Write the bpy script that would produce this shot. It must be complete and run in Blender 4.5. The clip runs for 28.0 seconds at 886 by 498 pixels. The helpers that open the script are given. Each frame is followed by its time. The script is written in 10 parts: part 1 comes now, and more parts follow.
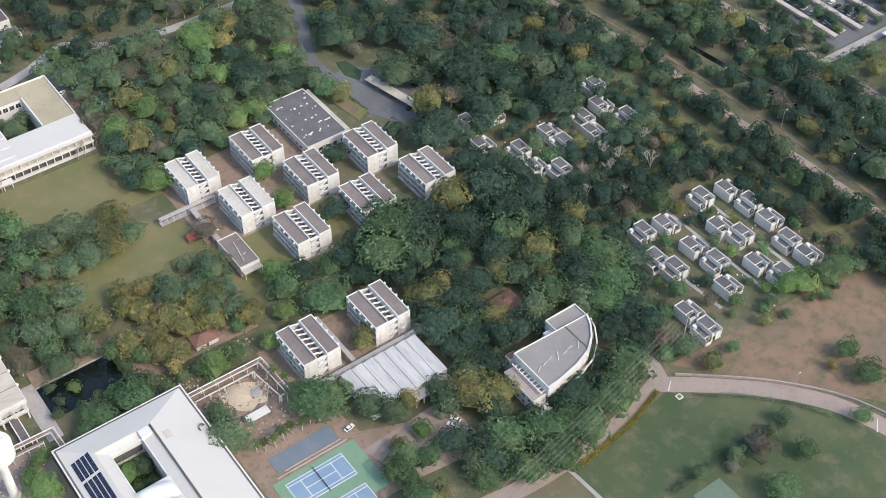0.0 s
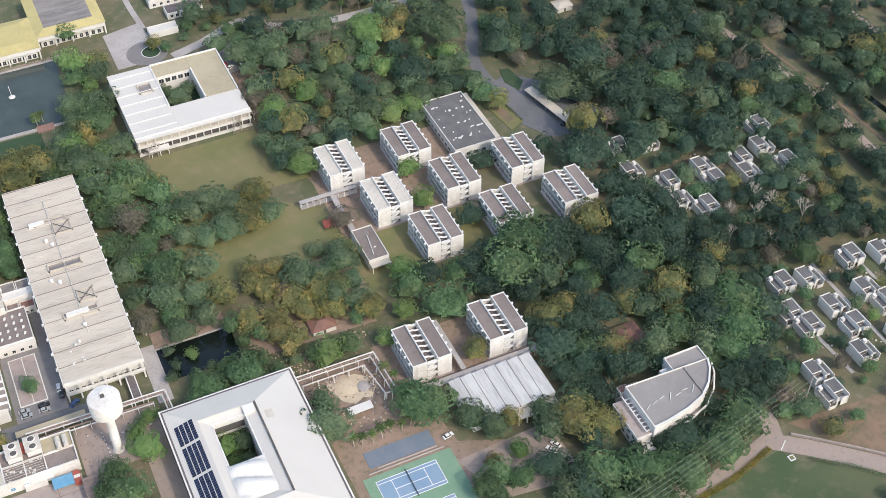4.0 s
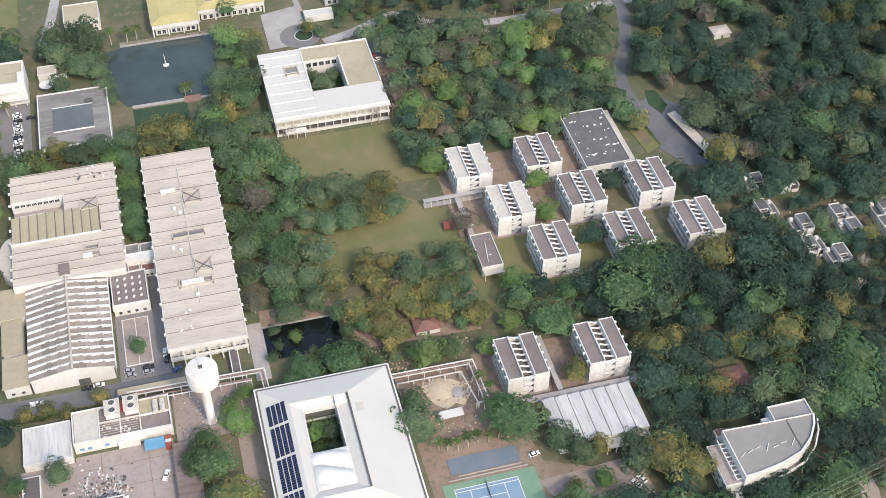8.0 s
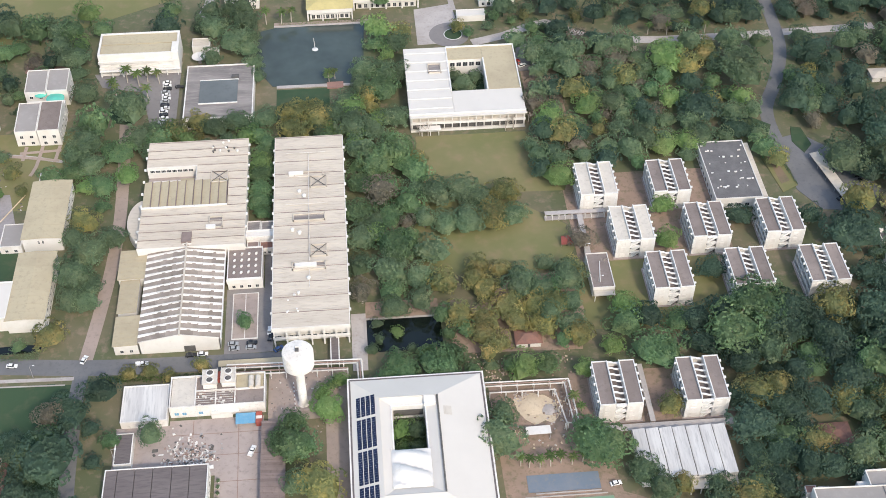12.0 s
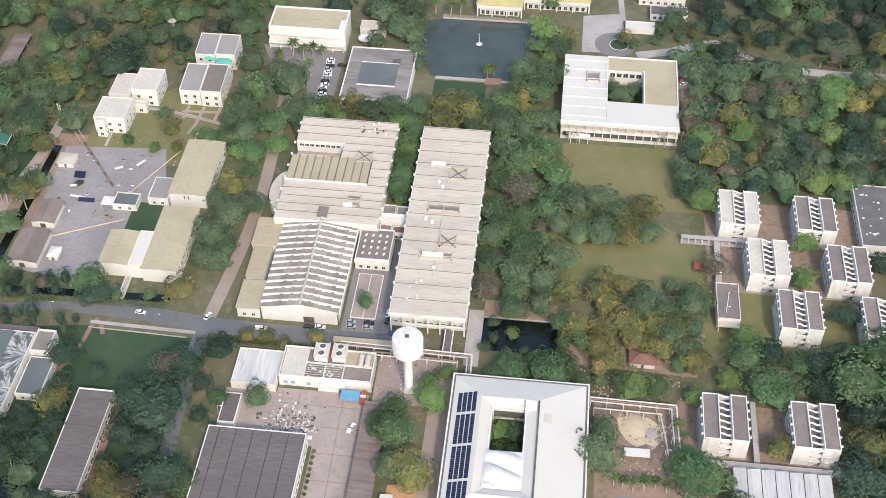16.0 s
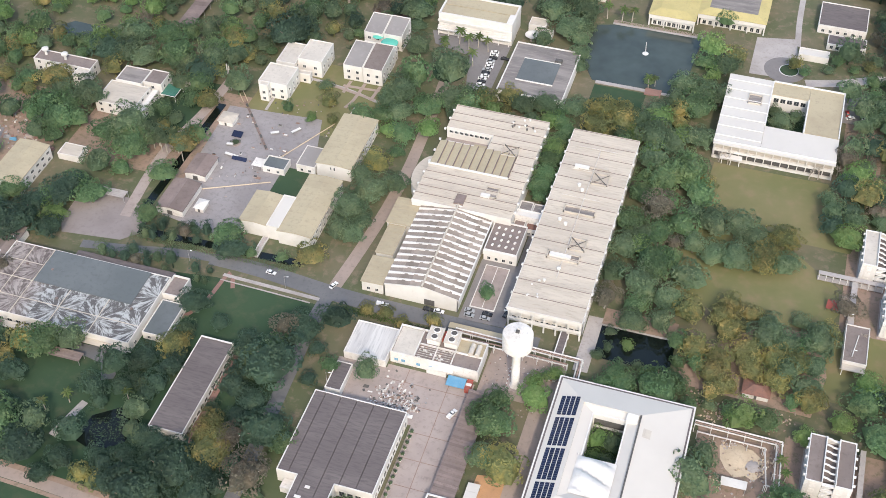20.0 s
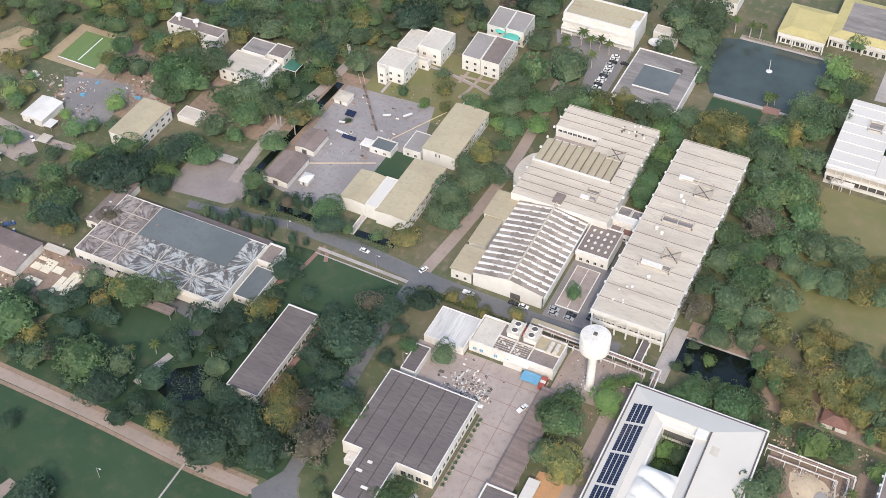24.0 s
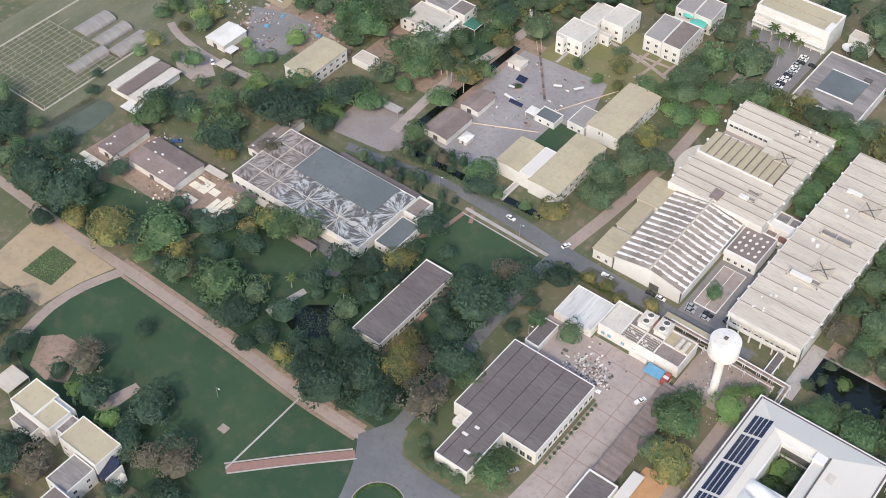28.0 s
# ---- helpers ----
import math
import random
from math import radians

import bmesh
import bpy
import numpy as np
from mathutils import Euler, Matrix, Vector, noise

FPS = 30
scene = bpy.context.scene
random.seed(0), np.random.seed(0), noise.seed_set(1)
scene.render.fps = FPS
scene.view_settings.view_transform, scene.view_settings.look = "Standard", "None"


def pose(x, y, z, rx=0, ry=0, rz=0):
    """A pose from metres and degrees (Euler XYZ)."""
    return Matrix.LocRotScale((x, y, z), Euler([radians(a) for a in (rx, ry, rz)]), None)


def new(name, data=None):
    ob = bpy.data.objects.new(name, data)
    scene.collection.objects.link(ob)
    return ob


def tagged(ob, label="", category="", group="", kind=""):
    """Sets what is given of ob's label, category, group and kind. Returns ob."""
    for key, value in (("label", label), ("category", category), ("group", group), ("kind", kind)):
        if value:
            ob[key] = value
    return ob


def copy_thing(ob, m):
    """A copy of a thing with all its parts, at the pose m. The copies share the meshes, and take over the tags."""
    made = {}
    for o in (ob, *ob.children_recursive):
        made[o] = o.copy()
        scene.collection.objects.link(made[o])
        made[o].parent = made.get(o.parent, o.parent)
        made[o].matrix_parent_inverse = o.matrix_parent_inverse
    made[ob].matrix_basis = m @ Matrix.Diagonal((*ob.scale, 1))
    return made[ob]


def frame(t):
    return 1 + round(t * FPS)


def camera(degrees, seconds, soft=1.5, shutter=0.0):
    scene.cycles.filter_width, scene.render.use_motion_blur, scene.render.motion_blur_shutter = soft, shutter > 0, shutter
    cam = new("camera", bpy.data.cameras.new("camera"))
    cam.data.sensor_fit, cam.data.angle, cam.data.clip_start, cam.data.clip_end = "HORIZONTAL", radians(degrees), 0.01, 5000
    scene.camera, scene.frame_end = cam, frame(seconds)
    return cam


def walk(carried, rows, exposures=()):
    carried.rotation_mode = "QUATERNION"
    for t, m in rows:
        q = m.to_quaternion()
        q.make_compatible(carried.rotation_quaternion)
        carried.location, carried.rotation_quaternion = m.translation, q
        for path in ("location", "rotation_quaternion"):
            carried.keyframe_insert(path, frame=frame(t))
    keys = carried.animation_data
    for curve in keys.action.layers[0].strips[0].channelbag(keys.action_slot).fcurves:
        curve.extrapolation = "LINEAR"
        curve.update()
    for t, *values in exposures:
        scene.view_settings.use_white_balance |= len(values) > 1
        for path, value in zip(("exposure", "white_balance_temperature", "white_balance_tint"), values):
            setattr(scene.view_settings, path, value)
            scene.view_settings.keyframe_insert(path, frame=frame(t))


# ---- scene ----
cam = camera(39.00, 28.0, 0.75)
PATH = [
    (0.0, -26.27, -295.95, 380.56, 44.879, -0.032, -36.305),
    (0.5, -24.44, -296.90, 380.22, 44.954, -0.058, -34.825),
    (1.0, -22.39, -297.87, 379.83, 45.009, -0.054, -33.337),
    (1.5, -19.90, -298.97, 379.43, 45.067, -0.057, -31.838),
    (2.0, -17.24, -299.75, 379.19, 45.080, -0.040, -30.499),
    (2.5, -14.79, -300.23, 379.19, 45.077, -0.008, -29.084),
    (3.0, -12.36, -300.65, 379.28, 45.091, 0.012, -27.684),
    (3.5, -9.88, -300.80, 379.35, 45.107, 0.000, -26.340),
    (5.5, -0.98, -301.58, 380.18, 45.056, -0.074, -21.236),
    (6.0, 1.32, -301.68, 380.18, 45.054, -0.075, -19.970),
    (6.5, 3.62, -301.85, 380.13, 45.062, -0.072, -18.746),
    (7.0, 5.85, -302.11, 380.19, 45.058, -0.059, -17.393),
    (7.5, 8.09, -302.13, 380.26, 45.053, -0.081, -16.103),
    (8.0, 10.15, -302.20, 380.18, 45.077, -0.111, -14.862),
    (8.5, 12.07, -302.52, 380.15, 45.109, -0.156, -13.720),
    (9.0, 14.18, -302.57, 380.12, 45.162, -0.172, -12.639),
    (9.5, 16.53, -302.42, 380.18, 45.183, -0.200, -11.434),
    (10.0, 19.00, -302.30, 380.44, 45.156, -0.180, -10.175),
    (10.5, 21.50, -302.10, 381.11, 45.100, -0.152, -8.834),
    (11.0, 24.05, -301.95, 381.76, 45.048, -0.104, -7.458),
    (11.5, 26.67, -301.71, 382.15, 45.003, -0.089, -6.081),
    (12.0, 28.95, -301.78, 382.31, 44.976, -0.060, -4.726),
    (12.5, 31.20, -301.84, 382.40, 44.965, -0.039, -3.410),
    (14.5, 39.58, -302.12, 382.24, 45.023, -0.122, 2.110),
    (15.0, 41.53, -302.01, 382.30, 45.008, -0.151, 3.556),
    (15.5, 43.87, -301.89, 382.11, 45.004, -0.133, 4.858),
    (16.0, 46.56, -301.78, 382.01, 44.992, -0.109, 6.333),
    (16.5, 49.47, -301.45, 382.04, 44.974, -0.027, 7.728),
    (17.0, 52.24, -301.31, 382.30, 44.935, 0.015, 9.274),
    (17.5, 54.55, -301.11, 382.55, 44.910, 0.016, 10.646),
    (18.0, 56.91, -301.07, 382.68, 44.873, -0.012, 12.196),
    (18.5, 59.45, -301.03, 382.64, 44.852, 0.018, 13.566),
    (19.0, 62.17, -301.23, 382.75, 44.901, 0.073, 15.029),
    (19.5, 64.90, -301.31, 382.64, 44.962, 0.092, 16.337),
    (20.0, 67.41, -301.44, 382.78, 44.969, 0.132, 17.580),
    (20.5, 69.89, -301.32, 382.88, 44.957, 0.170, 18.634),
    (21.0, 72.21, -301.23, 383.07, 44.953, 0.166, 19.732),
    (21.5, 74.41, -301.30, 383.33, 44.949, 0.166, 20.642),
    (23.5, 83.78, -300.22, 382.04, 45.065, 0.212, 24.938),
    (24.0, 86.11, -299.69, 381.77, 45.087, 0.227, 26.204),
    (24.5, 88.03, -298.92, 381.80, 45.078, 0.196, 27.402),
    (25.0, 89.78, -298.16, 382.25, 45.089, 0.179, 28.733),
    (25.5, 91.56, -297.38, 382.78, 45.090, 0.154, 30.080),
    (26.0, 93.21, -295.99, 383.15, 45.048, 0.109, 31.701),
    (26.5, 94.74, -294.32, 383.09, 45.026, 0.143, 33.308),
    (27.0, 95.99, -292.49, 382.62, 45.063, 0.109, 35.445),
    (27.5, 97.02, -290.82, 381.84, 44.565, 0.061, 37.232),
    (28.0, 97.87, -288.94, 380.74, 43.515, 0.050, 38.186),
]
walk(cam, [(t, pose(x, y, z, rx, ry, rz)) for t, x, y, z, rx, ry, rz in PATH],
     exposures=[(0.0, 0.84, 6500, 9), (6.0, 0.88, 6650, 9), (14.0, 0.95, 6700, 9), (21.0, 0.93, 6700, 10), (28.0, 0.82, 6600, 10)])

# ---- daylight: hazy morning sun from the south-south-east ----
SUN_TO = Vector((0.33, -0.80, 0.80)).normalized()
world = bpy.data.worlds.new("sky")
scene.world = world
world.use_nodes = True
sky_nodes = world.node_tree
sky_nodes.nodes.clear()
sky_tex = sky_nodes.nodes.new("ShaderNodeTexSky")
sky_tex.sky_type = "NISHITA"
sky_tex.sun_disc = False
sky_tex.sun_elevation = math.asin(SUN_TO.z)
sky_tex.sun_rotation = math.atan2(SUN_TO.x, SUN_TO.y)
sky_tex.air_density, sky_tex.dust_density = 1.2, 2.0
sky_back = sky_nodes.nodes.new("ShaderNodeBackground")
sky_back.inputs["Strength"].default_value = 0.15
sky_out = sky_nodes.nodes.new("ShaderNodeOutputWorld")
sky_nodes.links.new(sky_tex.outputs[0], sky_back.inputs[0])
sky_nodes.links.new(sky_back.outputs[0], sky_out.inputs[0])
sun_data = bpy.data.lights.new("sun", "SUN")
sun_data.energy, sun_data.angle, sun_data.color = 1.2, radians(3.5), (1.0, 0.90, 0.78)
sun = new("sun", sun_data)
sun.rotation_euler = SUN_TO.to_track_quat("Z", "Y").to_euler()
sun.location = (0, -200, 600)


# ---- materials ----
def node(tree, kind, **inputs):
    n = tree.nodes.new(kind)
    for key, value in inputs.items():
        n.inputs[key.replace("_", " ")].default_value = value
    return n


def mixed(tree, fac, a, b):
    """A colour mix; fac, a and b are sockets or values."""
    m = tree.nodes.new("ShaderNodeMix")
    m.data_type = "RGBA"
    for i, v in ((0, fac), (6, a), (7, b)):
        if isinstance(v, bpy.types.NodeSocket):
            tree.links.new(v, m.inputs[i])
        else:
            m.inputs[i].default_value = v if i == 0 else (*v, 1)
    return m.outputs[2]


def ramped(tree, socket, lo, hi, top=1.0):
    m = tree.nodes.new("ShaderNodeMapRange")
    m.inputs[1].default_value, m.inputs[2].default_value = lo, hi
    m.inputs[4].default_value = top
    tree.links.new(socket, m.inputs[0])
    return m.outputs[0]


def noisy(tree, where, scale, detail=4.0, rough=0.6):
    n = node(tree, "ShaderNodeTexNoise", Scale=scale, Detail=detail, Roughness=rough)
    tree.links.new(where, n.inputs["Vector"])
    return n.outputs[0]


def surface(name, base, worn, dirt, s1=0.08, s2=0.9, rough=0.85, bump=0.25, vary=0.0, stretch=(1, 1, 1),
            wear=(0.42, 0.68), soil=(0.52, 0.78), soil_top=0.8, metal=0.0, island=0.0, spec=0.3):
    """Paint, concrete, soil or cloth: a base with broad wear and finer dirt over it."""
    m = bpy.data.materials.new(name)
    m.use_nodes = True
    t = m.node_tree
    bsdf = t.nodes["Principled BSDF"]
    geo = t.nodes.new("ShaderNodeNewGeometry")
    mp = t.nodes.new("ShaderNodeMapping")
    mp.inputs["Scale"].default_value = stretch
    t.links.new(geo.outputs["Position"], mp.inputs[0])
    n1 = noisy(t, mp.outputs[0], s1)
    n2 = noisy(t, mp.outputs[0], s2, 6.0, 0.65)
    col = mixed(t, ramped(t, n1, *wear), base, worn)
    col = mixed(t, ramped(t, n2, soil[0], soil[1], soil_top), col, dirt)
    if vary or island:
        rnd = t.nodes.new("ShaderNodeObjectInfo").outputs["Random"] if vary else geo.outputs["Random Per Island"]
        k = vary or island
        hsv = t.nodes.new("ShaderNodeHueSaturation")
        t.links.new(col, hsv.inputs["Color"])
        t.links.new(ramped(t, rnd, 0.0, 1.0, 2 * k), (add := t.nodes.new("ShaderNodeMath")).inputs[0])
        add.inputs[1].default_value = 1.0 - k
        t.links.new(add.outputs[0], hsv.inputs["Value"])
        col = hsv.outputs[0]
    t.links.new(col, bsdf.inputs["Base Color"])
    bsdf.inputs["Roughness"].default_value = rough
    bsdf.inputs["Metallic"].default_value = metal
    bsdf.inputs["Specular IOR Level"].default_value = spec
    if bump:
        b = node(t, "ShaderNodeBump", Strength=bump, Distance=0.15)
        t.links.new(n2, b.inputs["Height"])
        t.links.new(b.outputs[0], bsdf.inputs["Normal"])
    return m


def leaf_material(name, dark, light, tip, tip_share=0.3):
    """Leaves: hue drifts over the crown, from leaf to leaf and from tree to tree."""
    m = bpy.data.materials.new(name)
    m.use_nodes = True
    t = m.node_tree
    bsdf = t.nodes["Principled BSDF"]
    geo = t.nodes.new("ShaderNodeNewGeometry")
    info = t.nodes.new("ShaderNodeObjectInfo")
    n1 = noisy(t, geo.outputs["Position"], 0.16, 3.0)
    n2 = noisy(t, geo.outputs["Position"], 0.55, 2.0)
    broad = ramped(t, noisy(t, geo.outputs["Position"], 0.085, 0.5), 0.3, 0.7)
    hue_drift = ramped(t, noisy(t, geo.outputs["Position"], 0.062, 0.5), 0.32, 0.68)
    col = mixed(t, ramped(t, geo.outputs["Random Per Island"], 0.0, 1.0), dark, light)
    col = mixed(t, ramped(t, n1, 0.62 - tip_share * 0.4, 0.8 - tip_share * 0.3, 0.85), col, tip)
    hsv = t.nodes.new("ShaderNodeHueSaturation")
    t.links.new(col, hsv.inputs["Color"])
    both = t.nodes.new("ShaderNodeMath")
    both.operation = "ADD"
    t.links.new(info.outputs["Random"], both.inputs[0])
    t.links.new(n2, both.inputs[1])
    val = t.nodes.new("ShaderNodeMapRange")
    val.inputs[1].default_value, val.inputs[2].default_value = 0.6, 2.1
    val.inputs[3].default_value, val.inputs[4].default_value = 0.66, 1.4
    three = t.nodes.new("ShaderNodeMath")
    three.operation = "ADD"
    t.links.new(both.outputs[0], three.inputs[0])
    t.links.new(broad, three.inputs[1])
    t.links.new(three.outputs[0], val.inputs[0])
    tint = t.nodes.new("ShaderNodeMapRange")
    tint.inputs[3].default_value, tint.inputs[4].default_value = 0.486, 0.512
    t.links.new(hue_drift, tint.inputs[0])
    t.links.new(tint.outputs[0], hsv.inputs["Hue"])
    t.links.new(val.outputs[0], hsv.inputs["Value"])
    t.links.new(hsv.outputs[0], bsdf.inputs["Base Color"])
    bsdf.inputs["Roughness"].default_value = 0.6
    bsdf.inputs["Specular IOR Level"].default_value = 0.32
    thin = t.nodes.new("ShaderNodeBsdfTranslucent")
    t.links.new(hsv.outputs[0], thin.inputs["Color"])
    blend = t.nodes.new("ShaderNodeMixShader")
    blend.inputs[0].default_value = 0.5
    t.links.new(bsdf.outputs[0], blend.inputs[1])
    t.links.new(thin.outputs[0], blend.inputs[2])
    t.links.new(blend.outputs[0], t.nodes["Material Output"].inputs["Surface"])
    return m


def water_material(name, col, rough=0.08):
    m = bpy.data.materials.new(name)
    m.use_nodes = True
    t = m.node_tree
    bsdf = t.nodes["Principled BSDF"]
    geo = t.nodes.new("ShaderNodeNewGeometry")
    n1 = noisy(t, geo.outputs["Position"], 0.05, 3.0)
    n2 = noisy(t, geo.outputs["Position"], 1.2, 3.0)
    t.links.new(mixed(t, ramped(t, n1, 0.35, 0.7), col, tuple(c * 1.5 for c in col)), bsdf.inputs["Base Color"])
    bsdf.inputs["Roughness"].default_value = rough
    b = node(t, "ShaderNodeBump", Strength=0.05, Distance=0.05)
    t.links.new(n2, b.inputs["Height"])
    t.links.new(b.outputs[0], bsdf.inputs["Normal"])
    return m


def stained_roof(name):
    """White-painted felt with dark growth that spreads in fans from the middle of each bay."""
    m = bpy.data.materials.new(name)
    m.use_nodes = True
    t = m.node_tree
    bsdf = t.nodes["Principled BSDF"]
    geo = t.nodes.new("ShaderNodeNewGeometry")
    sep = t.nodes.new("ShaderNodeSeparateXYZ")
    t.links.new(geo.outputs["Position"], sep.inputs[0])

    def calc(op, a, b=0.0):
        n = t.nodes.new("ShaderNodeMath")
        n.operation = op
        for i, v in enumerate((a, b)):
            if isinstance(v, bpy.types.NodeSocket):
                t.links.new(v, n.inputs[i])
            else:
                n.inputs[i].default_value = v
        return n.outputs[0]

    u = calc("SUBTRACT", calc("FRACT", calc("DIVIDE", calc("ADD", sep.outputs[0], 400.0), 18.5)), 0.52)
    v = calc("SUBTRACT", calc("FRACT", calc("DIVIDE", calc("ADD", sep.outputs[1], 402.0), 18.5)), 0.48)
    turn = calc("ARCTAN2", v, u)
    ring = calc("SQRT", calc("ADD", calc("MULTIPLY", u, u), calc("MULTIPLY", v, v)))
    comb = t.nodes.new("ShaderNodeCombineXYZ")
    t.links.new(calc("MULTIPLY", turn, 5.0), comb.inputs[0])
    t.links.new(calc("MULTIPLY", ring, 3.0), comb.inputs[1])
    t.links.new(calc("MULTIPLY", calc("FLOOR", calc("DIVIDE", sep.outputs[0], 18.5)), 3.7), comb.inputs[2])
    fan = noisy(t, comb.outputs[0], 1.1, 5.0, 0.7)
    blot = noisy(t, geo.outputs["Position"], 0.12, 5.0)
    col = mixed(t, ramped(t, fan, 0.42, 0.54), (0.43, 0.44, 0.43), (0.105, 0.10, 0.098))
    west = ramped(t, calc("MULTIPLY", sep.outputs[0], -1.0), 196.0, 204.0, 0.9)
    col = mixed(t, west, col, mixed(t, ramped(t, blot, 0.4, 0.6), (0.24, 0.20, 0.185), (0.34, 0.295, 0.27)))
    col = mixed(t, calc("MULTIPLY", west, ramped(t, fan, 0.46, 0.58, 0.85)), col, (0.075, 0.06, 0.056))
    t.links.new(col, bsdf.inputs["Base Color"])
    bsdf.inputs["Roughness"].default_value = 0.9
    return m


WHITE = surface("white_paint", (0.690, 0.664, 0.624), (0.610, 0.578, 0.530), (0.442, 0.399, 0.354), 0.12, 0.7, 0.7, 0.1, soil=(0.60, 0.85), soil_top=0.55)
WHITE_OLD = surface("aged_white_paint", (0.74, 0.71, 0.67), (0.60, 0.56, 0.51), (0.30, 0.27, 0.24), 0.15, 0.9, 0.8, 0.15, soil=(0.54, 0.80), soil_top=0.7)
BEAM = surface("white_beam", (0.73, 0.715, 0.685), (0.64, 0.62, 0.585), (0.45, 0.42, 0.38), 0.3, 1.5, 0.7, 0.1)
ROOF_PALE = surface("pale_cement_roof", (0.545, 0.488, 0.412), (0.460, 0.408, 0.345), (0.305, 0.262, 0.218), 0.06, 0.42, 0.85, 0.2, stretch=(0.5, 2.4, 1), soil=(0.52, 0.76), soil_top=0.65)
ROOF_SHEET = surface("white_metal_roof", (0.610, 0.575, 0.525), (0.575, 0.540, 0.492), (0.480, 0.442, 0.392), 0.04, 0.3, 0.45, 0.03, soil=(0.62, 0.9), soil_top=0.4)
ROOF_TAN = surface("tan_metal_roof", (0.450, 0.385, 0.262), (0.390, 0.330, 0.225), (0.315, 0.265, 0.190), 0.06, 0.6, 0.6, 0.08)
ROOF_YELLOW = surface("yellow_tile_roof", (0.52, 0.44, 0.20), (0.45, 0.38, 0.17), (0.36, 0.30, 0.17), 0.08, 0.8, 0.7, 0.15)
ROOF_DARK = surface("dark_felt_roof", (0.140, 0.119, 0.117), (0.175, 0.150, 0.145), (0.098, 0.084, 0.083), 0.05, 0.45, 0.9, 0.2, stretch=(0.5, 2.6, 1), soil=(0.46, 0.7))
ROOF_BROWN = surface("brown_gravel_roof", (0.205, 0.168, 0.152), (0.250, 0.208, 0.188), (0.132, 0.108, 0.100), 0.12, 0.7, 0.9, 0.2, vary=0.16)
ROOF_SAND = surface("pale_gravel_roof", (0.58, 0.53, 0.46), (0.50, 0.455, 0.40), (0.36, 0.32, 0.27), 0.12, 0.7, 0.9, 0.2)
ROOF_GREY = surface("blotched_concrete_roof", (0.272, 0.246, 0.229), (0.181, 0.164, 0.157), (0.381, 0.345, 0.313), 0.09, 0.5, 0.9, 0.2, stretch=(0.45, 2.4, 1), wear=(0.4, 0.62))
ROOF_SLATE = surface("slate_blue_felt", (0.121, 0.136, 0.140), (0.149, 0.163, 0.167), (0.098, 0.109, 0.113), 0.05, 0.5, 0.9, 0.15)
ROOF_RUST = surface("brown_corrugated_sheet", (0.20, 0.155, 0.14), (0.255, 0.20, 0.18), (0.13, 0.098, 0.088), 0.10, 0.7, 0.8, 0.15, vary=0.16)
ROOF_SAW = surface("sooty_asbestos_sheet", (0.250, 0.212, 0.180), (0.330, 0.285, 0.245), (0.155, 0.130, 0.113), 0.2, 0.8, 0.9, 0.2, vary=0.2)
ROOF_RED = surface("red_clay_roof", (0.24, 0.125, 0.095), (0.19, 0.108, 0.088), (0.13, 0.09, 0.078), 0.3, 1.2, 0.85, 0.2)
ROOF_STAIN = stained_roof("stained_felt_roof")
CONCRETE = surface("worn_concrete", (0.386, 0.324, 0.294), (0.314, 0.261, 0.238), (0.213, 0.176, 0.161), 0.07, 0.45, 0.9, 0.15)
PAVING = surface("pale_paving", (0.43, 0.395, 0.375), (0.35, 0.32, 0.30), (0.25, 0.225, 0.212), 0.07, 0.7, 0.9, 0.1)
ASPHALT = surface("grey_asphalt", (0.213, 0.199, 0.196), (0.263, 0.246, 0.237), (0.157, 0.146, 0.143), 0.05, 0.6, 0.9, 0.1)
# Tree and cloud shade over the roads is put into this darker, bluish base.
ASPHALT_DARK = surface("shade_tinted_asphalt", (0.144, 0.145, 0.150), (0.180, 0.179, 0.181), (0.106, 0.108, 0.112), 0.05, 0.6, 0.85, 0.1)
LANE = surface("dusty_lane", (0.356, 0.283, 0.243), (0.292, 0.238, 0.205), (0.216, 0.178, 0.151), 0.06, 0.5, 0.95, 0.15)
DIRT = surface("bare_earth", (0.321, 0.229, 0.179), (0.239, 0.180, 0.136), (0.132, 0.131, 0.078), 0.07, 0.4, 0.95, 0.3, soil=(0.5, 0.7))
SAND = surface("dry_sand", (0.560, 0.462, 0.336), (0.480, 0.389, 0.288), (0.340, 0.273, 0.216), 0.15, 0.8, 0.95, 0.3)
FIELD = surface("dry_field", (0.205, 0.150, 0.105), (0.255, 0.170, 0.115), (0.128, 0.122, 0.074), 0.03, 0.16, 0.95, 0.3, stretch=(1, 1, 1), wear=(0.42, 0.6), soil=(0.46, 0.66), soil_top=0.9)
LAWN = surface("mown_lawn", (0.162, 0.165, 0.073), (0.211, 0.188, 0.095), (0.247, 0.184, 0.113), 0.035, 0.14, 0.95, 0.1, soil=(0.52, 0.72), soil_top=0.6)
# Cloud shade over the western lawns is put into this darker base.
LAWN_SHADED = surface("shade_darkened_lawn", (0.030, 0.064, 0.034), (0.046, 0.082, 0.042), (0.105, 0.105, 0.064), 0.02, 0.12, 0.95, 0.1, wear=(0.4, 0.64), soil=(0.5, 0.78), soil_top=0.7)
LAWN_WORN = surface("worn_lawn", (0.066, 0.096, 0.046), (0.105, 0.120, 0.064), (0.175, 0.150, 0.098), 0.02, 0.12, 0.95, 0.1, wear=(0.4, 0.62), soil=(0.5, 0.74), soil_top=0.8)
STREAKED = surface("streaked_white_sheet", (0.62, 0.60, 0.57), (0.50, 0.48, 0.46), (0.30, 0.29, 0.28), 0.12, 0.5, 0.6, 0.05, stretch=(2.4, 0.22, 1), wear=(0.4, 0.62), soil=(0.5, 0.7), soil_top=0.7)
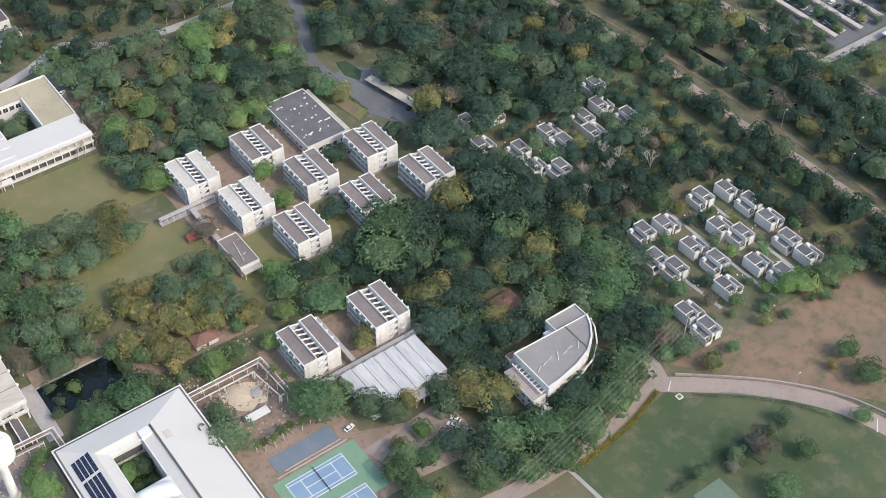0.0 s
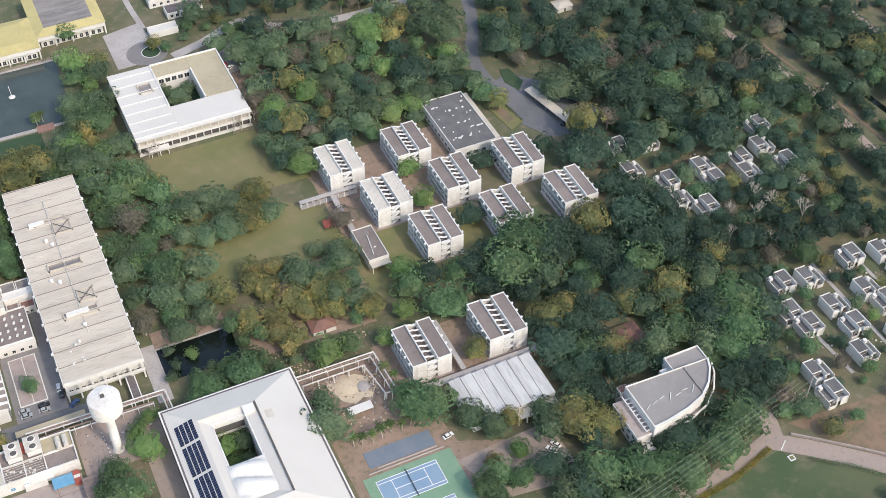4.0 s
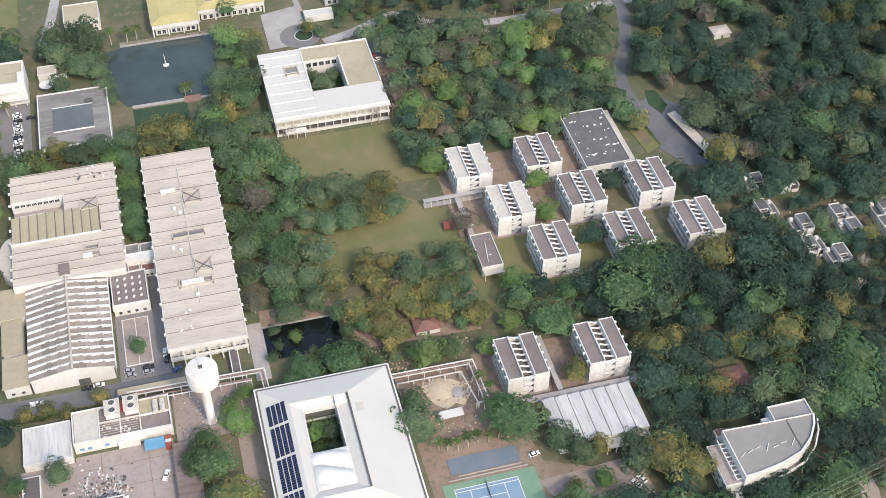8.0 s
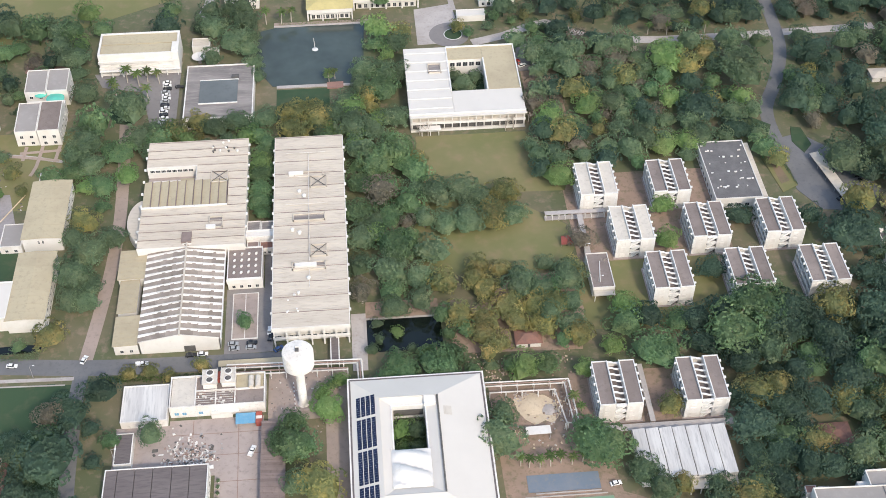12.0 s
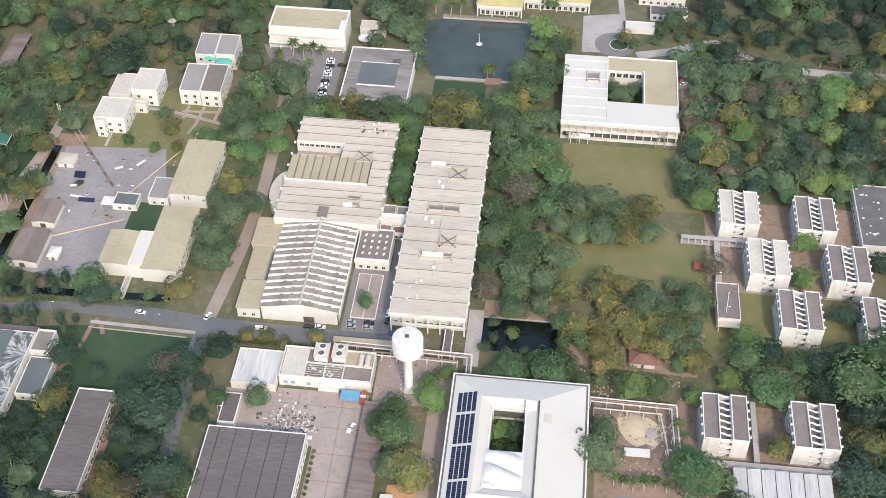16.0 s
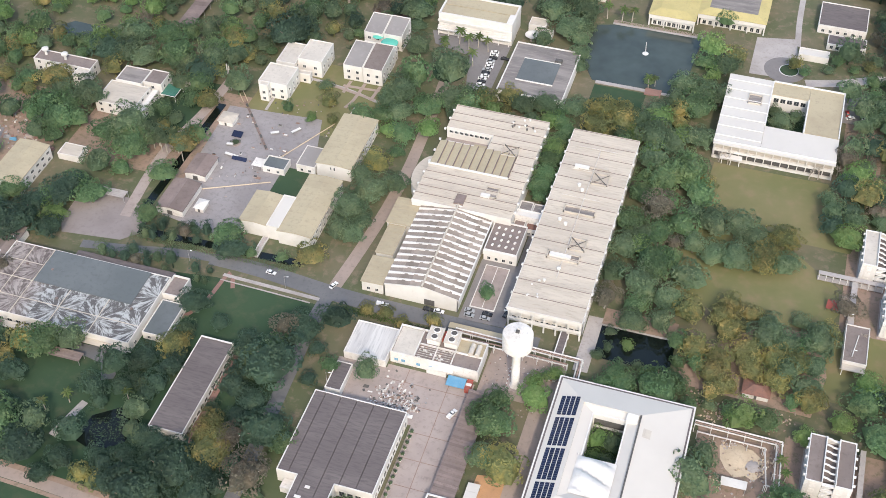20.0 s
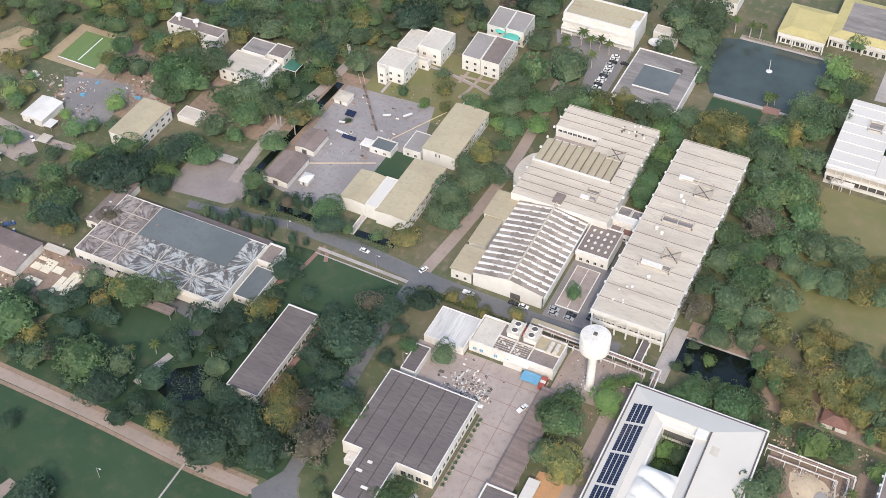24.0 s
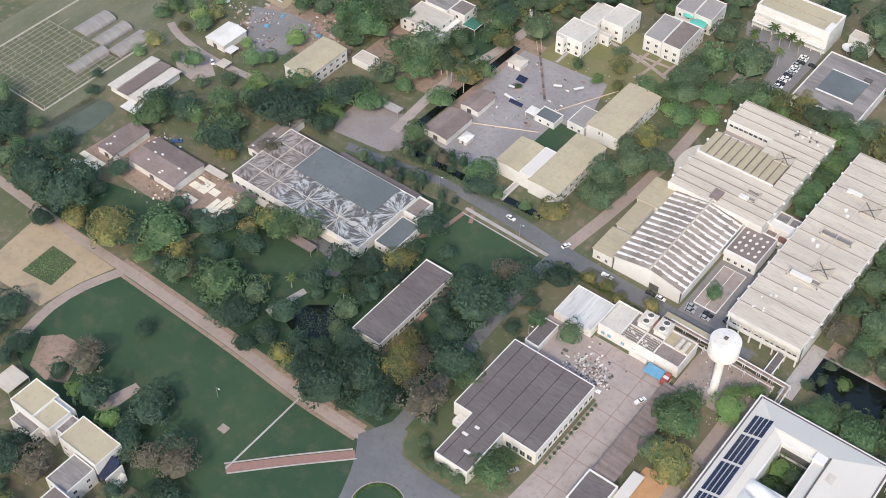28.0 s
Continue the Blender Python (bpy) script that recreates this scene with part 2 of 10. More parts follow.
GROUND = surface("woodland_floor", (0.104, 0.118, 0.064), (0.155, 0.140, 0.088), (0.240, 0.182, 0.138), 0.035, 0.22, 0.95, 0.3, wear=(0.44, 0.6), soil=(0.52, 0.68), soil_top=0.75)
WATER = water_material("pond_water", (0.050, 0.064, 0.058), 0.14)
WATER_DARK = water_material("dark_pond_water", (0.006, 0.009, 0.008))
WATER_GREEN = water_material("algae_water", (0.085, 0.10, 0.07), 0.35)
CREAM = surface("cream_sheeting", (0.78, 0.72, 0.58), (0.70, 0.64, 0.50), (0.50, 0.44, 0.34), 0.3, 1.2, 0.85, 0.1)
GREY_FELT = surface("grey_felt_roof", (0.118, 0.113, 0.113), (0.150, 0.144, 0.142), (0.085, 0.082, 0.082), 0.2, 0.9, 0.9, 0.2, vary=0.15)
ROOF_ASH = surface("ash_grey_roof", (0.286, 0.265, 0.250), (0.252, 0.233, 0.222), (0.336, 0.313, 0.295), 0.06, 0.3, 0.9, 0.15)
PITCH = surface("turf_pitch", (0.13, 0.20, 0.075), (0.16, 0.22, 0.085), (0.22, 0.23, 0.12), 0.1, 0.5, 0.95, 0.1, stretch=(1.4, 0.3, 1))
TILLED = surface("tan_soil", (0.40, 0.31, 0.205), (0.33, 0.26, 0.175), (0.22, 0.185, 0.125), 0.08, 0.4, 0.95, 0.3)
YARD = surface("lilac_grey_paving", (0.315, 0.290, 0.285), (0.265, 0.242, 0.238), (0.195, 0.178, 0.172), 0.06, 0.5, 0.9, 0.1, wear=(0.4, 0.62), soil=(0.5, 0.74))
PINK = surface("pinkish_gravel", (0.285, 0.250, 0.240), (0.245, 0.212, 0.205), (0.20, 0.172, 0.162), 0.07, 0.5, 0.95, 0.2)
GREEN_GLASS = surface("green_glazing", (0.05, 0.16, 0.12), (0.07, 0.20, 0.15), (0.12, 0.22, 0.17), 0.3, 1.5, 0.25, 0.0)
GLASS = surface("window_glass", (0.045, 0.05, 0.055), (0.07, 0.075, 0.08), (0.03, 0.032, 0.035), 0.3, 1.5, 0.12, 0.0, vary=0.3, spec=0.6)
# Dark parts, and the shade inside openings and stair wells put into colour.
SHADE = surface("dark_parts_and_shade", (0.10, 0.095, 0.09), (0.14, 0.13, 0.12), (0.07, 0.065, 0.06), 0.4, 1.5, 0.7, 0.0)
STEEL = surface("grey_steel", (0.42, 0.41, 0.40), (0.34, 0.33, 0.32), (0.24, 0.20, 0.17), 0.3, 1.5, 0.5, 0.05, metal=0.3)
PIPE = surface("lagged_pipe", (0.60, 0.57, 0.53), (0.50, 0.46, 0.42), (0.34, 0.28, 0.24), 0.3, 1.2, 0.6, 0.05)
RUSTY = surface("rusty_pipe", (0.30, 0.21, 0.17), (0.24, 0.165, 0.135), (0.16, 0.11, 0.09), 0.3, 1.2, 0.75, 0.1)
PANEL = surface("solar_cell", (0.016, 0.022, 0.050), (0.022, 0.030, 0.065), (0.028, 0.034, 0.06), 0.2, 1.5, 0.18, 0.0, vary=0.15, spec=0.5)
BLUE_COURT = surface("blue_court", (0.20, 0.30, 0.41), (0.245, 0.335, 0.43), (0.30, 0.36, 0.42), 0.1, 0.6, 0.85, 0.03)
BLUE_WORN = surface("worn_blue_court", (0.158, 0.194, 0.238), (0.194, 0.216, 0.245), (0.252, 0.230, 0.209), 0.1, 0.5, 0.9, 0.05)
HARD_COURT = surface("grey_green_court", (0.14, 0.19, 0.14), (0.17, 0.21, 0.16), (0.22, 0.23, 0.18), 0.08, 0.5, 0.9, 0.05)
GREEN_COURT = surface("green_court", (0.18, 0.30, 0.20), (0.22, 0.33, 0.225), (0.28, 0.33, 0.24), 0.08, 0.5, 0.85, 0.03)
LINE = surface("white_line", (0.75, 0.75, 0.74), (0.66, 0.66, 0.65), (0.5, 0.5, 0.48), 0.3, 1.5, 0.8, 0.0)
YELLOW = surface("yellow_line", (0.62, 0.45, 0.12), (0.55, 0.40, 0.12), (0.40, 0.32, 0.15), 0.3, 1.5, 0.8, 0.0)
TEAL = surface("turquoise_canopy", (0.10, 0.46, 0.36), (0.13, 0.50, 0.40), (0.20, 0.42, 0.34), 0.3, 1.5, 0.6, 0.05)
BLUE = surface("blue_sheet", (0.12, 0.30, 0.45), (0.16, 0.34, 0.48), (0.22, 0.33, 0.40), 0.3, 1.2, 0.6, 0.05)
NURSERY = surface("nursery_grass", (0.135, 0.142, 0.088), (0.18, 0.175, 0.118), (0.235, 0.215, 0.165), 0.06, 0.6, 0.95, 0.2, stretch=(1.6, 0.5, 1))
RED = surface("red_paint", (0.368, 0.094, 0.072), (0.320, 0.088, 0.066), (0.224, 0.099, 0.077), 0.4, 1.5, 0.6, 0.05)
BRICK_RED = surface("red_brick_paving", (0.30, 0.175, 0.145), (0.26, 0.16, 0.135), (0.19, 0.135, 0.118), 0.3, 1.2, 0.9, 0.1)
ORANGE = surface("orange_earth_court", (0.52, 0.30, 0.16), (0.45, 0.26, 0.145), (0.34, 0.21, 0.13), 0.15, 0.8, 0.95, 0.1)
RUBBER = surface("tyre_rubber", (0.02, 0.02, 0.02), (0.03, 0.03, 0.03), (0.04, 0.04, 0.04), 0.5, 2.0, 0.9, 0.0)
CLOTH = surface("white_membrane", (0.680, 0.663, 0.629), (0.646, 0.620, 0.586), (0.561, 0.527, 0.476), 0.1, 0.6, 0.6, 0.03)
NET = surface("shade_net", (0.272, 0.251, 0.230), (0.320, 0.296, 0.274), (0.216, 0.198, 0.180), 0.2, 1.0, 0.8, 0.05)
BARK = surface("grey_bark", (0.20, 0.165, 0.13), (0.26, 0.22, 0.18), (0.12, 0.10, 0.08), 0.5, 2.0, 0.95, 0.3)
BARK_PALE = surface("pale_bark", (0.46, 0.41, 0.35), (0.38, 0.335, 0.285), (0.26, 0.23, 0.20), 0.5, 2.0, 0.9, 0.2)
CAR_WHITE = surface("white_car_paint", (0.78, 0.78, 0.77), (0.74, 0.74, 0.73), (0.68, 0.68, 0.66), 0.4, 1.0, 0.25, 0.0, spec=0.5)
CAR_SILVER = surface("silver_car_paint", (0.36, 0.37, 0.38), (0.40, 0.41, 0.42), (0.33, 0.33, 0.34), 0.4, 1.0, 0.3, 0.0, spec=0.5)
CAR_BLACK = surface("dark_car_paint", (0.022, 0.024, 0.030), (0.030, 0.032, 0.036), (0.04, 0.04, 0.04), 0.4, 1.0, 0.22, 0.0, spec=0.5)
CAR_RED = surface("red_car_paint", (0.35, 0.035, 0.03), (0.38, 0.04, 0.035), (0.30, 0.05, 0.04), 0.4, 1.0, 0.25, 0.0, spec=0.5)
CAR_BLUE = surface("blue_car_paint", (0.05, 0.10, 0.24), (0.06, 0.11, 0.26), (0.07, 0.11, 0.20), 0.4, 1.0, 0.25, 0.0, spec=0.5)
LEAF_DARK = leaf_material("dark_leaves", (0.096, 0.146, 0.086), (0.150, 0.213, 0.118), (0.225, 0.265, 0.145), 0.25)
LEAF_GREEN = leaf_material("green_leaves", (0.092, 0.160, 0.082), (0.152, 0.243, 0.114), (0.215, 0.288, 0.136), 0.3)
# Darker, bluer leaf copy: cloud shade over whole woods put into the colour.
LEAF_SHADED = leaf_material("shade_darkened_leaves", (0.054, 0.094, 0.066), (0.078, 0.130, 0.088), (0.108, 0.158, 0.098), 0.25)
LEAF_LIME = leaf_material("fresh_leaves", (0.128, 0.215, 0.080), (0.205, 0.308, 0.112), (0.255, 0.330, 0.135), 0.4)
LEAF_GOLD = leaf_material("flushing_leaves", (0.128, 0.154, 0.070), (0.225, 0.232, 0.098), (0.420, 0.335, 0.125), 0.4)
LEAF_BROWN = leaf_material("thinning_brown_leaves", (0.128, 0.122, 0.092), (0.199, 0.182, 0.138), (0.256, 0.209, 0.153), 0.4)
LEAF_PALM = leaf_material("palm_fronds", (0.068, 0.112, 0.038), (0.128, 0.188, 0.060), (0.225, 0.210, 0.090), 0.3)
HEDGE = leaf_material("hedge_leaves", (0.056, 0.112, 0.031), (0.112, 0.189, 0.049), (0.182, 0.224, 0.063), 0.4)
HEDGE_YELLOW = leaf_material("golden_hedge_leaves", (0.150, 0.160, 0.030), (0.280, 0.260, 0.050), (0.330, 0.280, 0.060), 0.5)


# ---- mesh helpers ----
class Shape:
    """Collects faces, then links them as one mesh object under a thing."""

    def __init__(self):
        self.v, self.f = [], []

    def add(self, verts, faces):
        k = len(self.v)
        self.v += [tuple(p) for p in verts]
        self.f += [tuple(i + k for i in q) for q in faces]
        return self

    def box(self, x0, x1, y0, y1, z0, z1):
        return self.hexa([(x0, y0, z0), (x1, y0, z0), (x1, y1, z0), (x0, y1, z0)], [(x0, y0, z1), (x1, y0, z1), (x1, y1, z1), (x0, y1, z1)])

    def hexa(self, low, high):
        """A solid between two rings of as many corners."""
        n = len(low)
        sides = [(i, (i + 1) % n, n + (i + 1) % n, n + i) for i in range(n)]
        return self.add(list(low) + list(high), sides + [tuple(range(n))[::-1], tuple(range(n, 2 * n))])

    def prism(self, ring, z0, z1):
        return self.hexa([(x, y, z0) for x, y in ring], [(x, y, z1) for x, y in ring])

    def tube(self, a, b, ra, rb=None, n=8):
        a, b = Vector(a), Vector(b)
        rb = ra if rb is None else rb
        d = (b - a).normalized()
        u = d.cross(Vector((0, 0, 1)) if abs(d.z) < 0.9 else Vector((1, 0, 0))).normalized()
        w = d.cross(u)
        turn = [(math.cos(2 * math.pi * i / n), math.sin(2 * math.pi * i / n)) for i in range(n)]
        return self.hexa([a + (u * c + w * s) * ra for c, s in turn], [b + (u * c + w * s) * rb for c, s in turn])

    def lathe(self, rings, n=24, at=(0, 0)):
        """rings: (radius, z) from below upwards."""
        vs = [(at[0] + r * math.cos(2 * math.pi * i / n), at[1] + r * math.sin(2 * math.pi * i / n), z) for r, z in rings for i in range(n)]
        fs = [(k * n + i, k * n + (i + 1) % n, (k + 1) * n + (i + 1) % n, (k + 1) * n + i) for k in range(len(rings) - 1) for i in range(n)]
        return self.add(vs, fs + [tuple(range(n))[::-1], tuple(range((len(rings) - 1) * n, len(rings) * n))])

    def mesh(self, name, material):
        me = bpy.data.meshes.new(name)
        me.from_pydata(self.v, [], self.f)
        me.materials.append(material)
        return me

    def smooth_mesh(self, name, material, angle=35):
        me = self.mesh(name, material)
        me.polygons.foreach_set("use_smooth", [True] * len(me.polygons))
        me.set_sharp_from_angle(angle=radians(angle))
        return me


def thing(name, x, y, label, category, group="", z=0.0, turn=0.0):
    ob = new(name)
    ob.matrix_basis = pose(x, y, z, 0, 0, turn)
    ob.empty_display_size = 0.5
    return tagged(ob, label, category, group)


def part(name, shape, material, parent, label="", m=None):
    """One mesh object under a thing or a part; shape in the parent's own axes. A mesh may be shared."""
    me = shape.mesh(name, material) if isinstance(shape, Shape) else shape
    ob = new(name, me)
    ob.parent = parent
    if m is not None:
        ob.matrix_basis = m
    return tagged(ob, label) if label else ob


def setting(name, shape, material, label, category):
    return tagged(new(name, shape.mesh(name, material)), label, category, "", "structure")


SHARED = {}


def shared(key, make):
    if key not in SHARED:
        SHARED[key] = make()
    return SHARED[key]


def window(parent, x, y, z, w, h, face, label="", bars=1, pane_m=None, plain=False):
    """A window in an outer wall: a proud frame with bars, and a set-back pane. face: the compass side it looks to."""
    if plain:
        def glazed():
            me = Shape().box(-w / 2, w / 2, -0.04, 0.05, 0, h).mesh("window", GLASS)
            return me
        return part("window", shared(("glazed", w, h), glazed), GLASS, parent, label, pose(x, y, z, 0, 0, {"s": 0, "e": 90, "n": 180, "w": 270}[face]))

    def frame_mesh():
        s = Shape()
        s.box(-w / 2 - 0.08, -w / 2 + 0.06, -0.12, 0.1, 0, h).box(w / 2 - 0.06, w / 2 + 0.08, -0.12, 0.1, 0, h)
        s.box(-w / 2 + 0.06, w / 2 - 0.06, -0.12, 0.1, h - 0.08, h).box(-w / 2 - 0.15, w / 2 + 0.15, -0.22, 0.1, -0.1, 0.0)
        for i in range(bars):
            c = -w / 2 + w * (i + 1) / (bars + 1)
            s.box(c - 0.03, c + 0.03, -0.09, 0.1, 0, h - 0.08)
        return s.mesh("window", BEAM)

    turn = {"s": 0, "e": 90, "n": 180, "w": 270}[face]
    win = part("window", shared(("frame", w, h, bars), frame_mesh), BEAM, parent, label, pose(x, y, z, 0, 0, turn))
    pm = pane_m or GLASS
    part("pane", shared(("pane", w, h, pm.name), lambda: Shape().box(-w / 2 + 0.05, w / 2 - 0.05, -0.05, 0.05, 0.02, h - 0.07).mesh("pane", pm)), pm, win)
    return win


def window_row(parent, face, fixed, a, b, n, z, w, h, bars=1, pane_m=None, plain=False):
    for i in range(n):
        c = a + (b - a) * (i + 0.5) / n
        x, y = (c, fixed) if face in "ns" else (fixed, c)
        window(parent, x, y, z, w, h, face, "", bars, pane_m, plain)


FOOTPRINTS = []


def keep_clear(x0, x1, y0, y1, margin=1.0):
    FOOTPRINTS.append((x0 - margin, x1 + margin, y0 - margin, y1 + margin))


def block(name, label, category, x0, x1, y0, y1, h, wall_m=None, roof_m=None, parapet=0.7, coping=0.35, rows=(), group="", base=0.0):
    """A flat-roofed building: four walls, a roof deck, a parapet on each side. rows: (side, storeys, windows, width, height)."""
    wall_m, roof_m = wall_m or WHITE, roof_m or ROOF_GREY
    cx, cy = (x0 + x1) / 2, (y0 + y1) / 2
    a, b = (x1 - x0) / 2, (y1 - y0) / 2
    t = 0.3
    th = thing(name, cx, cy, label, category, group, base)
    keep_clear(x0, x1, y0, y1)
    for ring in ((-a, a, -b, -b + t), (-a, a, b - t, b), (-a, -a + t, -b + t, b - t), (a - t, a, -b + t, b - t)):
        part("wall", Shape().box(*ring, 0, h), wall_m, th)
    part("roof", Shape().box(-a + t, a - t, -b + t, b - t, h - 0.35, h - 0.02), roof_m, th)
    if parapet:
        c = coping
        for ring in ((-a - 0.05, a + 0.05, -b - 0.05, -b + c), (-a - 0.05, a + 0.05, b - c, b + 0.05), (-a - 0.05, -a + c, -b + c, b - c), (a - c, a + 0.05, -b + c, b - c)):
            part("parapet", Shape().box(*ring, h + 0.002, h + parapet), wall_m, th)
    for side, storeys, n, w, wh in rows:
        for k in range(storeys):
            z = 1.0 + k * (h / storeys)
            fixed, u, v = {"s": (-b, -a, a), "n": (b, -a, a), "w": (-a, -b, b), "e": (a, -b, b)}[side]
            window_row(th, side, fixed, u + 0.8, v - 0.8, n, z, w, wh)
    return th


LAID = [0]


def lifted(z):
    """Each sheet lies a little higher than the one before, so that no two share a plane."""
    LAID[0] += 1
    return z + 0.0011 * LAID[0]


def slab(name, ring, z, material, label, category="ground"):
    """A sheet of the setting on the ground, with a real edge."""
    z = lifted(z)
    return setting(name, Shape().prism(ring, -0.3, z), material, label, category)


def rect(x0, x1, y0, y1):
    return [(x0, y0), (x1, y0), (x1, y1), (x0, y1)]


def disc(x, y, r, n=28, ry=None):
    return [(x + r * math.cos(2 * math.pi * i / n), y + (ry or r) * math.sin(2 * math.pi * i / n)) for i in range(n)]


def smooth_line(points, step=6.0):
    pts = [Vector(p) for p in points]
    out = []
    for i in range(len(pts) - 1):
        p0, p1, p2, p3 = pts[max(i - 1, 0)], pts[i], pts[i + 1], pts[min(i + 2, len(pts) - 1)]
        n = max(2, int((p2 - p1).length / step))
        for k in range(n):
            s = k / n
            out.append(0.5 * ((2 * p1) + (p2 - p0) * s + (2 * p0 - 5 * p1 + 4 * p2 - p3) * s * s + (3 * p1 - p0 - 3 * p2 + p3) * s ** 3))
    return out + [pts[-1]]


ROADS = []


def ribbon(name, points, width, z, material, label, category="road", low=-0.3, clear=True):
    line = smooth_line(points)
    left, right = [], []
    for i, p in enumerate(line):
        d = (line[min(i + 1, len(line) - 1)] - line[max(i - 1, 0)]).normalized()
        nrm = Vector((-d.y, d.x))
        left.append(p + nrm * width / 2)
        right.append(p - nrm * width / 2)
        if clear:
            ROADS.append((p.x, p.y, width / 2 + 1.0))
    s = Shape()
    n = len(line)
    z = lifted(z)
    s.add([(p.x, p.y, z) for p in left] + [(p.x, p.y, z) for p in right] + [(p.x, p.y, low) for p in left] + [(p.x, p.y, low) for p in right],
          [f for i in range(n - 1) for f in ((i, n + i, n + i + 1, i + 1), (i, i + 1, 2 * n + i + 1, 2 * n + i), (n + i, 3 * n + i, 3 * n + i + 1, n + i + 1))])
    return setting(name, s, material, label, category)


# ---- ground, roads, lawns, water ----
setting("ground", Shape().add([(-3000, -3000, 0), (3000, -3000, 0), (3000, 3000, 0), (-3000, 3000, 0)], [(0, 1, 2, 3)]), GROUND,
        "woodland floor of grass, leaf litter and bare earth", "ground")

# lawns between the wings
slab("lawn", [(52, 114), (119, 112), (122, 122), (112, 140), (106, 155), (54, 155)], 0.04, LAWN, "mown lawn with dry patches below the courtyard building", "lawn")
slab("lawn", [(50, 66), (70, 62), (112, 63), (118, 76), (116, 90), (84, 116), (56, 116), (48, 88)], 0.05, LAWN, "mown lawn with dry patches beside the halls of residence", "lawn")
slab("lawn", rect(112, 178, 28, 66), 0.03, LAWN, "worn grass round the halls of residence", "lawn")
slab("earth", [(58, 20), (112, 18), (116, 40), (112, 62), (90, 60), (66, 40)], 0.03, DIRT, "bare earth under the mango trees", "ground")
slab("earth", rect(104, 165, -26, 6), 0.035, DIRT, "bare earth round the lower halls", "ground")
slab("earth", rect(118, 186, 62, 122), 0.02, DIRT, "trodden earth between the halls of residence", "ground")
slab("earth", [(74, -80), (114, -80), (140, -70), (140, -60), (116, -50), (112, -20), (102, 2), (72, 2)], 0.025, DIRT, "bare earth by the tennis courts", "ground")
slab("earth", [(112, -58), (150, -56), (152, -84), (120, -80)], 0.045, LANE, "dusty parking ground under the trees", "ground")
slab("sand_pit", [(81, -5), (86, -3.4), (93, -3.8), (97, -7), (98.5, -13), (95, -17.5), (92, -16), (88, -18), (84.5, -15), (82, -11)], 0.06, SAND, "heap ground of pale dry sand", "ground")
slab("lawn", [(168, -112), (196, -109), (222, -104), (226, -111), (250, -128), (266, -146), (272, -170), (270, -210), (170, -210)], 0.04, LAWN_WORN, "wide green lawn beside the curving road", "lawn")
slab("field", [(232, -95), (262, -98), (300, -100), (345, -108), (350, -180), (300, -175), (276, -146), (254, -122)], 0.04, FIELD, "dry fallow field with plough lines", "field")
slab("grass_strip", [(337, -100), (346, -100), (348, 60), (333, 62), (334, -20)], 0.04, LAWN, "long green strip behind the small houses", "lawn")
keep_clear(341, 344, -98, 56, 0)
keep_clear(76, 113, -77, -39, 0)
slab("earth", rect(110, 128, 160, 215), 0.03, DIRT, "earth and leaf litter under thin trees", "ground")
slab("lawn", rect(-130, -96, -8, 17), 0.04, LAWN_SHADED, "small green lawn beside the lane", "lawn")
slab("lawn", [(-226, -106), (-223, -98.6), (-216, -97.2), (-163, -98), (-121, -100), (-90, -99.6), (-80, -112), (-73, -140), (-73, -165), (-150, -165), (-205, -158), (-225.6, -150), (-228.6, -128), (-228, -114)], 0.04, LAWN_SHADED, "sports lawn beside the earth road", "lawn")
slab("earth", [(-221, -140), (-215, -134), (-207, -133), (-199, -141), (-195, -149), (-203, -153), (-213, -152)], 0.06, DIRT, "bare trodden earth beside the sports lawn", "ground")
slab("earth", [(-180, -150), (-178, -144), (-174.4, -132.6), (-170.4, -133.4), (-171.6, -145), (-174, -150)], 0.065, LANE, "worn sandy track end in the lawn", "ground")
slab("lawn", rect(-205, -142, -92, -34), 0.03, LAWN_SHADED, "grass below the workshop, darkened for shade", "lawn")
slab("lawn", rect(-222, -186, 92, 140), 0.03, LAWN_SHADED, "garden grass by the villa", "lawn")
slab("lawn", rect(-170, -104, 118, 172), 0.03, LAWN, "garden grass between white houses", "lawn")
slab("lawn", rect(-135, -121, 68, 92), 0.16, LAWN_SHADED, "small fenced lawn in the yard", "lawn")
slab("lawn", rect(-12, 14, 178, 196), 0.04, LAWN_SHADED, "grass below the pond wall", "lawn")
slab("golf_lawn", [(-420, 235), (-150, 245), (-112, 258), (-64, 282), (-64, 420), (-420, 420)], 0.04, LAWN, "wide pale grassland behind the trees", "lawn")
slab("earth", rect(-240, -160, 70, 135), 0.02, DIRT, "trodden earth below tall trees", "ground")
slab("earth", rect(-304, -246, 56, 112), 0.02, DIRT, "rough earth yard with scrap", "ground")
slab("earth", [(-292, -58), (-240, -60), (-208, -56), (-206, -34), (-236, -30), (-290, -31)], 0.02, DIRT, "rough earth round the workshops", "ground")
slab("lawn", [(-323.5, 82.5), (-324.2, 106.6), (-303, 107), (-299.8, 82)], 0.06, PITCH, "small bright green turf pitch", "lawn")
keep_clear(-323, -300, 84, 106, 0)
slab("earth", [(-330, 78), (-330, 111), (-296, 111), (-295, 78)], 0.04, TILLED, "bare brown soil round the pitch", "ground")
for ln in ([(-323.3, 82.4), (-299.8, 81.9)], [(-312.0, 84.0), (-312.4, 105.0)]):
    ribbon("pitch_edge", ln, 0.6, 0.12, LINE, "white edge line of the pitch", "marking")
slab("field", rect(-400, -320, -62, 60), 0.04, NURSERY, "nursery plots on dry grass", "field")
slab("earth", [(-368, 62), (-366, 81), (-359, 95), (-343, 96), (-337, 87), (-346, 76), (-346, 61), (-355, 56)], 0.05, TILLED, "bare tan soil plot with tracks", "ground")
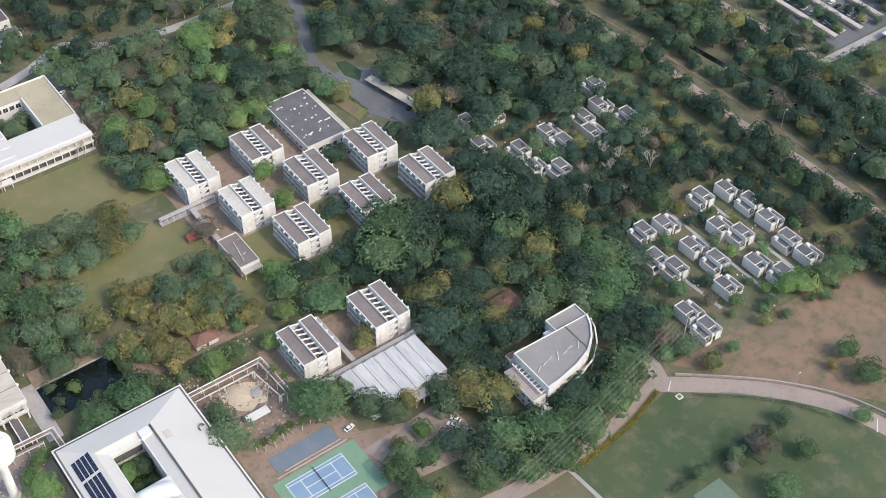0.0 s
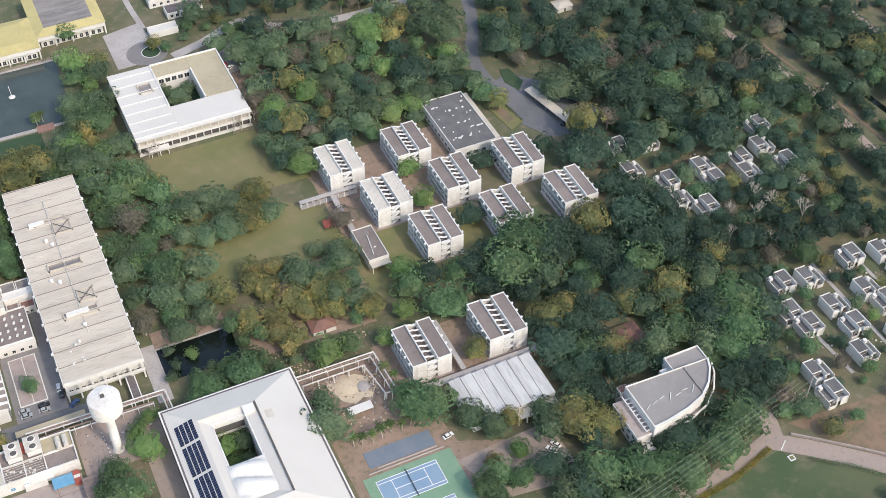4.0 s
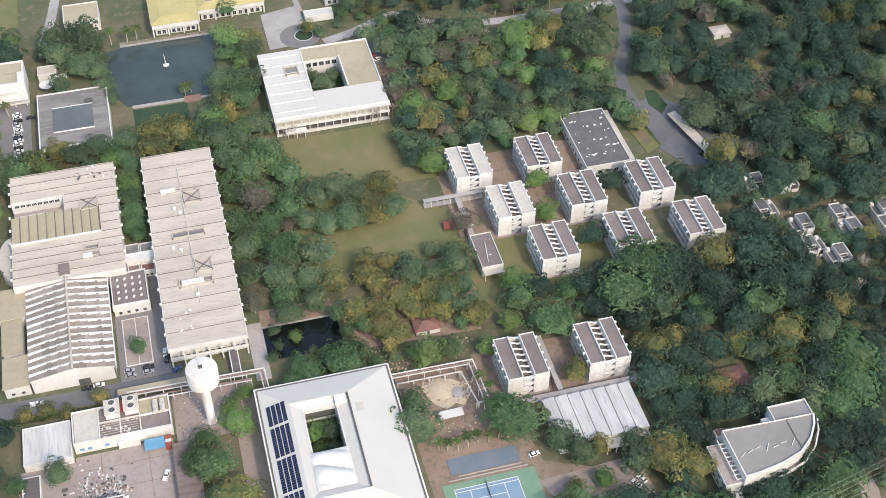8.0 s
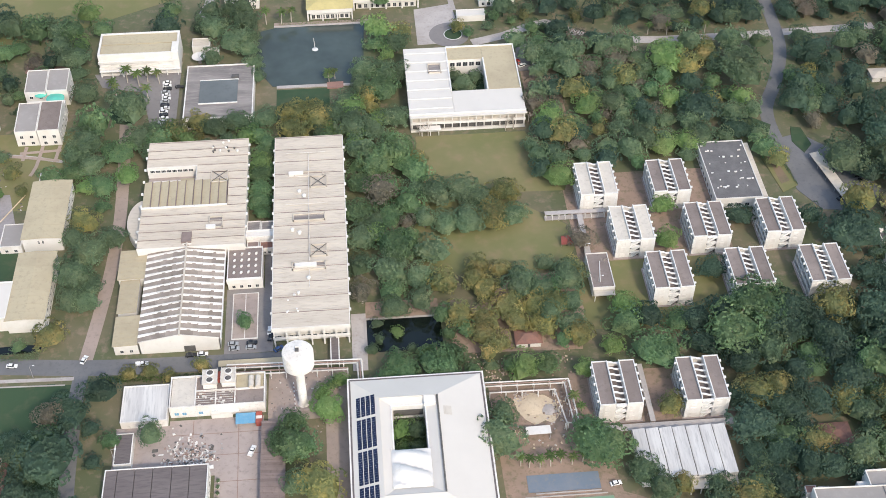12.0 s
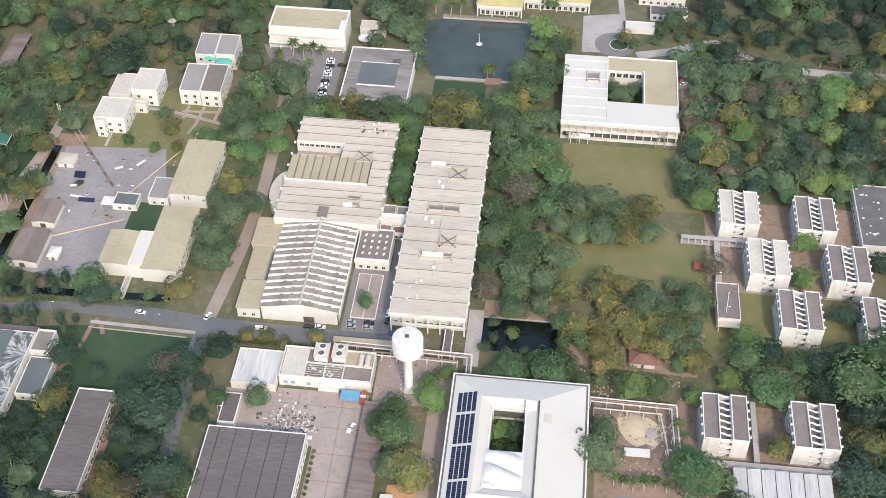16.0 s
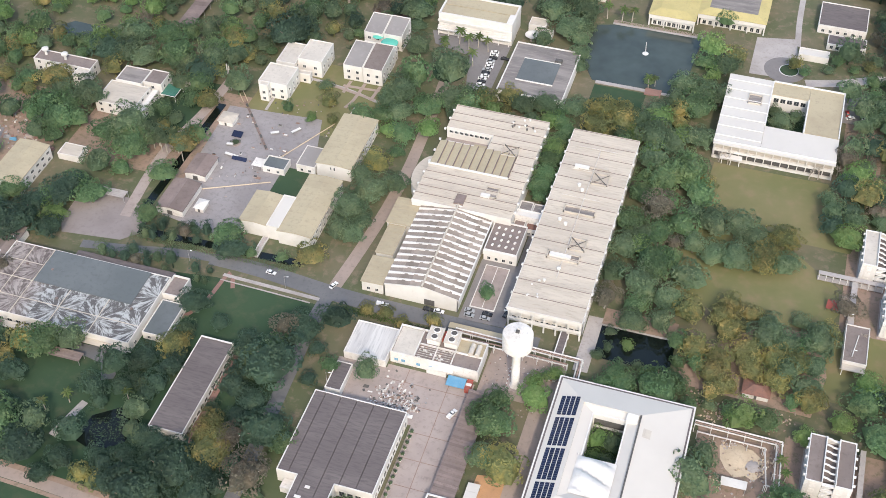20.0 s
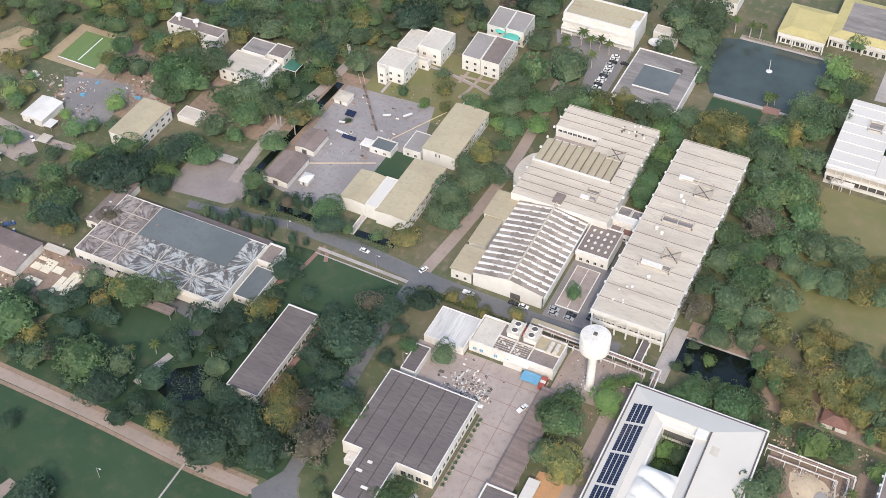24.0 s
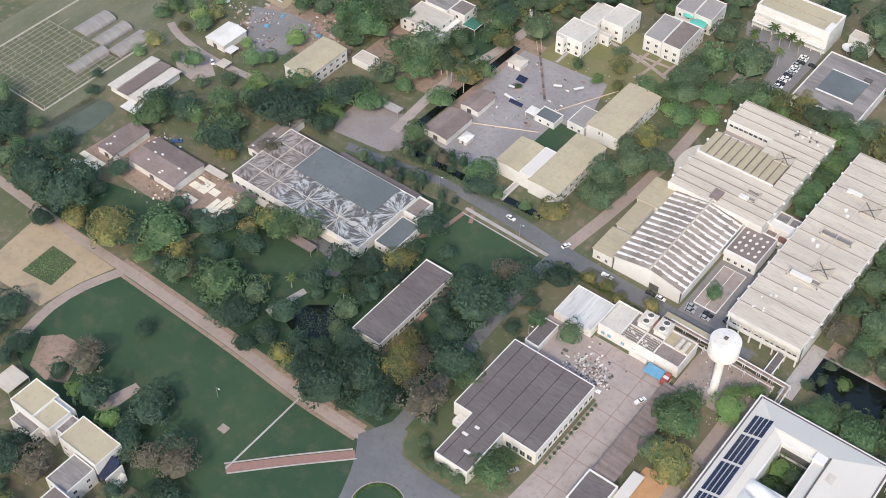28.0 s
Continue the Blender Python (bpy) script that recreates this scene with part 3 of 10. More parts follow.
keep_clear(-366, -347, 60, 94, 0)
slab("plot", [(-212, 23), (-216, 30), (-216.5, 44), (-206, 50), (-194, 51.5), (-182, 46), (-177, 34), (-185, 26)], 0.05, PINK, "dusty pinkish gravel plot", "ground")
keep_clear(-213, -181, 26, 50, 0)
keep_clear(-131, -97, -9, 17, 0)
slab("earth", [(-275, -97), (-226, -97.6), (-231, -112), (-234, -130), (-270, -132)], 0.03, TILLED, "bare orange soil round a vegetable bed", "ground")
slab("vegetable_bed", [(-256, -105), (-241, -105), (-239, -120), (-255, -122)], 0.25, LAWN_WORN, "vegetable bed of leafy plants", "garden bed")

# Dark grass sheets below the trees; the shade there is in their colour.
slab("grass", [(-212, -92), (-84, -92), (-88, 16), (-135, 18), (-212, 8)], 0.012, LAWN_SHADED, "green grass between the blocks and the lane, darkened for shade", "lawn")
slab("grass", [(-300, -92), (-240, -92), (-212, -60), (-240, -58), (-290, -70)], 0.012, LAWN_SHADED, "grass along the earth road", "lawn")

ribbon("verge", [(-225, -98.4), (-163, -99.3), (-121, -101.2), (-92, -100.6)], 1.6, 0.062, DIRT, "worn bare verge beside the earth road", "verge", clear=False)
ribbon("verge", [(-226, -91.6), (-163, -92.6), (-121, -94.6), (-92, -94.4)], 2.2, 0.062, DIRT, "worn bare verge below the trees", "verge", clear=False)

# roads
ribbon("road", [(-83, -92), (-84, -60), (-86, -20), (-87, 10), (-86, 26)], 5.8, 0.08, ASPHALT_DARK, "grey asphalt lane between trees")
ribbon("road", [(-86, 24), (-83, 50), (-80.5, 80), (-80, 110), (-82, 150), (-84, 176)], 5.5, 0.078, LANE, "narrow dusty lane beside the sheds")
ribbon("road", [(-200, 19), (-180, 22), (-160, 26), (-141, 28)], 4.5, 0.081, ASPHALT_DARK, "narrow grey asphalt road under trees")
ribbon("road", [(-142, 28), (-120, 27.5), (-84, 24), (-50, 23), (-15, 22.5), (4, 22)], 8.0, 0.084, ASPHALT_DARK, "grey asphalt road across the site")
slab("pavement", rect(-31, -11.5, 26.8, 62), 0.07, ASPHALT, "asphalt parking court between the sheds", "pavement")
slab("pavement", rect(-15.5, -11.4, 62, 82), 0.07, ASPHALT, "asphalt passage", "pavement")
ribbon("path", [(-420, -92), (-306, -93.5), (-265, -95), (-225, -95), (-163, -96), (-121, -98), (-88, -97.5)], 4.6, 0.075, LANE, "pinkish earth road along the lawn", "road")
ribbon("path", [(-222, -97), (-228, -112), (-230, -128), (-226, -150), (-215, -200)], 4.6, 0.07, LANE, "curving earth road", "road")
slab("road", [(-92.3, -98), (-88, -90), (-86, -86), (-79, -86), (-77.4, -91), (-74, -95.4), (-68, -97), (-48.6, -96.5), (-40, -96), (-40, -140), (-76, -140), (-78, -130), (-80.6, -121), (-84, -112), (-87, -106)], 0.088, ASPHALT_DARK, "wide asphalt junction round a green island", "road")
slab("grass", [(-83, -85.6), (-78.4, -86), (-76.6, -91), (-73.4, -95), (-61, -96), (-61, -70), (-66, -50), (-80, -48)], 0.014, LAWN_WORN, "worn grass verge beside the dark-roofed hall", "lawn")
slab("traffic_island", disc(-67, -117, 9.5), 0.22, LAWN_SHADED, "round green traffic island", "traffic island")
setting("kerb", Shape().prism(disc(-67, -117, 10.0), -0.2, 0.2), CONCRETE, "pale kerb round the island", "kerb")
ribbon("brick_path", [(-120, -139), (-104, -122), (-87.5, -105.5)], 3.4, 0.1, BRICK_RED, "red brick footpath with pale kerbs", "path")
ribbon("kerb", [(-122, -137.8), (-106, -120.8), (-89.5, -104.3)], 0.5, 0.2, PAVING, "pale kerb", "kerb", clear=False)
ribbon("kerb", [(-118.2, -140.2), (-102.2, -123.2), (-85.7, -106.7)], 0.5, 0.2, PAVING, "pale kerb", "kerb", clear=False)
ribbon("path", [(-120.5, -98), (-120.2, -118), (-120, -139)], 0.7, 0.11, PAVING, "narrow pale concrete path over the lawn", "path")
slab("pavement", [(-50, -5), (-14.5, -5), (-14.5, -30), (-13, -60), (-16, -100), (-34, -100), (-32, -71), (-32, -31), (-50, -31)], 0.072, CONCRETE, "worn concrete service yard", "pavement")
for k, line in enumerate(([(-49, -12), (-15, -12)], [(-32, -22), (-15, -22)], [(-32, -34), (-15, -34)], [(-31.6, -46), (-14, -46)], [(-31.6, -58), (-14, -58)], [(-31.6, -72), (-15, -72)], [(-24, -5.4), (-22.6, -99)], [(-41, -5.4), (-41, -30)])):
    ribbon("joint", line, 0.3, 0.074, RUSTY, "dark joint between concrete bays", "pavement", clear=False)
slab("pavement", rect(-70, -50, -31, -7), 0.065, CONCRETE, "rubble-strewn concrete yard", "pavement")
slab("pavement", rect(-13, 18, -8, 16), 0.06, LANE, "stained concrete apron under the water tower", "pavement")
slab("terrace", rect(20, 26, 14, 44), 0.12, PAVING, "paved terrace beside the dark pool", "terrace")
slab("terrace", rect(26, 56, 40.6, 50), 0.3, DIRT, "brown earth terrace above the pool", "terrace")
slab("pavement", rect(9, 18, -60, -4), 0.06, LANE, "pale service path", "pavement")
slab("pavement", [(-1.6, -45), (9, -43), (9, -62), (-2.4, -62)], 0.055, ORANGE, "orange earth court", "pavement")
slab("pavement", [(-175, 46), (-178, 126), (-131, 129), (-121, 92), (-121, 66), (-137, 66), (-137, 40)], 0.1, YARD, "pale paved yard with scattered plant", "pavement")
slab("car_park", [(-103, 216), (-60, 216), (-60, 172), (-72, 172), (-78, 200), (-98, 205)], 0.07, ASPHALT, "asphalt car park", "car park")
keep_clear(-101, -62, 178, 214, 0)
slab("lawn", disc(-84, 187, 9, ry=12), 0.12, LAWN_SHADED, "rounded lawn in the car park", "lawn")
slab("pavement", rect(-138, -112, 220, 229), 0.06, BRICK_RED, "red brick forecourt", "pavement")
slab("plaza", [(60, 228), (80, 229), (83, 240), (80, 264), (60, 260)], 0.1, PAVING, "pale paved forecourt", "plaza")
slab("road", disc(77, 236, 10.5), 0.12, ASPHALT, "round drive with a planted island", "road")
slab("traffic_island", disc(79, 236, 4.5), 0.3, LAWN_SHADED, "small planted island", "traffic island")
setting("kerb", Shape().prism(disc(79, 236, 4.9), -0.2, 0.26), LINE, "white kerb stones", "kerb")
ribbon("path", [(79, 310), (79.5, 280), (81, 258)], 3.0, 0.09, PAVING, "pale winding footpath", "path")
slab("car_park", rect(107.5, 122.5, 202, 226), 0.07, ASPHALT, "small car park beside the courtyard building", "car park")
ribbon("road", [(88, 228), (105, 233), (128, 243), (140, 234), (153, 227), (175, 223.5), (205, 223), (245, 224), (300, 226)], 5.6, 0.08, PAVING, "pale concrete road through the woods")
ribbon("road", [(250, 300), (249, 250), (246, 212), (236, 184), (226, 164), (224, 146), (226, 128), (232, 98)], 6.6, 0.085, ASPHALT_DARK, "asphalt road bending through the woods")
slab("car_park", [(226, 140), (236, 143), (252, 126), (262, 100), (250, 88), (232, 90), (224, 104)], 0.074, ASPHALT_DARK, "asphalt parking ground with shelters", "car park")
slab("traffic_island", [(213.5, 128), (215.8, 136.6), (220.6, 136.1), (225.2, 106.5), (217.2, 102.6)], 0.2, LAWN, "dry grass island with a hedge", "traffic island")
slab("earth", [(216, 131), (218.6, 130), (222.4, 110), (218, 108)], 0.24, FIELD, "worn patch of dry earth", "ground")
ribbon("road", [(226, -88), (224.5, -97), (214, -101), (200, -104.5), (180, -106), (153, -106), (130, -103), (90, -98)], 7.0, 0.08, LANE, "dusty road curving past the woods")
ribbon("road", [(222, -100), (232, -107.5), (243, -117), (254, -127), (265, -140), (271, -150), (276, -164), (282, -190)], 7.5, 0.083, LANE, "dusty road along the lawn")
ribbon("wall", [(230, -100), (242, -110), (255, -121.5), (268, -136), (277, -150), (283, -166)], 0.6, 0.9, CONCRETE, "low stained concrete boundary wall", "wall")
ribbon("path", [(168, -110), (169, -125), (170, -150)], 1.6, 0.09, PAVING, "narrow concrete footpath", "path")
ribbon("track", [(352, 150), (357, 110), (364, 70), (364, 30), (363, 0), (366, -45), (367, -95), (368, -160)], 4.5, 0.06, LANE, "earth track beside a ditch", "road")
ribbon("track", [(366, 110), (372, 40), (374, -30), (374, -120)], 1.8, 0.06, FIELD, "pale earth bank", "road")
ribbon("road", [(424, 130), (428, 62), (432, 2), (432, -40), (431, -120)], 4.5, 0.06, LANE, "long straight lane beside the car parks")
ribbon("water", [(384, 130), (386.5, 60), (392, 6), (394.5, -40), (396, -140)], 3.4, 0.05, WATER_DARK, "narrow dark canal between tree belts", "canal")
slab("car_park", rect(446, 500, 6, 120), 0.05, ASPHALT_DARK, "car park with long shelters", "car park")
ribbon("road", [(432, 3), (456, 2.5), (500, 2)], 5.0, 0.07, PAVING, "pale access road")
slab("car_park", rect(448, 500, -60, -16), 0.05, ASPHALT_DARK, "asphalt parking ground", "car park")
ribbon("path", [(-190, 40), (-193, 84), (-188, 118), (-186, 150)], 5.0, 0.07, CONCRETE, "concrete lane beside a ditch", "road")
ribbon("path", [(-52, 262), (-47, 285), (-42, 320)], 5.0, 0.07, PAVING, "pale path over the grassland", "path")
ribbon("path", [(-332, 34), (-320, 29), (-294, 26), (-267, 27.6)], 4.0, 0.07, CONCRETE, "pale concrete lane by the nursery", "road")
slab("pavement", [(-310, 16), (-305, 21), (-294, 25), (-284, 18), (-289, 8), (-302, 10)], 0.075, CONCRETE, "concrete apron", "pavement")
slab("pavement", [(-310, 70), (-290, 77), (-274, 78), (-268, 52), (-274, 38), (-290, 46)], 0.07, ASPHALT, "stained scrap yard floor", "pavement")
keep_clear(-308, -274, 46, 76, 0)
ribbon("path", [(-159.6, -76), (-157.6, -67), (-155.4, -58)], 3.0, 0.073, PAVING, "short pale path beside the lily pond", "path")
slab("path", [(-191.8, -33), (-188, -31.4), (-169.6, -32), (-157.9, -31), (-150.6, -33), (-150.6, -44.5), (-154.8, -46.7), (-158.9, -39), (-175, -36)], 0.07, ASPHALT_DARK, "grey service drive below the workshop", "path")
keep_clear(-190, -153, -68, -35, -3)
ribbon("path", [(-133, 20.2), (-110, 19.6), (-89, 19)], 1.6, 0.14, PAVING, "pale kerbed footpath", "path")
ribbon("path", [(-133, 17.2), (-110, 16.6), (-92, 16)], 0.5, 0.2, PAVING, "white kerb line", "kerb")
ribbon("path", [(-126, 14), (-131, 22), (-134, 2), (-140, -8)], 1.8, 0.1, BRICK_RED, "red brick footpath", "path")
ribbon("path", [(-148, 158), (-128, 155), (-110, 150)], 1.8, 0.1, PAVING, "pale garden path", "path")
ribbon("path", [(-160, 140), (-160, 128)], 1.4, 0.1, PAVING, "pale garden path", "path")

for pts in ([(-131, 157.5), (-112, 158.5)], [(-128.5, 162), (-129, 152)], [(-121, 162), (-122, 148), (-124, 141)], [(-113, 162), (-114, 150)], [(-138, 156), (-131, 155), (-112, 151)]):
    ribbon("path", pts, 1.6, 0.1, LANE, "pale paved garden path", "path")

# ponds
keep_clear(-58, -38, 214, 232, 0)
keep_clear(-20, 30, 200, 250, -1)
slab("water", [(-22, 246), (-13, 249), (33, 250), (31, 199), (-14, 199), (-23, 215)], 0.06, WATER, "still green-grey pond water", "pond")
slab("water", rect(26, 56.5, 23, 40.6), 0.05, WATER_DARK, "nearly black pool between trees", "pool")
keep_clear(-148, -133, -78, -60, 0)
slab("water", [(-151, -75), (-141, -78), (-132, -71), (-131, -60), (-141, -56.5), (-149.5, -63)], 0.05, WATER_DARK, "dark lily pond under trees", "pond")
slab("water", [(-315, -28.4), (-308, -27.4), (-302, -29.6), (-300.6, -42), (-302, -55), (-305, -68), (-312, -71), (-319, -70), (-320.4, -58), (-318, -42)], 0.06, WATER_GREEN, "murky green fish pond", "pond")
keep_clear(-291, -269, 157, 164, 0)
slab("water", [(-297, 156), (-286, 167), (-262, 166), (-276, 154)], 0.06, WATER, "dark reservoir beside the track", "pond")
slab("water", [(-186, 44), (-182, 44), (-180, 126), (-184, 126)], 0.05, WATER_DARK, "narrow dark ditch", "ditch")
slab("water", [(-180, 32), (-180, 36), (-104, 38), (-104, 34)], 0.05, WATER_DARK, "narrow dark ditch beside the road", "ditch")
for x0, x1, y0, y1 in ((-14, 34, 249.4, 250.4), (-12, 14, 197, 199), (25.4, 26.2, 22, 41), (26, 57, 40.2, 40.9)):
    setting("pond_wall", Shape().box(x0, x1, y0, y1, -0.3, 0.5), PAVING, "pale stone edge of the pond", "wall")
slab("terrace", rect(-14, 36, 250.4, 253), 0.35, LANE, "planted terrace above the pond", "terrace")
slab("jetty", rect(13, 21, 195, 200), 0.55, BRICK_RED, "red brick jetty", "jetty")
slab("jetty", rect(21, 30, 197, 198.4), 0.5, PAVING, "pale footbridge", "footbridge")

# sports courts
slab("court", rect(77, 112, -76, -51.5), 0.06, GREEN_COURT, "green tennis court surround", "tennis court")
slab("court", rect(81.5, 108, -48, -40.6), 0.06, BLUE_WORN, "faded blue practice court", "practice court")
slab("court", rect(196.6, 209.6, -172, -144.6), 0.06, HARD_COURT, "grey-green hard court", "tennis court")


def tennis_court(x, y):
    slab("court", rect(x, x + 23.77, y - 10.97, y), 0.07, BLUE_COURT, "blue tennis court with white lines", "tennis court")
    s = Shape()
    w = 0.24
    for yy in (y, y - 1.37, y - 9.6, y - 10.97):
        s.box(x, x + 23.77, yy - w / 2, yy + w / 2, 0.06, 0.30)
    for xx, a, b in ((x, 0, 10.97), (x + 23.77, 0, 10.97), (x + 5.5, 1.37, 9.6), (x + 18.3, 1.37, 9.6)):
        s.box(xx - w / 2, xx + w / 2, y - b, y - a, 0.06, 0.303)
    s.box(x + 5.5, x + 18.3, y - 5.5 - w / 2, y - 5.5 + w / 2, 0.06, 0.306)
    setting("court_lines", s, LINE, "white painted court lines", "court marking")
    net = thing("tennis_net", x + 11.9, y - 5.5, "dark tennis net between two posts on the court", "tennis net")
    part("net", Shape().box(-0.03, 0.03, -6.2, 6.2, 0.1, 1.0), SHADE, net)
    for yy in (-6.3, 6.3):
        part("post", Shape().tube((0, yy, 0), (0, yy, 1.1), 0.06), STEEL, net)


tennis_court(81.0, -54.3)
tennis_court(81.0, -70.5)
for x0, x1, yy in ((80, 110, -50.2), (84, 108, -48.8)):
    setting("low_wall", Shape().box(x0, x1, yy - 0.15, yy + 0.15, 0, 0.5), PAVING, "low pale wall beside the court", "wall")


# ---- the large sheds ----
def roof_hatch(parent, x, y, w, d, z, name="roof_pit", mat=None):
    """A raised kerb round a sunk light well."""
    s = Shape()
    for r in ((-w / 2, w / 2, -d / 2, -d / 2 + 0.4), (-w / 2, w / 2, d / 2 - 0.4, d / 2), (-w / 2, -w / 2 + 0.4, -d / 2, d / 2), (w / 2 - 0.4, w / 2, -d / 2, d / 2)):
        s.box(x + r[0], x + r[1], y + r[2], y + r[3], z - 0.2, z + 0.7)
    kerb = part(name, s, ROOF_PALE, parent)
    part("pit_floor", Shape().box(x - w / 2 + 0.4, x + w / 2 - 0.4, y - d / 2 + 0.4, y + d / 2 - 0.4, z - 0.2, z + 0.06), mat or ROOF_GREY, kerb)
    return kerb


def cross_frame(parent, x, y, w, z):
    """A square rooflight with a dark cross over it."""
    kerb = roof_hatch(parent, x, y, w, w, z, "rooflight", ROOF_PALE)
    s = Shape()
    for k in (1, -1):
        a, b = Vector((x - w / 2 + 0.3, y - k * (w / 2 - 0.3), z + 0.62)), Vector((x + w / 2 - 0.3, y + k * (w / 2 - 0.3), z + 0.62 + 0.05 * k))
        s.tube(a, b, 0.22, n=4)
    part("cross_bar", s, SHADE, kerb)


def stepped_roof(parent, x0, x1, ys, z, material, step=0.55):
    """Roof bays that each slope a little and end in a lip over the next one."""
    for i in range(len(ys) - 1):
        a, b = ys[i], ys[i + 1]
        s = Shape().hexa([(x0, a + 0.02, z - 0.5), (x1, a + 0.02, z - 0.5), (x1, b, z - 0.5), (x0, b, z - 0.5)],
                         [(x0, a + 0.02, z), (x1, a + 0.02, z), (x1, b, z + step), (x0, b, z + step)])
        bay = part("roof_bay", s, material, parent)
        part("lip", Shape().box(x0, x1, b - 0.2, b + 0.06, z + step - 0.25, z + step + 0.14), ROOF_PALE, bay)
        # Dark strip puts the shadow line at each roof step into colour.
        part("gutter", Shape().box(x0 + 0.2, x1 - 0.2, b - 0.56, b - 0.22, z + step - 0.35, z + step + 0.012), ROOF_RUST, bay)
        ribs = Shape()
        for k in range(1, 6):
            m = a + (b - a) * k / 6
            ribs.box(x0 + 0.1, x1 - 0.1, m - 0.05, m + 0.05, z + step * k / 6 - 0.05, z + step * k / 6 + 0.07)
        part("sheet_ribs", ribs, ROOF_PALE, bay)


def spouts(parent, xs, ys, z, out=0.9):
    """Short white rain spouts along both eaves."""
    me = shared(("spout", out), lambda: Shape().box(-out, 0, -0.45, 0.45, -0.5, 0.35).mesh("rain_spout", BEAM))
    for y in ys:
        part("rain_spout", me, BEAM, parent, "", pose(xs[0], y, z))
        part("rain_spout", me, BEAM, parent, "", pose(xs[1] + out, y, z))


def long_shed():
    x0, x1, y0, y1, h = -11.0, 19.6, 29.0, 145.6, 10.9
    cx, cy = (x0 + x1) / 2, (y0 + y1) / 2
    a, b = (x1 - x0) / 2, (y1 - y0) / 2
    th = thing("factory_hall", cx, cy, "long two-storey white hall with a pale stepped roof", "industrial building")
    keep_clear(x0, x1, y0, y1)
    for ring in ((-a, a, b - 0.3, b), (-a, -a + 0.3, -b + 3, b - 0.3), (a - 0.3, a, -b + 3, b - 0.3), (-a, a, -b + 3, -b + 3.3)):
        part("wall", Shape().box(*ring, 0, h - 0.5), WHITE, th)
    n = 14
    ys = [-b + 2 * b * i / n for i in range(n + 1)]
    stepped_roof(th, -a, a, ys, h, ROOF_PALE, 0.5)
    spouts(th, (-a, a), ys[1:-1], h)
    for s in (-1, 1):
        part("eave_beam", Shape().box(s * a - 0.12 + s * 0.14, s * a + 0.12 + s * 0.14, -b, b, h - 0.7, h + 0.28), BEAM, th)
    part("fascia", Shape().box(-a - 0.3, a + 0.3, -b - 0.35, -b - 0.02, h - 1.6, h + 0.45), WHITE, th)
    for i in range(7):
        x = -a + 0.5 + (2 * a - 1) * i / 6
        part("column", Shape().box(x - 0.3, x + 0.3, -b, -b + 0.6, 0, h - 1.6), WHITE, th)
    part("first_floor_beam", Shape().box(-a, a, -b - 0.1, -b + 0.5, 4.4, 5.4), WHITE, th)
    window_row(th, "s", -b + 3, -a + 1, a - 1, 12, 1.2, 1.6, 2.2)
    window_row(th, "s", -b + 3, -a + 1, a - 1, 12, 6.4, 1.6, 1.8)
    window_row(th, "e", a, -b + 4, b - 2, 16, 6.2, 3.4, 1.8, 2)
    window_row(th, "w", -a, -b + 4, b - 2, 16, 6.2, 3.4, 1.8, 2)
    top = h + 0.3
    cross_frame(th, 8.2 - cx, 114.2 - cy, 7.4, top)
    cross_frame(th, 8.0 - cx, 71.2 - cy, 7.0, top)
    roof_hatch(th, 4.0 - cx, 119.6 - cy, 13.0, 3.2, top)
    roof_hatch(th, 4.0 - cx, 91.6 - cy, 13.8, 4.2, top)
    roof_hatch(th, 3.8 - cx, 62.4 - cy, 13.8, 4.6, top)
    for x, y, w in ((-1.5, 119.6, 6.5), (2.5, 62.4, 9.0)):
        part("plant_box", Shape().box(x - w / 2 - cx, x + w / 2 - cx, y - 1 - cy, y + 1 - cy, top, top + 1.3), WHITE, th)
    part("roof_pipe", Shape().tube((4.0 - cx, 50 - cy, top + 0.35), (4.0 - cx, 134 - cy, top + 0.35), 0.18, n=6), PIPE, th)
    for y in (134, 118, 100):
        part("roof_pipe", Shape().tube((-6 - cx, y - cy, top + 0.4), (12 - cx, y - cy, top + 0.4), 0.16, n=6), PIPE, th)
    rng = random.Random(4)
    for i in range(9):
        x, y = rng.uniform(-6, 0), rng.uniform(36, 50)
        r = rng.uniform(0.25, 0.5)
        part("roof_vent", Shape().lathe([(r, top - 0.2), (r, top + r), (r * 1.3, top + r * 1.1), (r * 0.4, top + r * 1.6)], 10, (x - cx, y - cy)), BEAM, th)
    for x, y in ((0, 108), (2, 105), (-3, 84), (0, 82), (3.7, 55)):
        part("roof_vent", Shape().lathe([(0.7, top - 0.2), (0.7, top + 0.9), (0.9, top + 1.0), (0.3, top + 1.4)], 10, (x - cx, y - cy)), BEAM, th)
    return th


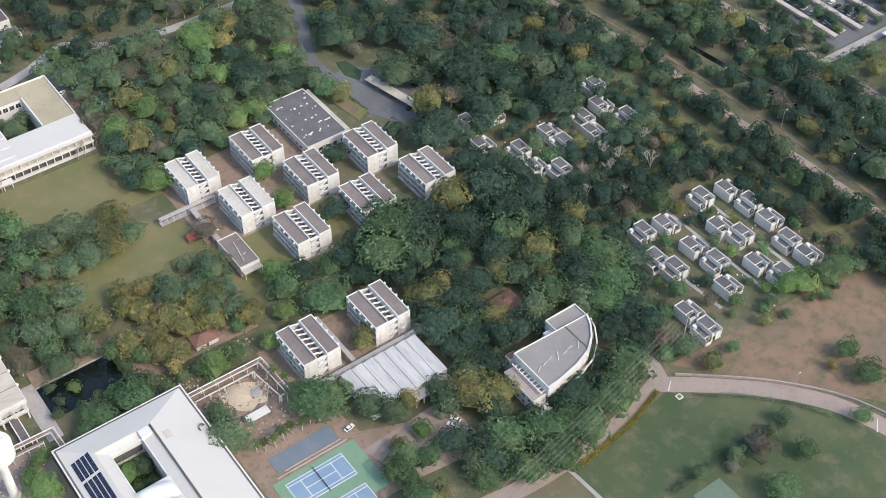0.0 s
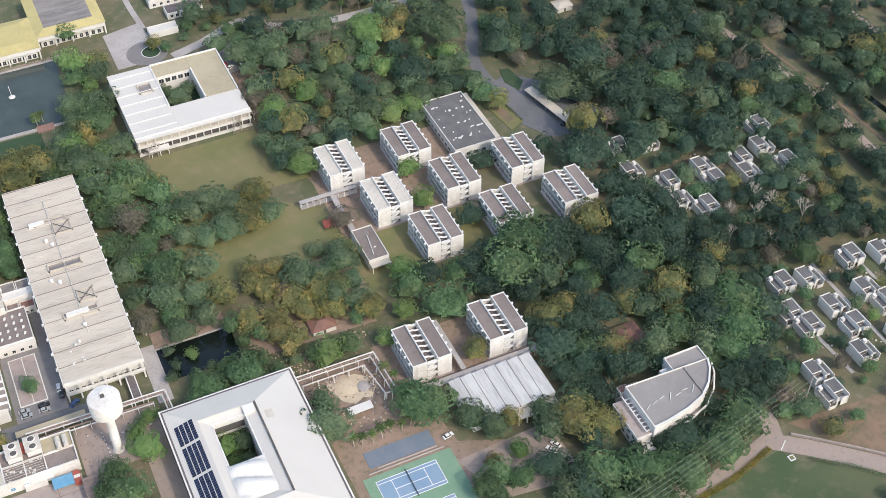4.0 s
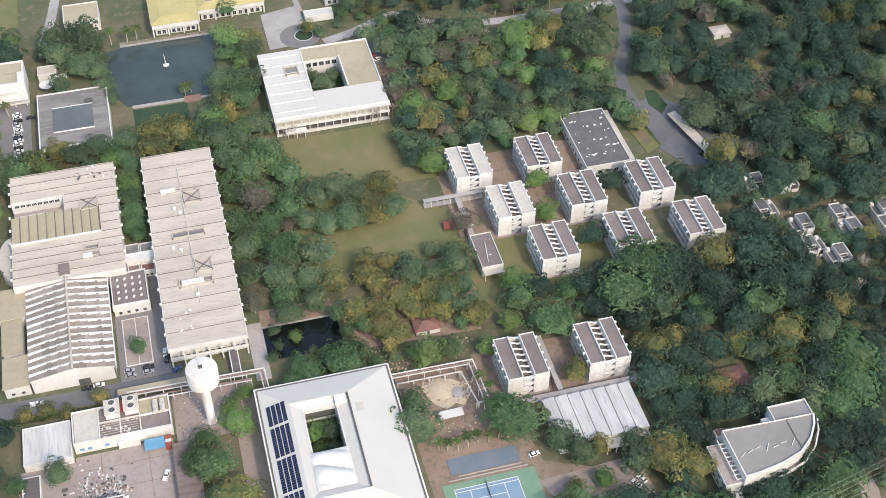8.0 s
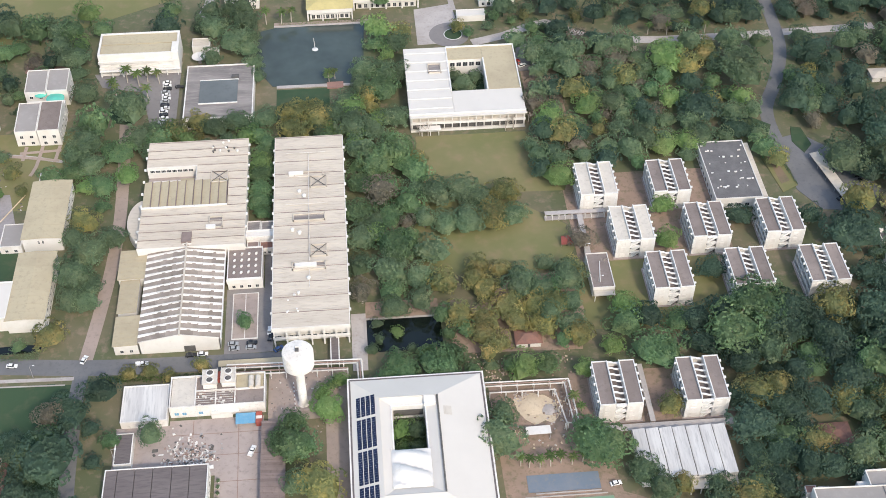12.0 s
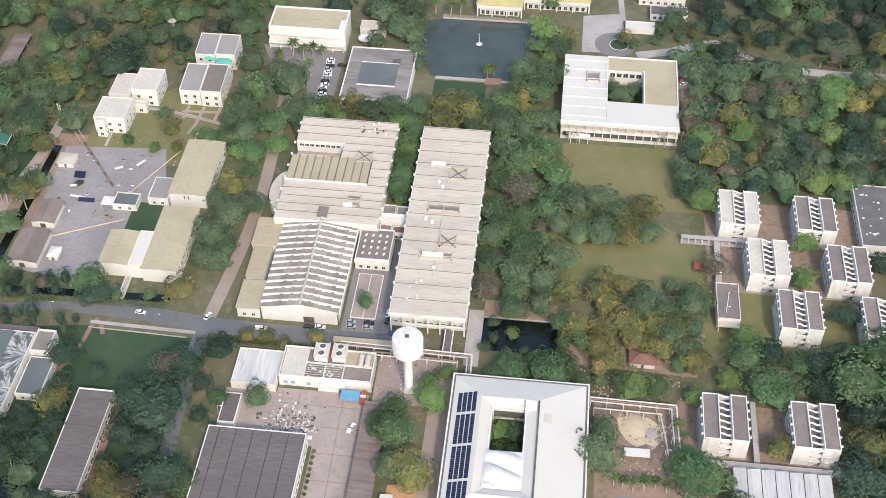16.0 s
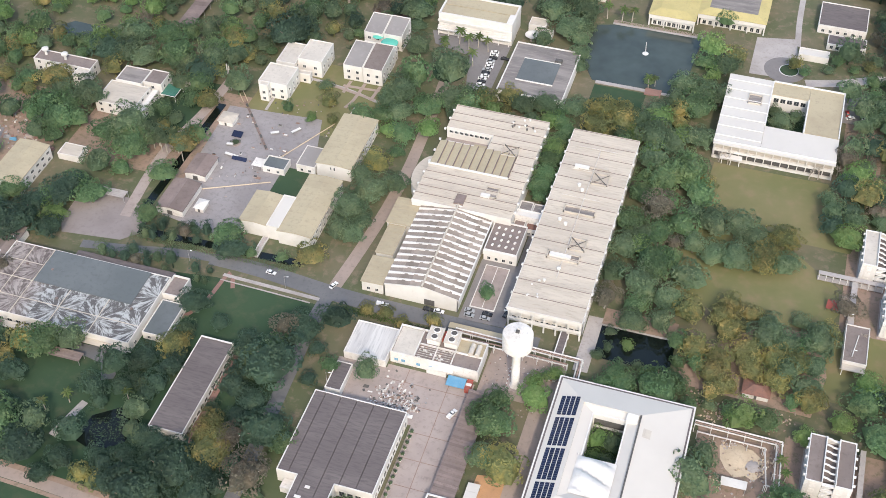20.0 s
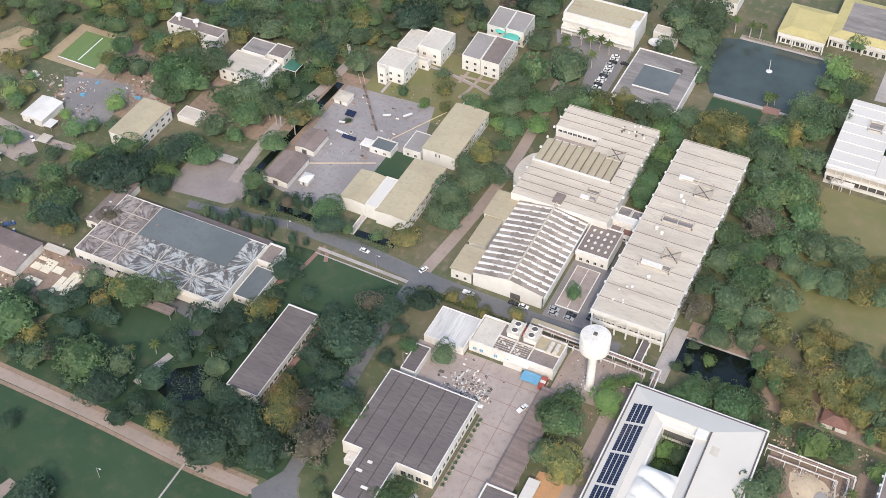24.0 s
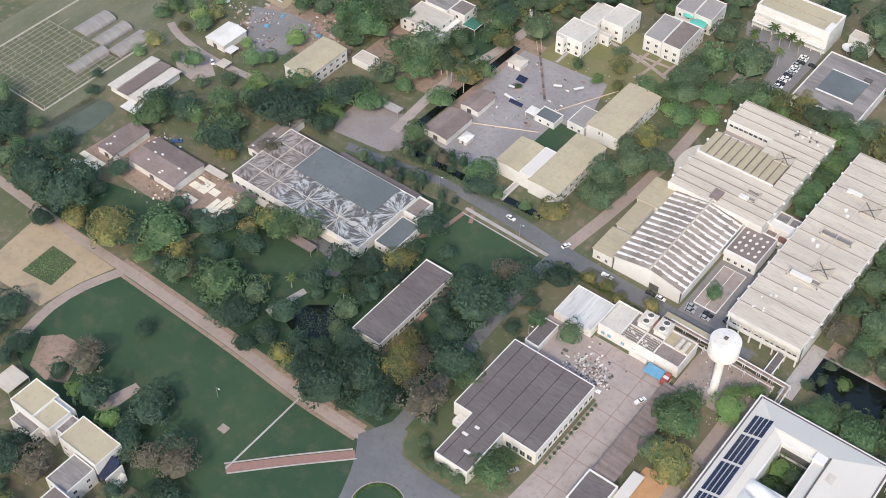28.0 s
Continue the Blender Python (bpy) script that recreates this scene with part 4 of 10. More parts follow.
def wide_shed():
    x0, x1, y0, y1, h = -68.6, -23.4, 79.4, 148.0, 9.6
    cx, cy = (x0 + x1) / 2, (y0 + y1) / 2
    th = thing("factory_hall", cx, cy, "wide white hall with a pale stepped roof and tan strip", "industrial building")
    keep_clear(x0 - 6, x1, y0, y1)
    a, b = (x1 - x0) / 2, (y1 - y0) / 2
    for ring in ((-a, a, b - 0.3, b), (a - 0.3, a, -b, b - 0.3), (-a, a - 0.3, -b, -b + 0.3), (-a, -a + 0.3, 131.8 - cy, b - 0.3), (-a, -a + 0.3, -b + 0.3, 121 - cy)):
        part("wall", Shape().box(*ring, 0, h - 0.5), WHITE, th)
    ya, yb = 121.0, 131.6
    stepped_roof(th, -a, a, [y - cy for y in (yb, 137, 142.5, 148)], h, ROOF_PALE, 0.45)
    stepped_roof(th, -46 - cx, a, [y - cy for y in (ya, 126.2, yb)], h, ROOF_PALE, 0.45)
    stepped_roof(th, -a, a, [y - cy for y in (79.4, 84.4, 89.4, 94.4, 99.4, 104.2)], h, ROOF_PALE, 0.45)
    stepped_roof(th, -31.6 - cx, a, [y - cy for y in (104.2, 109.8, 115.4, ya)], h, ROOF_PALE, 0.45)
    part("well_floor", Shape().box(-a, -46 - cx, ya - cy, yb - cy, 3.0, 3.4), CONCRETE, th)
    part("well_wall", Shape().box(-a, -46 - cx, yb - cy - 0.3, yb - cy, 0, h), WHITE, th)
    part("well_wall", Shape().box(-46.3 - cx, -46 - cx, ya - cy, yb - cy - 0.3, 0, h), WHITE, th)
    window_row(th, "s", yb - cy - 0.3, -a + 1, -48 - cx, 8, 6.6, 2.0, 1.4, 2)
    for x, w, z in ((-60, 13, 6.0), (-50.5, 6, 6.8)):
        part("terrace_roof", Shape().box(x - w / 2 - cx, x + w / 2 - cx, ya - cy + 0.4, ya - cy + 5.2, 3.4, z), ROOF_TAN if z > 6.5 else WHITE, th)
    n = 10
    for i in range(n):
        u, v = -68.4 + 36.6 * i / n, -68.4 + 36.6 * (i + 1) / n
        s = Shape().hexa([(u - cx, 104.4 - cy, h - 1), (v - cx - 0.35, 104.4 - cy, h - 1), (v - cx - 0.35, ya - cy - 0.2, h - 1), (u - cx, ya - cy - 0.2, h - 1)],
                         [(u - cx, 104.4 - cy, h + 0.2), (v - cx - 0.35, 104.4 - cy, h + 0.75), (v - cx - 0.35, ya - cy - 0.2, h + 1.0), (u - cx, ya - cy - 0.2, h + 0.45)])
        part("roof_strip", s, ROOF_TAN, th)
        part("rib", Shape().box(v - cx - 0.35, v - cx, 104.3 - cy, ya - cy, h - 0.6, h + 0.95), ROOF_RUST, th)
    part("roof_edge", Shape().box(-a - 0.2, -31.6 - cx, 103.6 - cy, 104.28 - cy, h, h + 1.0), BEAM, th)
    part("south_fascia", Shape().box(-a, a, -b - 0.3, -b - 0.01, h - 1.6, h + 0.4), WHITE, th)
    spouts(th, (-a, a), [y - cy for y in (84, 90, 98, 106, 114, 122, 130, 138, 144)], h)
    cross_frame(th, -35.6 - cx, 122.6 - cy, 7.6, h + 0.3)
    roof_hatch(th, -36 - cx, 93.2 - cy, 6.0, 7.0, h + 0.2)
    part("brown_box", Shape().box(-50 - cx, -45.8 - cx, 81.4 - cy, 87.4 - cy, h, h + 1.2), ROOF_RUST, th)
    part("plant_box", Shape().box(-40 - cx, -36 - cx, 89 - cy, 91 - cy, h + 0.3, h + 1.4), WHITE, th)
    rng = random.Random(7)
    for i in range(12):
        x, y = rng.uniform(-40, -28), rng.uniform(139, 147)
        part("roof_vent", Shape().lathe([(0.4, h), (0.4, h + 0.9), (0.6, h + 1.0), (0.2, h + 1.3)], 8, (x - cx, y - cy)), SHADE if i % 2 else BEAM, th)
    # rounded apse on the west side
    ring = [(-68.6 - cx, 114 - cy)] + [(-68.6 - cx - 6.6 * math.sin(math.pi * k / 12), 101.5 - cy + 12.5 * math.cos(math.pi * k / 12)) for k in range(13)] + [(-68.6 - cx, 89 - cy)]
    part("apse_wall", Shape().prism(ring, 0, 5.6), WHITE, th)
    part("apse_roof", Shape().prism([(x * 0.985 - 0.3, y) for x, y in ring], 5.62, 5.9), ROOF_PALE, th)


def saw_shed():
    x0, x1, y0, y1 = -64.0, -32.2, 29.6, 82.0
    xr, he, hr = -47.6, 6.6, 9.6
    cx, cy = (x0 + x1) / 2, (y0 + y1) / 2
    th = thing("factory_hall", cx, cy, "gabled white factory hall with sooty roof bays and pale ribs", "industrial building")
    keep_clear(x0 - 12, x1, y0, y1)
    for x in (x0, x1 - 0.3):
        part("wall", Shape().box(x - cx, x + 0.3 - cx, y0 - cy, y1 - cy, 0, he - 0.3), WHITE, th)
    for y, t in ((y0, 0.35), (y1 - 0.35, 0.35)):
        ring = [(x0, 0), (x1, 0), (x1, he + 0.4), (xr, hr + 0.5), (x0, he + 0.4)]
        part("gable", Shape().hexa([(x - cx, y - cy, z) for x, z in ring], [(x - cx, y + t - cy, z) for x, z in ring]), WHITE, th)
    n = 14
    step = (y1 - y0 - 0.7) / n
    for i in range(n):
        ya = y0 + 0.35 + i * step
        yb = ya + step - 0.68
        for xa, za, xb, zb in ((x0 - 0.4, he, xr, hr), (xr, hr, x1 + 0.4, he)):
            k = 3
            for j in range(k):
                u, v = xa + (xb - xa) * j / k, xa + (xb - xa) * (j + 1) / k
                zu, zv = za + (zb - za) * j / k, za + (zb - za) * (j + 1) / k
                s = Shape().hexa([(u - cx, ya - cy, zu - 0.5), (v - cx - 0.05, ya - cy, zv - 0.5), (v - cx - 0.05, yb - cy, zv - 0.5), (u - cx, yb - cy, zu - 0.5)],
                                 [(u - cx, ya - cy, zu - 0.15), (v - cx - 0.05, ya - cy, zv - 0.15), (v - cx - 0.05, yb - cy, zv + 0.35), (u - cx, yb - cy, zu + 0.35)])
                part("roof_sheet", s, ROOF_SAW, th)
            s = Shape().hexa([(xa - cx, yb - cy + 0.02, za - 0.4), (xb - cx, yb - cy + 0.02, zb - 0.4), (xb - cx, ya + step - cy, zb - 0.4), (xa - cx, ya + step - cy, za - 0.4)],
                             [(xa - cx, yb - cy + 0.02, za + 0.55), (xb - cx, yb - cy + 0.02, zb + 0.55), (xb - cx, ya + step - cy, zb + 0.45), (xa - cx, ya + step - cy, za + 0.45)])
            m = 4
            for j in range(m):
                u, v = xa + (xb - xa) * (j + 0.08) / m, xa + (xb - xa) * (j + 0.7) / m
                zu, zv = za + (zb - za) * (j + 0.08) / m, za + (zb - za) * (j + 0.7) / m
                s.hexa([(u - cx, yb - cy - 0.42, zu + 0.2), (v - cx, yb - cy - 0.42, zv + 0.2), (v - cx, yb - cy + 0.01, zv + 0.2), (u - cx, yb - cy + 0.01, zu + 0.2)],
                       [(u - cx, yb - cy - 0.38, zu + 0.4), (v - cx, yb - cy - 0.38, zv + 0.4), (v - cx, yb - cy + 0.01, zv + 0.5), (u - cx, yb - cy + 0.01, zu + 0.5)])
            for lo, hi in ((0.0, 0.3),) if xb == xr else ((0.45, 0.7), (0.78, 1.0)):
                u, v = xa + (xb - xa) * lo, xa + (xb - xa) * hi
                zu, zv = za + (zb - za) * lo, za + (zb - za) * hi
                s.hexa([(u - cx, yb - cy - 0.8, zu - 0.1), (v - cx, yb - cy - 0.45, zv - 0.1), (v - cx, yb - cy + 0.015, zv + 0.2), (u - cx, yb - cy + 0.015, zu + 0.2)],
                       [(u - cx, yb - cy - 0.8, zu + 0.34), (v - cx, yb - cy - 0.45, zv + 0.34), (v - cx, yb - cy + 0.015, zv + 0.52), (u - cx, yb - cy + 0.015, zu + 0.52)])
            part("rib", s, WHITE_OLD, th)
    part("ridge_cap", Shape().box(xr - 0.35 - cx, xr + 0.35 - cx, y0 - cy, y1 - cy, hr + 0.2, hr + 0.85), ROOF_PALE, th)
    part("eave_beam", Shape().box(x1 - cx + 0.42, x1 - cx + 0.8, y0 - cy, y1 - cy, he - 0.6, he + 0.5), BEAM, th)
    part("doorway", Shape().box(1.5, 6.0, y0 - cy - 0.06, y0 - cy + 0.02, 0.1, 3.4), SHADE, th)
    # side annexes
    for xa, xb, ya, yb, h in ((-75.6, -64.5, 66.4, 82.6, 5.8), (-74.2, -66.6, 48.2, 65.8, 5.0), (-74.0, -64.5, 29.8, 45.0, 5.8)):
        an = thing("annexe", (xa + xb) / 2, (ya + yb) / 2, "white annexe with a tan sheet roof beside the hall", "industrial building", "annexes of the gabled hall")
        a, b = (xb - xa) / 2, (yb - ya) / 2
        part("wall", Shape().box(-a, a, -b, b, 0, h - 0.4), WHITE, an)
        part("roof", Shape().hexa([(-a - 0.5, -b - 0.4, h - 0.4), (a, -b - 0.4, h), (a, b + 0.4, h), (-a - 0.5, b + 0.4, h - 0.4)],
                                  [(-a - 0.5, -b - 0.4, h - 0.15), (a, -b - 0.4, h + 0.25), (a, b + 0.4, h + 0.25), (-a - 0.5, b + 0.4, h - 0.15)]), ROOF_TAN, an)
        for k in range(6):
            y = -b + 2 * b * (k + 0.5) / 6
            part("roof_rib", Shape().hexa([(-a - 0.5, y - 0.05, h - 0.15), (a, y - 0.05, h + 0.25), (a, y + 0.05, h + 0.25), (-a - 0.5, y + 0.05, h - 0.15)],
                                          [(-a - 0.5, y - 0.05, h - 0.07), (a, y - 0.05, h + 0.33), (a, y + 0.05, h + 0.33), (-a - 0.5, y + 0.05, h - 0.07)]), ROOF_TAN, an)
        window_row(an, "w", -a, -b + 1, b - 1, 4, 1.2, 1.4, 1.5)
        window_row(an, "s", -b, -a + 1, a - 1, 2, 1.2, 1.4, 1.5)


long_shed()
wide_shed()
saw_shed()
b1 = block("workshop", "small white workshop with a brown vented roof", "workshop", -30.5, -16.0, 62.0, 80.4, 6.0, WHITE, ROOF_BROWN, 0.6, rows=(("s", 1, 4, 1.4, 1.6),))
for i in range(4):
    for j in range(4):
        part("roof_vent", Shape().hexa([(-5 + 3 * j, -6 + 3.6 * i, 5.98), (-4.3 + 3 * j, -6 + 3.6 * i, 5.98), (-3.9 + 3 * j, -5.2 + 3.6 * i, 5.98), (-4.6 + 3 * j, -5.2 + 3.6 * i, 5.98)],
                                       [(-5 + 3 * j, -6 + 3.6 * i, 6.8), (-4.3 + 3 * j, -6 + 3.6 * i, 6.8), (-3.9 + 3 * j, -5.2 + 3.6 * i, 6.9), (-4.6 + 3 * j, -5.2 + 3.6 * i, 6.9)]), BEAM, b1)
part("fascia", Shape().box(-7.5, 7.5, -9.8, -9.22, 4.0, 6.3), WHITE, b1)
# link passages between the two halls
for x0, x1, y0, y1, h, m, lab in ((-23.2, -17.4, 91, 97.4, 5.0, ROOF_GREY, "grey-roofed"), (-17.0, -11.6, 91.5, 97, 5.0, ROOF_GREY, "grey-roofed"),
                                  (-23.2, -11.4, 86.4, 90.6, 6.2, WHITE, "white-roofed"), (-23, -18, 81, 86, 4.0, ROOF_RUST, "rusty-roofed"), (-17.6, -11.8, 81.5, 86, 3.6, ROOF_RED, "red-roofed")):
    block("link_building", "low " + lab + " link between the two halls", "annexe", x0, x1, y0, y1, h, WHITE_OLD, m, 0.4, rows=(("s", 1, 2, 1.2, 1.2),), group="link buildings")
# planter court
pl = thing("planter_court", -23.1, 46.6, "paved planter court with a low white wall", "planter")
keep_clear(-28.4, -17.8, 34, 59.4, 0)
part("kerb", Shape().box(-5.3, 5.3, -12.6, 12.6, 0, 0.45), BEAM, pl)
part("bed", Shape().box(-4.9, -0.15, -12.2, 12.2, 0.4, 0.5), CONCRETE, pl)
part("bed", Shape().box(0.15, 4.9, -12.2, 12.2, 0.4, 0.5), CONCRETE, pl)


# ---- service yard ----
def chiller_house():
    x0, x1, y0, y1, h = -49.8, -13.8, -3.4, 11.6, 5.4
    th = block("plant_house", "stained white plant house with open roof bays and cooling units", "plant building", x0, x1, y0, y1, h, WHITE_OLD, ROOF_BROWN, 0.9, 0.4)
    for x in (-8.5, -0.8, 6.5):
        part("roof_wall", Shape().box(x, x + 0.4, -7.1, 7.1, h, h + 0.85), WHITE_OLD, th)
    part("roof_wall", Shape().box(-8.5, 17.6, -0.2, 0.2, h, h + 0.8), WHITE_OLD, th)
    part("pale_deck", Shape().box(-17.4, -8.6, -6.8, 6.8, h, h + 0.25), ROOF_SAND, th)
    part("tan_deck", Shape().box(7.0, 17.4, 0.3, 6.9, h, h + 0.3), ROOF_TAN, th)
    part("canopy", Shape().box(0, 8, -8.9, -7.55, 3.0, 3.3), WHITE, th)
    part("side_store", Shape().box(-2.5, 5.5, -9.0, -7.55, 0, 2.6), WHITE, th)
    for x in (-15.5, -12.6, -6.4, -1.5, 0.6):
        window(th, x, -7.5, 1.4, 1.7, 1.7, "s", "blue-framed window", 1, BLUE)
    rng = random.Random(3)
    for i in range(26):
        x, y, w = rng.uniform(-8, 6), rng.uniform(-6.6, -0.6), rng.uniform(0.3, 1.2)
        part("roof_clutter", Shape().box(x, x + w, y, y + rng.uniform(0.2, 0.8), h, h + rng.uniform(0.2, 0.9)), (BEAM, PIPE, RUSTY)[i % 3], th)
    for i in range(6):
        y = -6 + 1.1 * i
        part("roof_pipe", Shape().tube((-8, y, h + 0.9), (6, y, h + 0.9), 0.09, n=6), PIPE, th)
    return th


chiller_house()


def cooling_tower(x, y):
    th = thing("cooling_tower", x, y, "boxy white cooling unit with two dark roof fans", "cooling unit", "cooling units", 5.4)
    part("casing", Shape().box(-2.6, 2.6, -3.4, 3.4, 0.5, 3.2), WHITE_OLD, th)
    part("deck", Shape().box(-2.9, 2.9, -3.7, 3.7, 3.2, 3.5), ROOF_SAND, th)
    part("base_frame", Shape().box(-2.4, 2.4, -3.2, 3.2, 0, 0.5), STEEL, th)
    for dy in (-1.75, 1.75):
        fan = part("fan_cowl", Shape().lathe([(1.5, 3.5), (1.4, 4.1), (1.25, 4.1), (1.25, 3.7)], 18, (0, dy)), BEAM, th)
        part("fan", Shape().lathe([(1.24, 3.72), (1.24, 3.8), (0.4, 3.9)], 16, (0, dy)), SHADE, fan)
    for sx in (-2.75, 2.75):
        part("guard_rail", Shape().tube((sx, -3.6, 4.3), (sx, 3.6, 4.3), 0.06, n=5), BEAM, th)


cooling_tower(-34.6, 8.4)
cooling_tower(-27.6, 8.8)
tank_store = thing("pump_set", -31.1, 10.2, "red pump set between the cooling units", "pump", z=5.4)
part("frame", Shape().box(-0.8, 0.8, -2.2, 2.2, 0, 1.5), RED, tank_store)
part("motor", Shape().tube((0, -1.6, 1.9), (0, 1.6, 1.9), 0.5), RED, tank_store)
for x in (-19.0, -16.4):
    tk = thing("storage_tank", x, 6.4, "cream horizontal tank on the plant house roof", "tank", "roof tanks", 5.7)
    part("shell", Shape().lathe([(0.3, 0.2), (1.0, 0.5), (1.05, 1.6), (0.9, 1.9), (0.3, 2.1)], 14), ROOF_SAND, tk)
    part("body", Shape().tube((0, -2.6, 1.1), (0, 2.6, 1.1), 1.0, n=14), ROOF_SAND, tk)
g9 = block("store", "low store with a pale flat roof beside the yard", "store", -68.0, -50.6, -7.2, 10.2, 3.8, WHITE_OLD, STREAKED, 0.3)
block("store", "low shed with a dark flat roof", "store", -68.8, -62.4, -26, -12, 3.4, WHITE_OLD, ROOF_DARK, 0.2)
aw = thing("awning", -21.2, -8.0, "blue sheet awning on steel posts by the plant house", "awning")
part("sheet", Shape().hexa([(-3.7, -2.2, 2.5), (3.7, -2.2, 2.5), (3.7, 2.4, 3.1), (-3.7, 2.4, 3.1)], [(-3.7, -2.2, 2.6), (3.7, -2.2, 2.6), (3.7, 2.4, 3.2), (-3.7, 2.4, 3.2)]), BLUE, aw)
for x in (-3.5, 3.5):
    part("post", Shape().tube((x, -2.1, 0), (x, -2.1, 2.5), 0.07, n=6), STEEL, aw)
rt = thing("fire_box", -16.2, -7.4, "red fire equipment container beside the yard", "container")
part("body", Shape().box(-1.1, 1.1, -2.6, 2.6, 0, 2.3), RED, rt)
part("lid", Shape().box(-1.2, 1.2, -2.7, 2.7, 2.3, 2.45), RED, rt)
part("marking", Shape().box(-1.12, 1.12, -0.7, 0.7, 2.45, 2.47), WHITE, rt)


def water_tower():
    th = thing("water_tower", 0.6, -0.6, "white concrete water tower with a drum tank", "water tower")
    keep_clear(-3, 4, -4, 3)
    part("stem", Shape().lathe([(2.3, 0), (2.1, 0.8), (1.6, 1.6), (1.5, 20.5)], 20).smooth_mesh("stem", WHITE_OLD), WHITE_OLD, th)
    part("cone", Shape().lathe([(1.5, 20.4), (2.6, 21.6), (5.0, 23.0)], 36).smooth_mesh("cone", WHITE_OLD), WHITE_OLD, th)
    part("drum", Shape().lathe([(5.0, 22.9), (5.75, 23.8), (5.85, 30.6), (5.6, 31.0)], 40).smooth_mesh("drum", WHITE_OLD), WHITE_OLD, th)
    part("roof", Shape().lathe([(5.6, 30.98), (3.8, 31.35), (1.6, 31.55), (0.2, 31.6)], 40).smooth_mesh("roof", WHITE_OLD), WHITE_OLD, th)
    part("hatch", Shape().box(-0.9, 0.5, -0.6, 0.8, 31.4, 32.1), SHADE, th)
    part("hatch_lid", Shape().box(-0.8, 0.6, 1.0, 1.4, 31.4, 32.6), BEAM, th)
    part("plinth", Shape().box(-3.4, 3.4, -3.4, 3.4, 0, 0.35), CONCRETE, th)
    part("ladder", Shape().box(-1.75, -1.6, -0.25, 0.25, 1.5, 21), PIPE, th)


water_tower()


def striped_barrier(points, name="barrier"):
    th = thing(name, *points[0], "low red and white striped barrier round the tower", "barrier")
    k = 0
    for (xa, ya), (xb, yb) in zip(points, points[1:]):
        n = int(math.hypot(xb - xa, yb - ya) / 1.0)
        for i in range(n):
            u, v = i / n, (i + 1) / n
            a = (xa + (xb - xa) * u - points[0][0], ya + (yb - ya) * u - points[0][1], 0.26)
            b = (xa + (xb - xa) * v - points[0][0], ya + (yb - ya) * v - points[0][1], 0.26)
            part("segment", Shape().tube(a, b, 0.22, n=5), (WHITE, BRICK_RED)[k % 2], th)
            k += 1


striped_barrier([(-2.6, -3), (-3.4, 10)])
striped_barrier([(3.5, 6.5), (15, 5.8)])


def dark_hall():
    """An L-shaped hall: a wide roof and a narrower wing to the south at one height, with dark joints along both."""
    x0, x1, y0, y1, h = -70.4, -33.4, -69.0, -30.6, 6.8
    wa, wb, wy = -62.4, -47.8, -90.6
    cx, cy = (x0 + x1) / 2, (y0 + y1) / 2
    th = thing("workshop", cx, cy, "white L-shaped hall with a wide dark felt roof in long panels", "industrial building")
    keep_clear(x0, x1, y0, y1)
    keep_clear(wa, wb, wy, y0)
    P = lambda a, b, c, d: (a - cx, b - cx, c - cy, d - cy)
    rings = ((x0, x0 + 0.35, y0, y1), (x1 - 0.35, x1, y0, y1), (x0 + 0.35, x1 - 0.35, y1 - 0.35, y1), (x0 + 0.35, wa, y0, y0 + 0.35), (wb, x1 - 0.35, y0, y0 + 0.35),
             (wa, wa + 0.35, wy, y0 + 0.35), (wb - 0.35, wb, wy, y0 + 0.35), (wa + 0.35, wb - 0.35, wy, wy + 0.35))
    for ring in rings:
        part("wall", Shape().box(*P(*ring), 0, h), WHITE, th)
        part("parapet", Shape().box(*P(*ring), h + 0.002, h + 0.4), BEAM, th)
    seams = (x0 + 0.35, -65.9, -59.6, -53.2, -46.4, -40.0, x1 - 0.35)
    for a, b in zip(seams, seams[1:]):
        part("roof_panel", Shape().box(*P(a + 0.12, b - 0.12, y0 + 0.35, y1 - 0.35), h - 0.35, h + 0.16), ROOF_DARK, th)
        lo, hi = max(a + 0.12, wa + 0.35), min(b - 0.12, wb - 0.35)
        if hi > lo:
            part("roof_panel", Shape().box(*P(lo, hi, wy + 0.35, y0 + 0.35), h - 0.35, h + 0.16), ROOF_DARK, th)
    part("joint_bed", Shape().box(*P(x0 + 0.35, x1 - 0.35, y0 + 0.35, y1 - 0.35), h - 0.6, h - 0.4), SHADE, th)
    part("joint_bed", Shape().box(*P(wa + 0.35, wb - 0.35, wy + 0.35, y0 + 0.35), h - 0.6, h - 0.4), SHADE, th)
    for x, y, w in ((-57.6, -73.4, 1.8), (-59.8, -78.2, 2.4), (-54.6, -84.0, 2.6)):
        part("skylight", Shape().box(*P(x, x + w, y, y + 1.1), h + 0.16, h + 0.45), WHITE, th)
    part("lean_to", Shape().box(*P(-67.6, -62.7, -73.4, -69.3), 0, 3.2), WHITE_OLD, th)
    window_row(th, "e", x1 - cx, y0 - cy + 1, y1 - cy - 1, 11, 1.4, 2.2, 2.6)
    window_row(th, "s", y0 - cy, wb - cx + 1, x1 - cx - 1, 4, 1.0, 2.2, 2.8)
    window_row(th, "s", wy - cy, wa - cx + 1, wb - cx - 1, 3, 1.4, 1.8, 1.8)


dark_hall()


